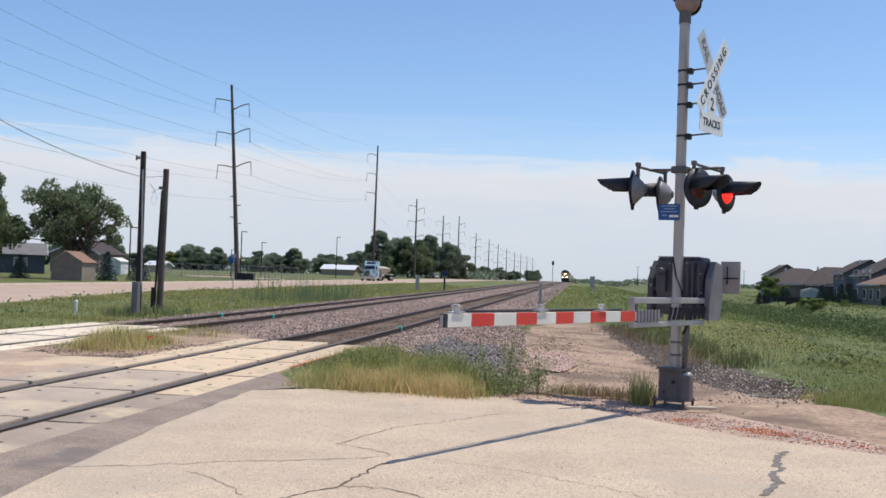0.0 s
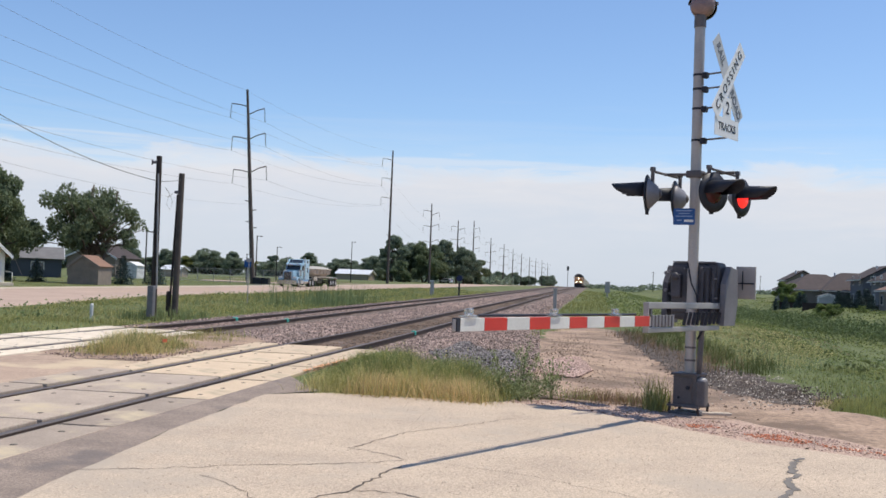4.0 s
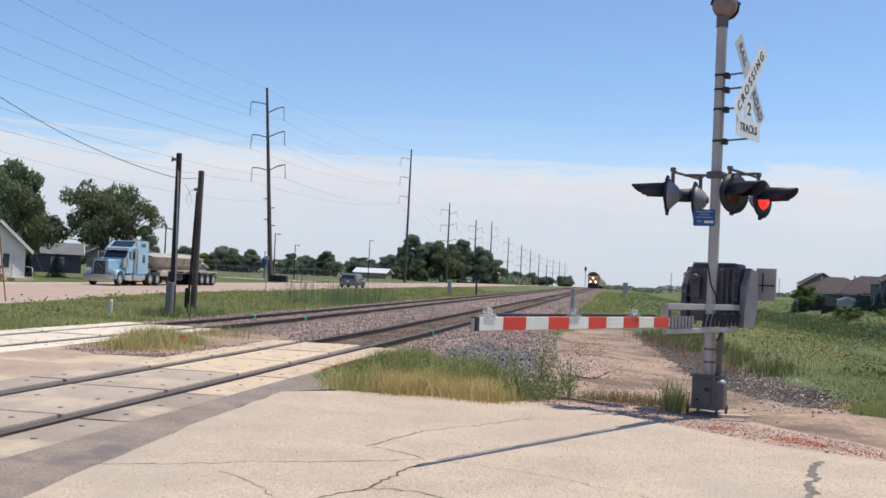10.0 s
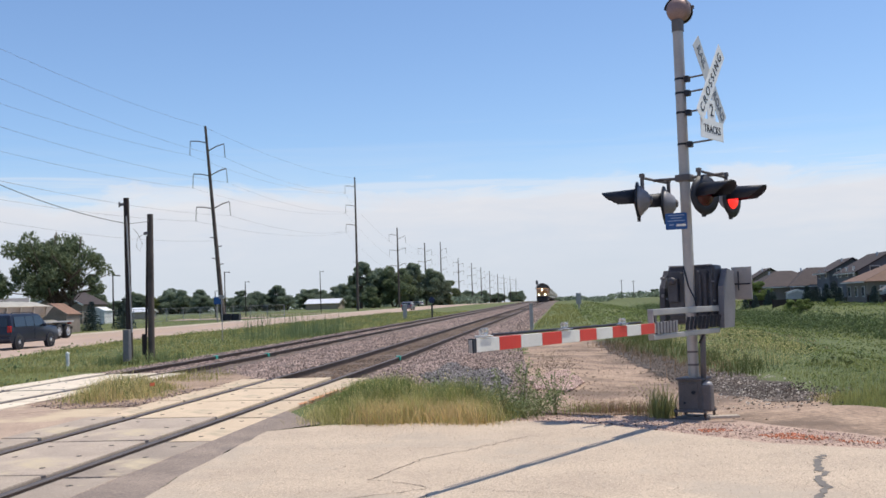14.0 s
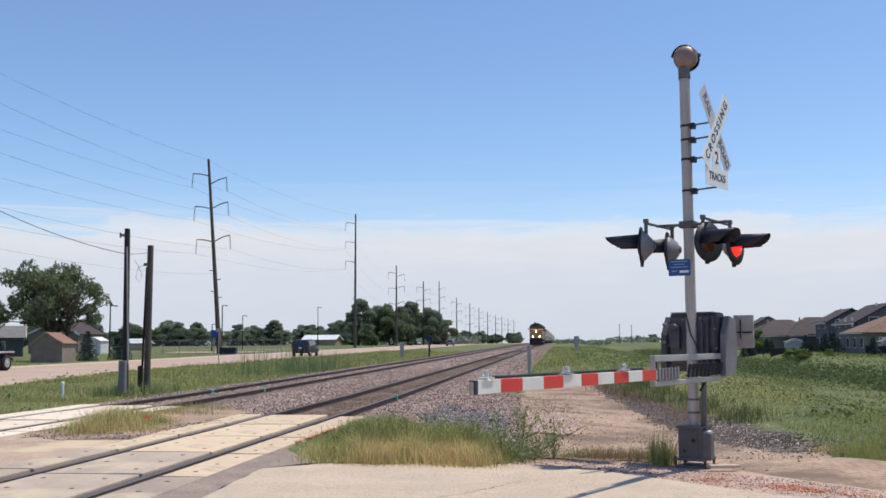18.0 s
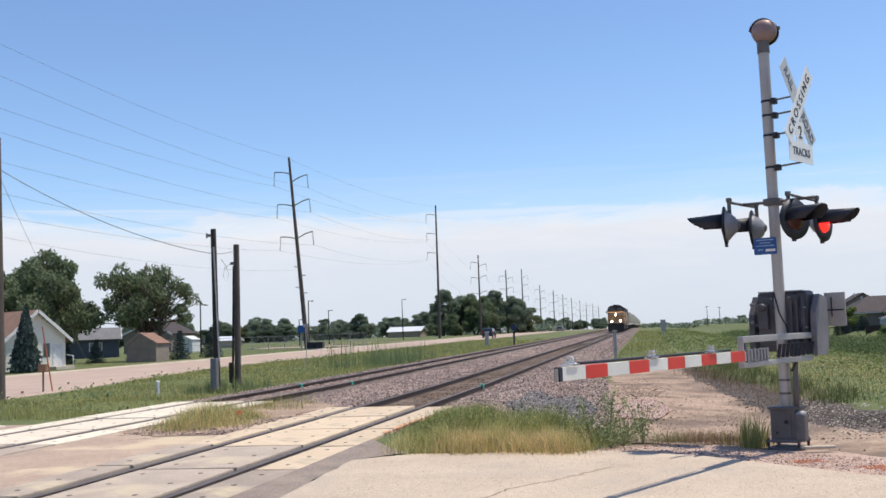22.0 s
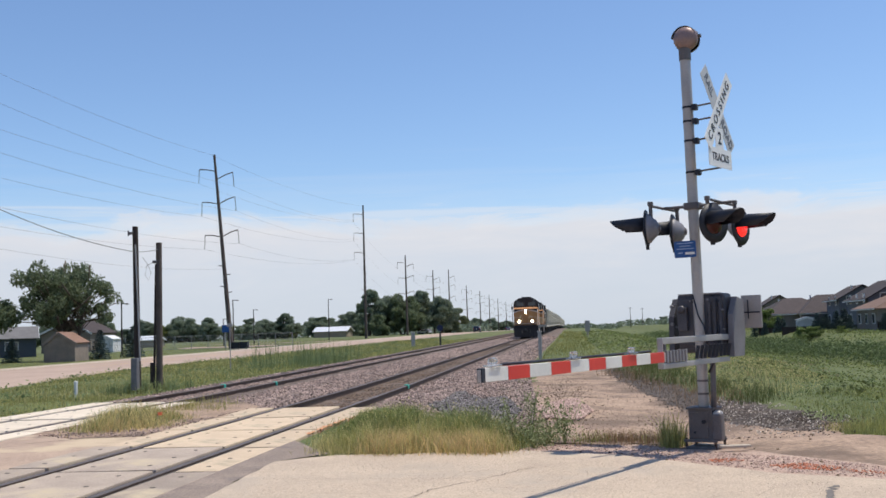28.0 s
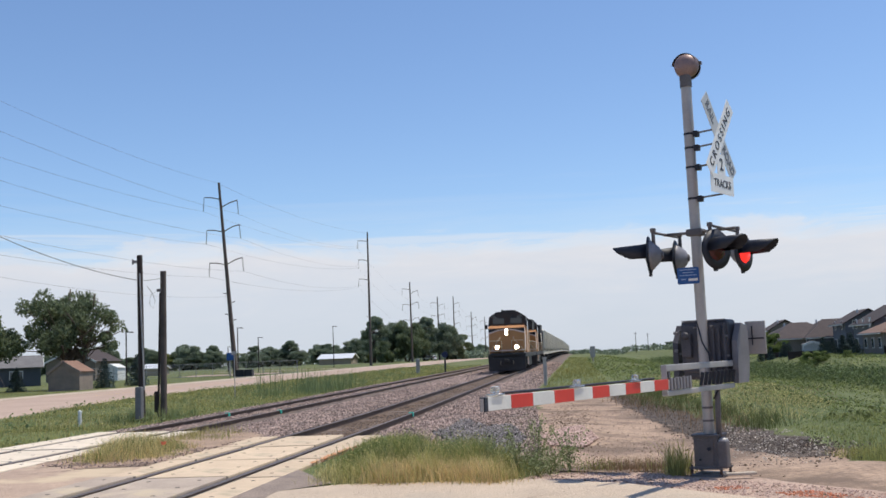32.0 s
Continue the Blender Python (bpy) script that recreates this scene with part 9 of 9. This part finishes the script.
def car(label, paint, L, W, H, belt, hood_l, rear_rake, name, lift=0.28, wheel_r=0.34, boxy=False):
    """A van or sport-utility car facing +y, its tail at y = 0."""
    t = thing(name, label, "car")
    z0 = lift
    prof = [(0.02, z0 + 0.12), (0.0, belt * 0.72), (0.06, belt), (rear_rake, H - 0.09), (rear_rake + 0.3, H - 0.01), (L * 0.52, H), (L * 0.62, H - 0.06), (L - hood_l, belt + 0.06), (L - 0.25, belt - (0.02 if boxy else 0.16)),
            (L - 0.03, belt - 0.38), (L, z0 + 0.25), (L - 0.12, z0), (0.14, z0)]
    n = len(prof)

    def xs_at(z, s):
        top = max(0.0, (z - belt) / (H - belt))
        return s * (W / 2) * (1 - 0.16 * top - (0.04 if z < z0 + 0.15 else 0))
    vs = []
    for s in (-1, 1):
        vs += [(xs_at(z, s), y, z) for y, z in prof]
    fs = [(i, (i + 1) % n, n + (i + 1) % n, n + i) for i in range(n)] + [tuple(range(n)), tuple(reversed(range(n, 2 * n)))]
    bm = bmesh.new()
    bv = [bm.verts.new(p) for p in vs]
    for q in fs:
        bm.faces.new([bv[i] for i in q])
    bmesh.ops.recalc_face_normals(bm, faces=bm.faces)
    bmesh.ops.bevel(bm, geom=bm.edges[:], offset=0.055, segments=3, affect='EDGES', profile=0.5, clamp_overlap=True)
    bm.verts.index_update()
    body = Mesh().add([tuple(v.co) for v in bm.verts], [tuple(v.index for v in q.verts) for q in bm.faces], True)
    bm.free()
    bd = part("body", body, paint, t)
    for s in (-1, 1):
        def g(y, z, o=0.012):
            return (xs_at(z, s) + s * o, y, z)
        zt, zb = H - 0.16, belt + 0.06
        spans = ((0.42, L * 0.30), (L * 0.31, L * 0.47), (L * 0.48, L * 0.62))
        for k, (a, b) in enumerate(spans):
            b2 = b + (L * 0.06 if k == 2 else 0)
            q = [g(a, zb), g(b2, zb), g(b, zt), g(a + (rear_rake * 0.5 if k == 0 else 0), zt)]
            inner = [(p[0] - s * 0.05, p[1], p[2]) for p in q]
            part("side_window", Mesh().add(q + inner, [(0, 1, 2, 3), (7, 6, 5, 4), (0, 4, 5, 1), (1, 5, 6, 2), (2, 6, 7, 3), (3, 7, 4, 0)]), M_DGLASS, bd)
        part("door_seam", Mesh().box((xs_at(belt * 0.7, s) + s * 0.002, L * 0.475, belt * 0.66), (0.012, 0.015, belt * 0.55)), M_BLACK, bd)
        part("door_handle", Mesh().box((xs_at(belt, s) + s * 0.015, L * 0.43, belt - 0.1), (0.03, 0.2, 0.035), bev=0.01), paint, bd)
        part("sill", Mesh().box((s * (W / 2 - 0.04), L * 0.48, z0 + 0.06), (0.1, L * 0.42, 0.1), bev=0.02), M_BLACK, bd)
        part("tail_lamp", Mesh().box((s * (W / 2 - 0.09), 0.03, belt - 0.05), (0.2, 0.16, 0.34), bev=0.04), M_TAIL, bd)
        part("headlamp", Mesh().box((s * (W / 2 - 0.22), L - 0.12, belt - 0.32), (0.36, 0.2, 0.16), bev=0.04), M_CLAMP, bd)
        part("mirror", Mesh().box((s * (W / 2 + 0.08), L * 0.655, belt + 0.1), (0.2, 0.1, 0.15), bev=0.04), paint, bd)
        for y in (0.85, L - 0.95):
            part("wheel_arch", Mesh().cyl((s * (W / 2 - 0.2), y, wheel_r + 0.02), (s * (W / 2 + 0.006), y, wheel_r + 0.02), wheel_r + 0.07, n=20), M_BLACK, bd)
            wheel(t, (s * (W / 2 - 0.1), y, wheel_r), wheel_r, 0.23)
    rk = [(W * 0.40, 0.045 + 0.0, belt + 0.08), (-W * 0.40, 0.045, belt + 0.08), (-W * 0.36, rear_rake * 0.92, H - 0.18), (W * 0.36, rear_rake * 0.92, H - 0.18)]
    out = [(x, y - 0.03, z + 0.0) for x, y, z in rk]
    inn = [(x, y + 0.06, z) for x, y, z in rk]
    part("rear_window", Mesh().add(out + inn, [(0, 1, 2, 3), (7, 6, 5, 4), (0, 4, 5, 1), (1, 5, 6, 2), (2, 6, 7, 3), (3, 7, 4, 0)]), M_DGLASS, bd)
    part("rear_bumper", Mesh().box((0, 0.02, z0 + 0.22), (W * 0.96, 0.18, 0.22), bev=0.05), paint, bd)
    part("number_plate", Mesh().box((0, -0.02, belt - 0.2), (0.32, 0.02, 0.16)), M_TRIM, bd)
    for s in (-1, 1):
        part("roof_rail", Mesh().tube([(s * W * 0.36, rear_rake + 0.4, H + 0.0), (s * W * 0.36, rear_rake + 0.5, H + 0.05), (s * W * 0.36, L * 0.52, H + 0.05), (s * W * 0.36, L * 0.54, H)], 0.02, n=6), M_BLACK, bd)
    return t


M_SILV = mat("silver_grey_car_paint", (0.17, 0.17, 0.205), (0.15, 0.15, 0.18), scale=2, rough=0.35, metal=0.3, coat=0.5, fine=0.02)
M_NAVY = mat("dark_navy_car_paint", (0.014, 0.018, 0.036), (0.010, 0.014, 0.03), scale=2, rough=0.4, coat=0.25, fine=0.02)
M_PALEC = mat("pale_car_paint", (0.55, 0.55, 0.55), rough=0.3, coat=0.6, fine=0.02)
truck, dump = tractor(), trailer()
van = car("silver-grey minivan driving along the highway", M_SILV, 4.8, 1.98, 1.68, 0.98, 1.25, 0.32, "minivan", wheel_r=0.34)
suv = car("dark navy sport-utility car on the highway", M_NAVY, 5.2, 2.02, 1.92, 1.16, 1.25, 0.16, "sport_utility_car", lift=0.36, wheel_r=0.39, boxy=True)


def on_road(x, y, turn=0.0):
    return pose(x, y, level1(x, y) + 0.022, 0.258 if 30 < y < 330 else 0.0, 0, turn)


TRUCK_Y = [(0, 182.6), (1, 165.0), (2, 148.6), (3, 135.6), (4, 124.8), (6, 104.4), (7.5, 88.9), (9, 78.3), (10, 72.1), (11, 66.2), (12, 61.2), (13, 56.5), (14, 53.2), (15, 50.0), (16.5, 47.4), (17.5, 46.2), (18.5, 44.4), (19.5, 42.4),
           (20.5, 39.6), (21.4, 33.0), (24, 6.0), (28, -40.0), (32, -90.0)]
VAN_Y = [(0, -27.0), (4, 26.5), (5.5, 47.5), (6, 53.9), (7, 67.0), (8, 82.6), (9, 99.8), (9.5, 109.0), (13, 177.5), (14, 198.0), (18, 280.0), (24, 405.0), (32, 570.0)]
SUV_Y = [(0, -130.0), (8, -24.0), (13, 42.0), (14, 54.0), (14.5, 61.2), (16.5, 91.5), (17.5, 110.0), (18.5, 128.8), (20.5, 168.0), (23, 216.8), (24, 237.5), (28, 328.0), (32, 420.0)]
for ob in (truck, dump):
    MOVES.append((ob, [(t, on_road(-38.0, y)) for t, y in TRUCK_Y]))
MOVES.append((van, [(t, on_road(-30.2, y - 2.2)) for t, y in VAN_Y]))
MOVES.append((suv, [(t, on_road(-30.2, y - 2.6)) for t, y in SUV_Y]))
pk = car("pale car standing beside the road far off", M_PALEC, 4.8, 1.9, 1.6, 1.0, 1.3, 0.4, "parked_car")
pk.matrix_world = pose(-45.5, 330, level1(-45.5, 330), 0, 0, 60)


def motions():
    for ob, rows in MOVES:
        walk(ob, rows)


motions()
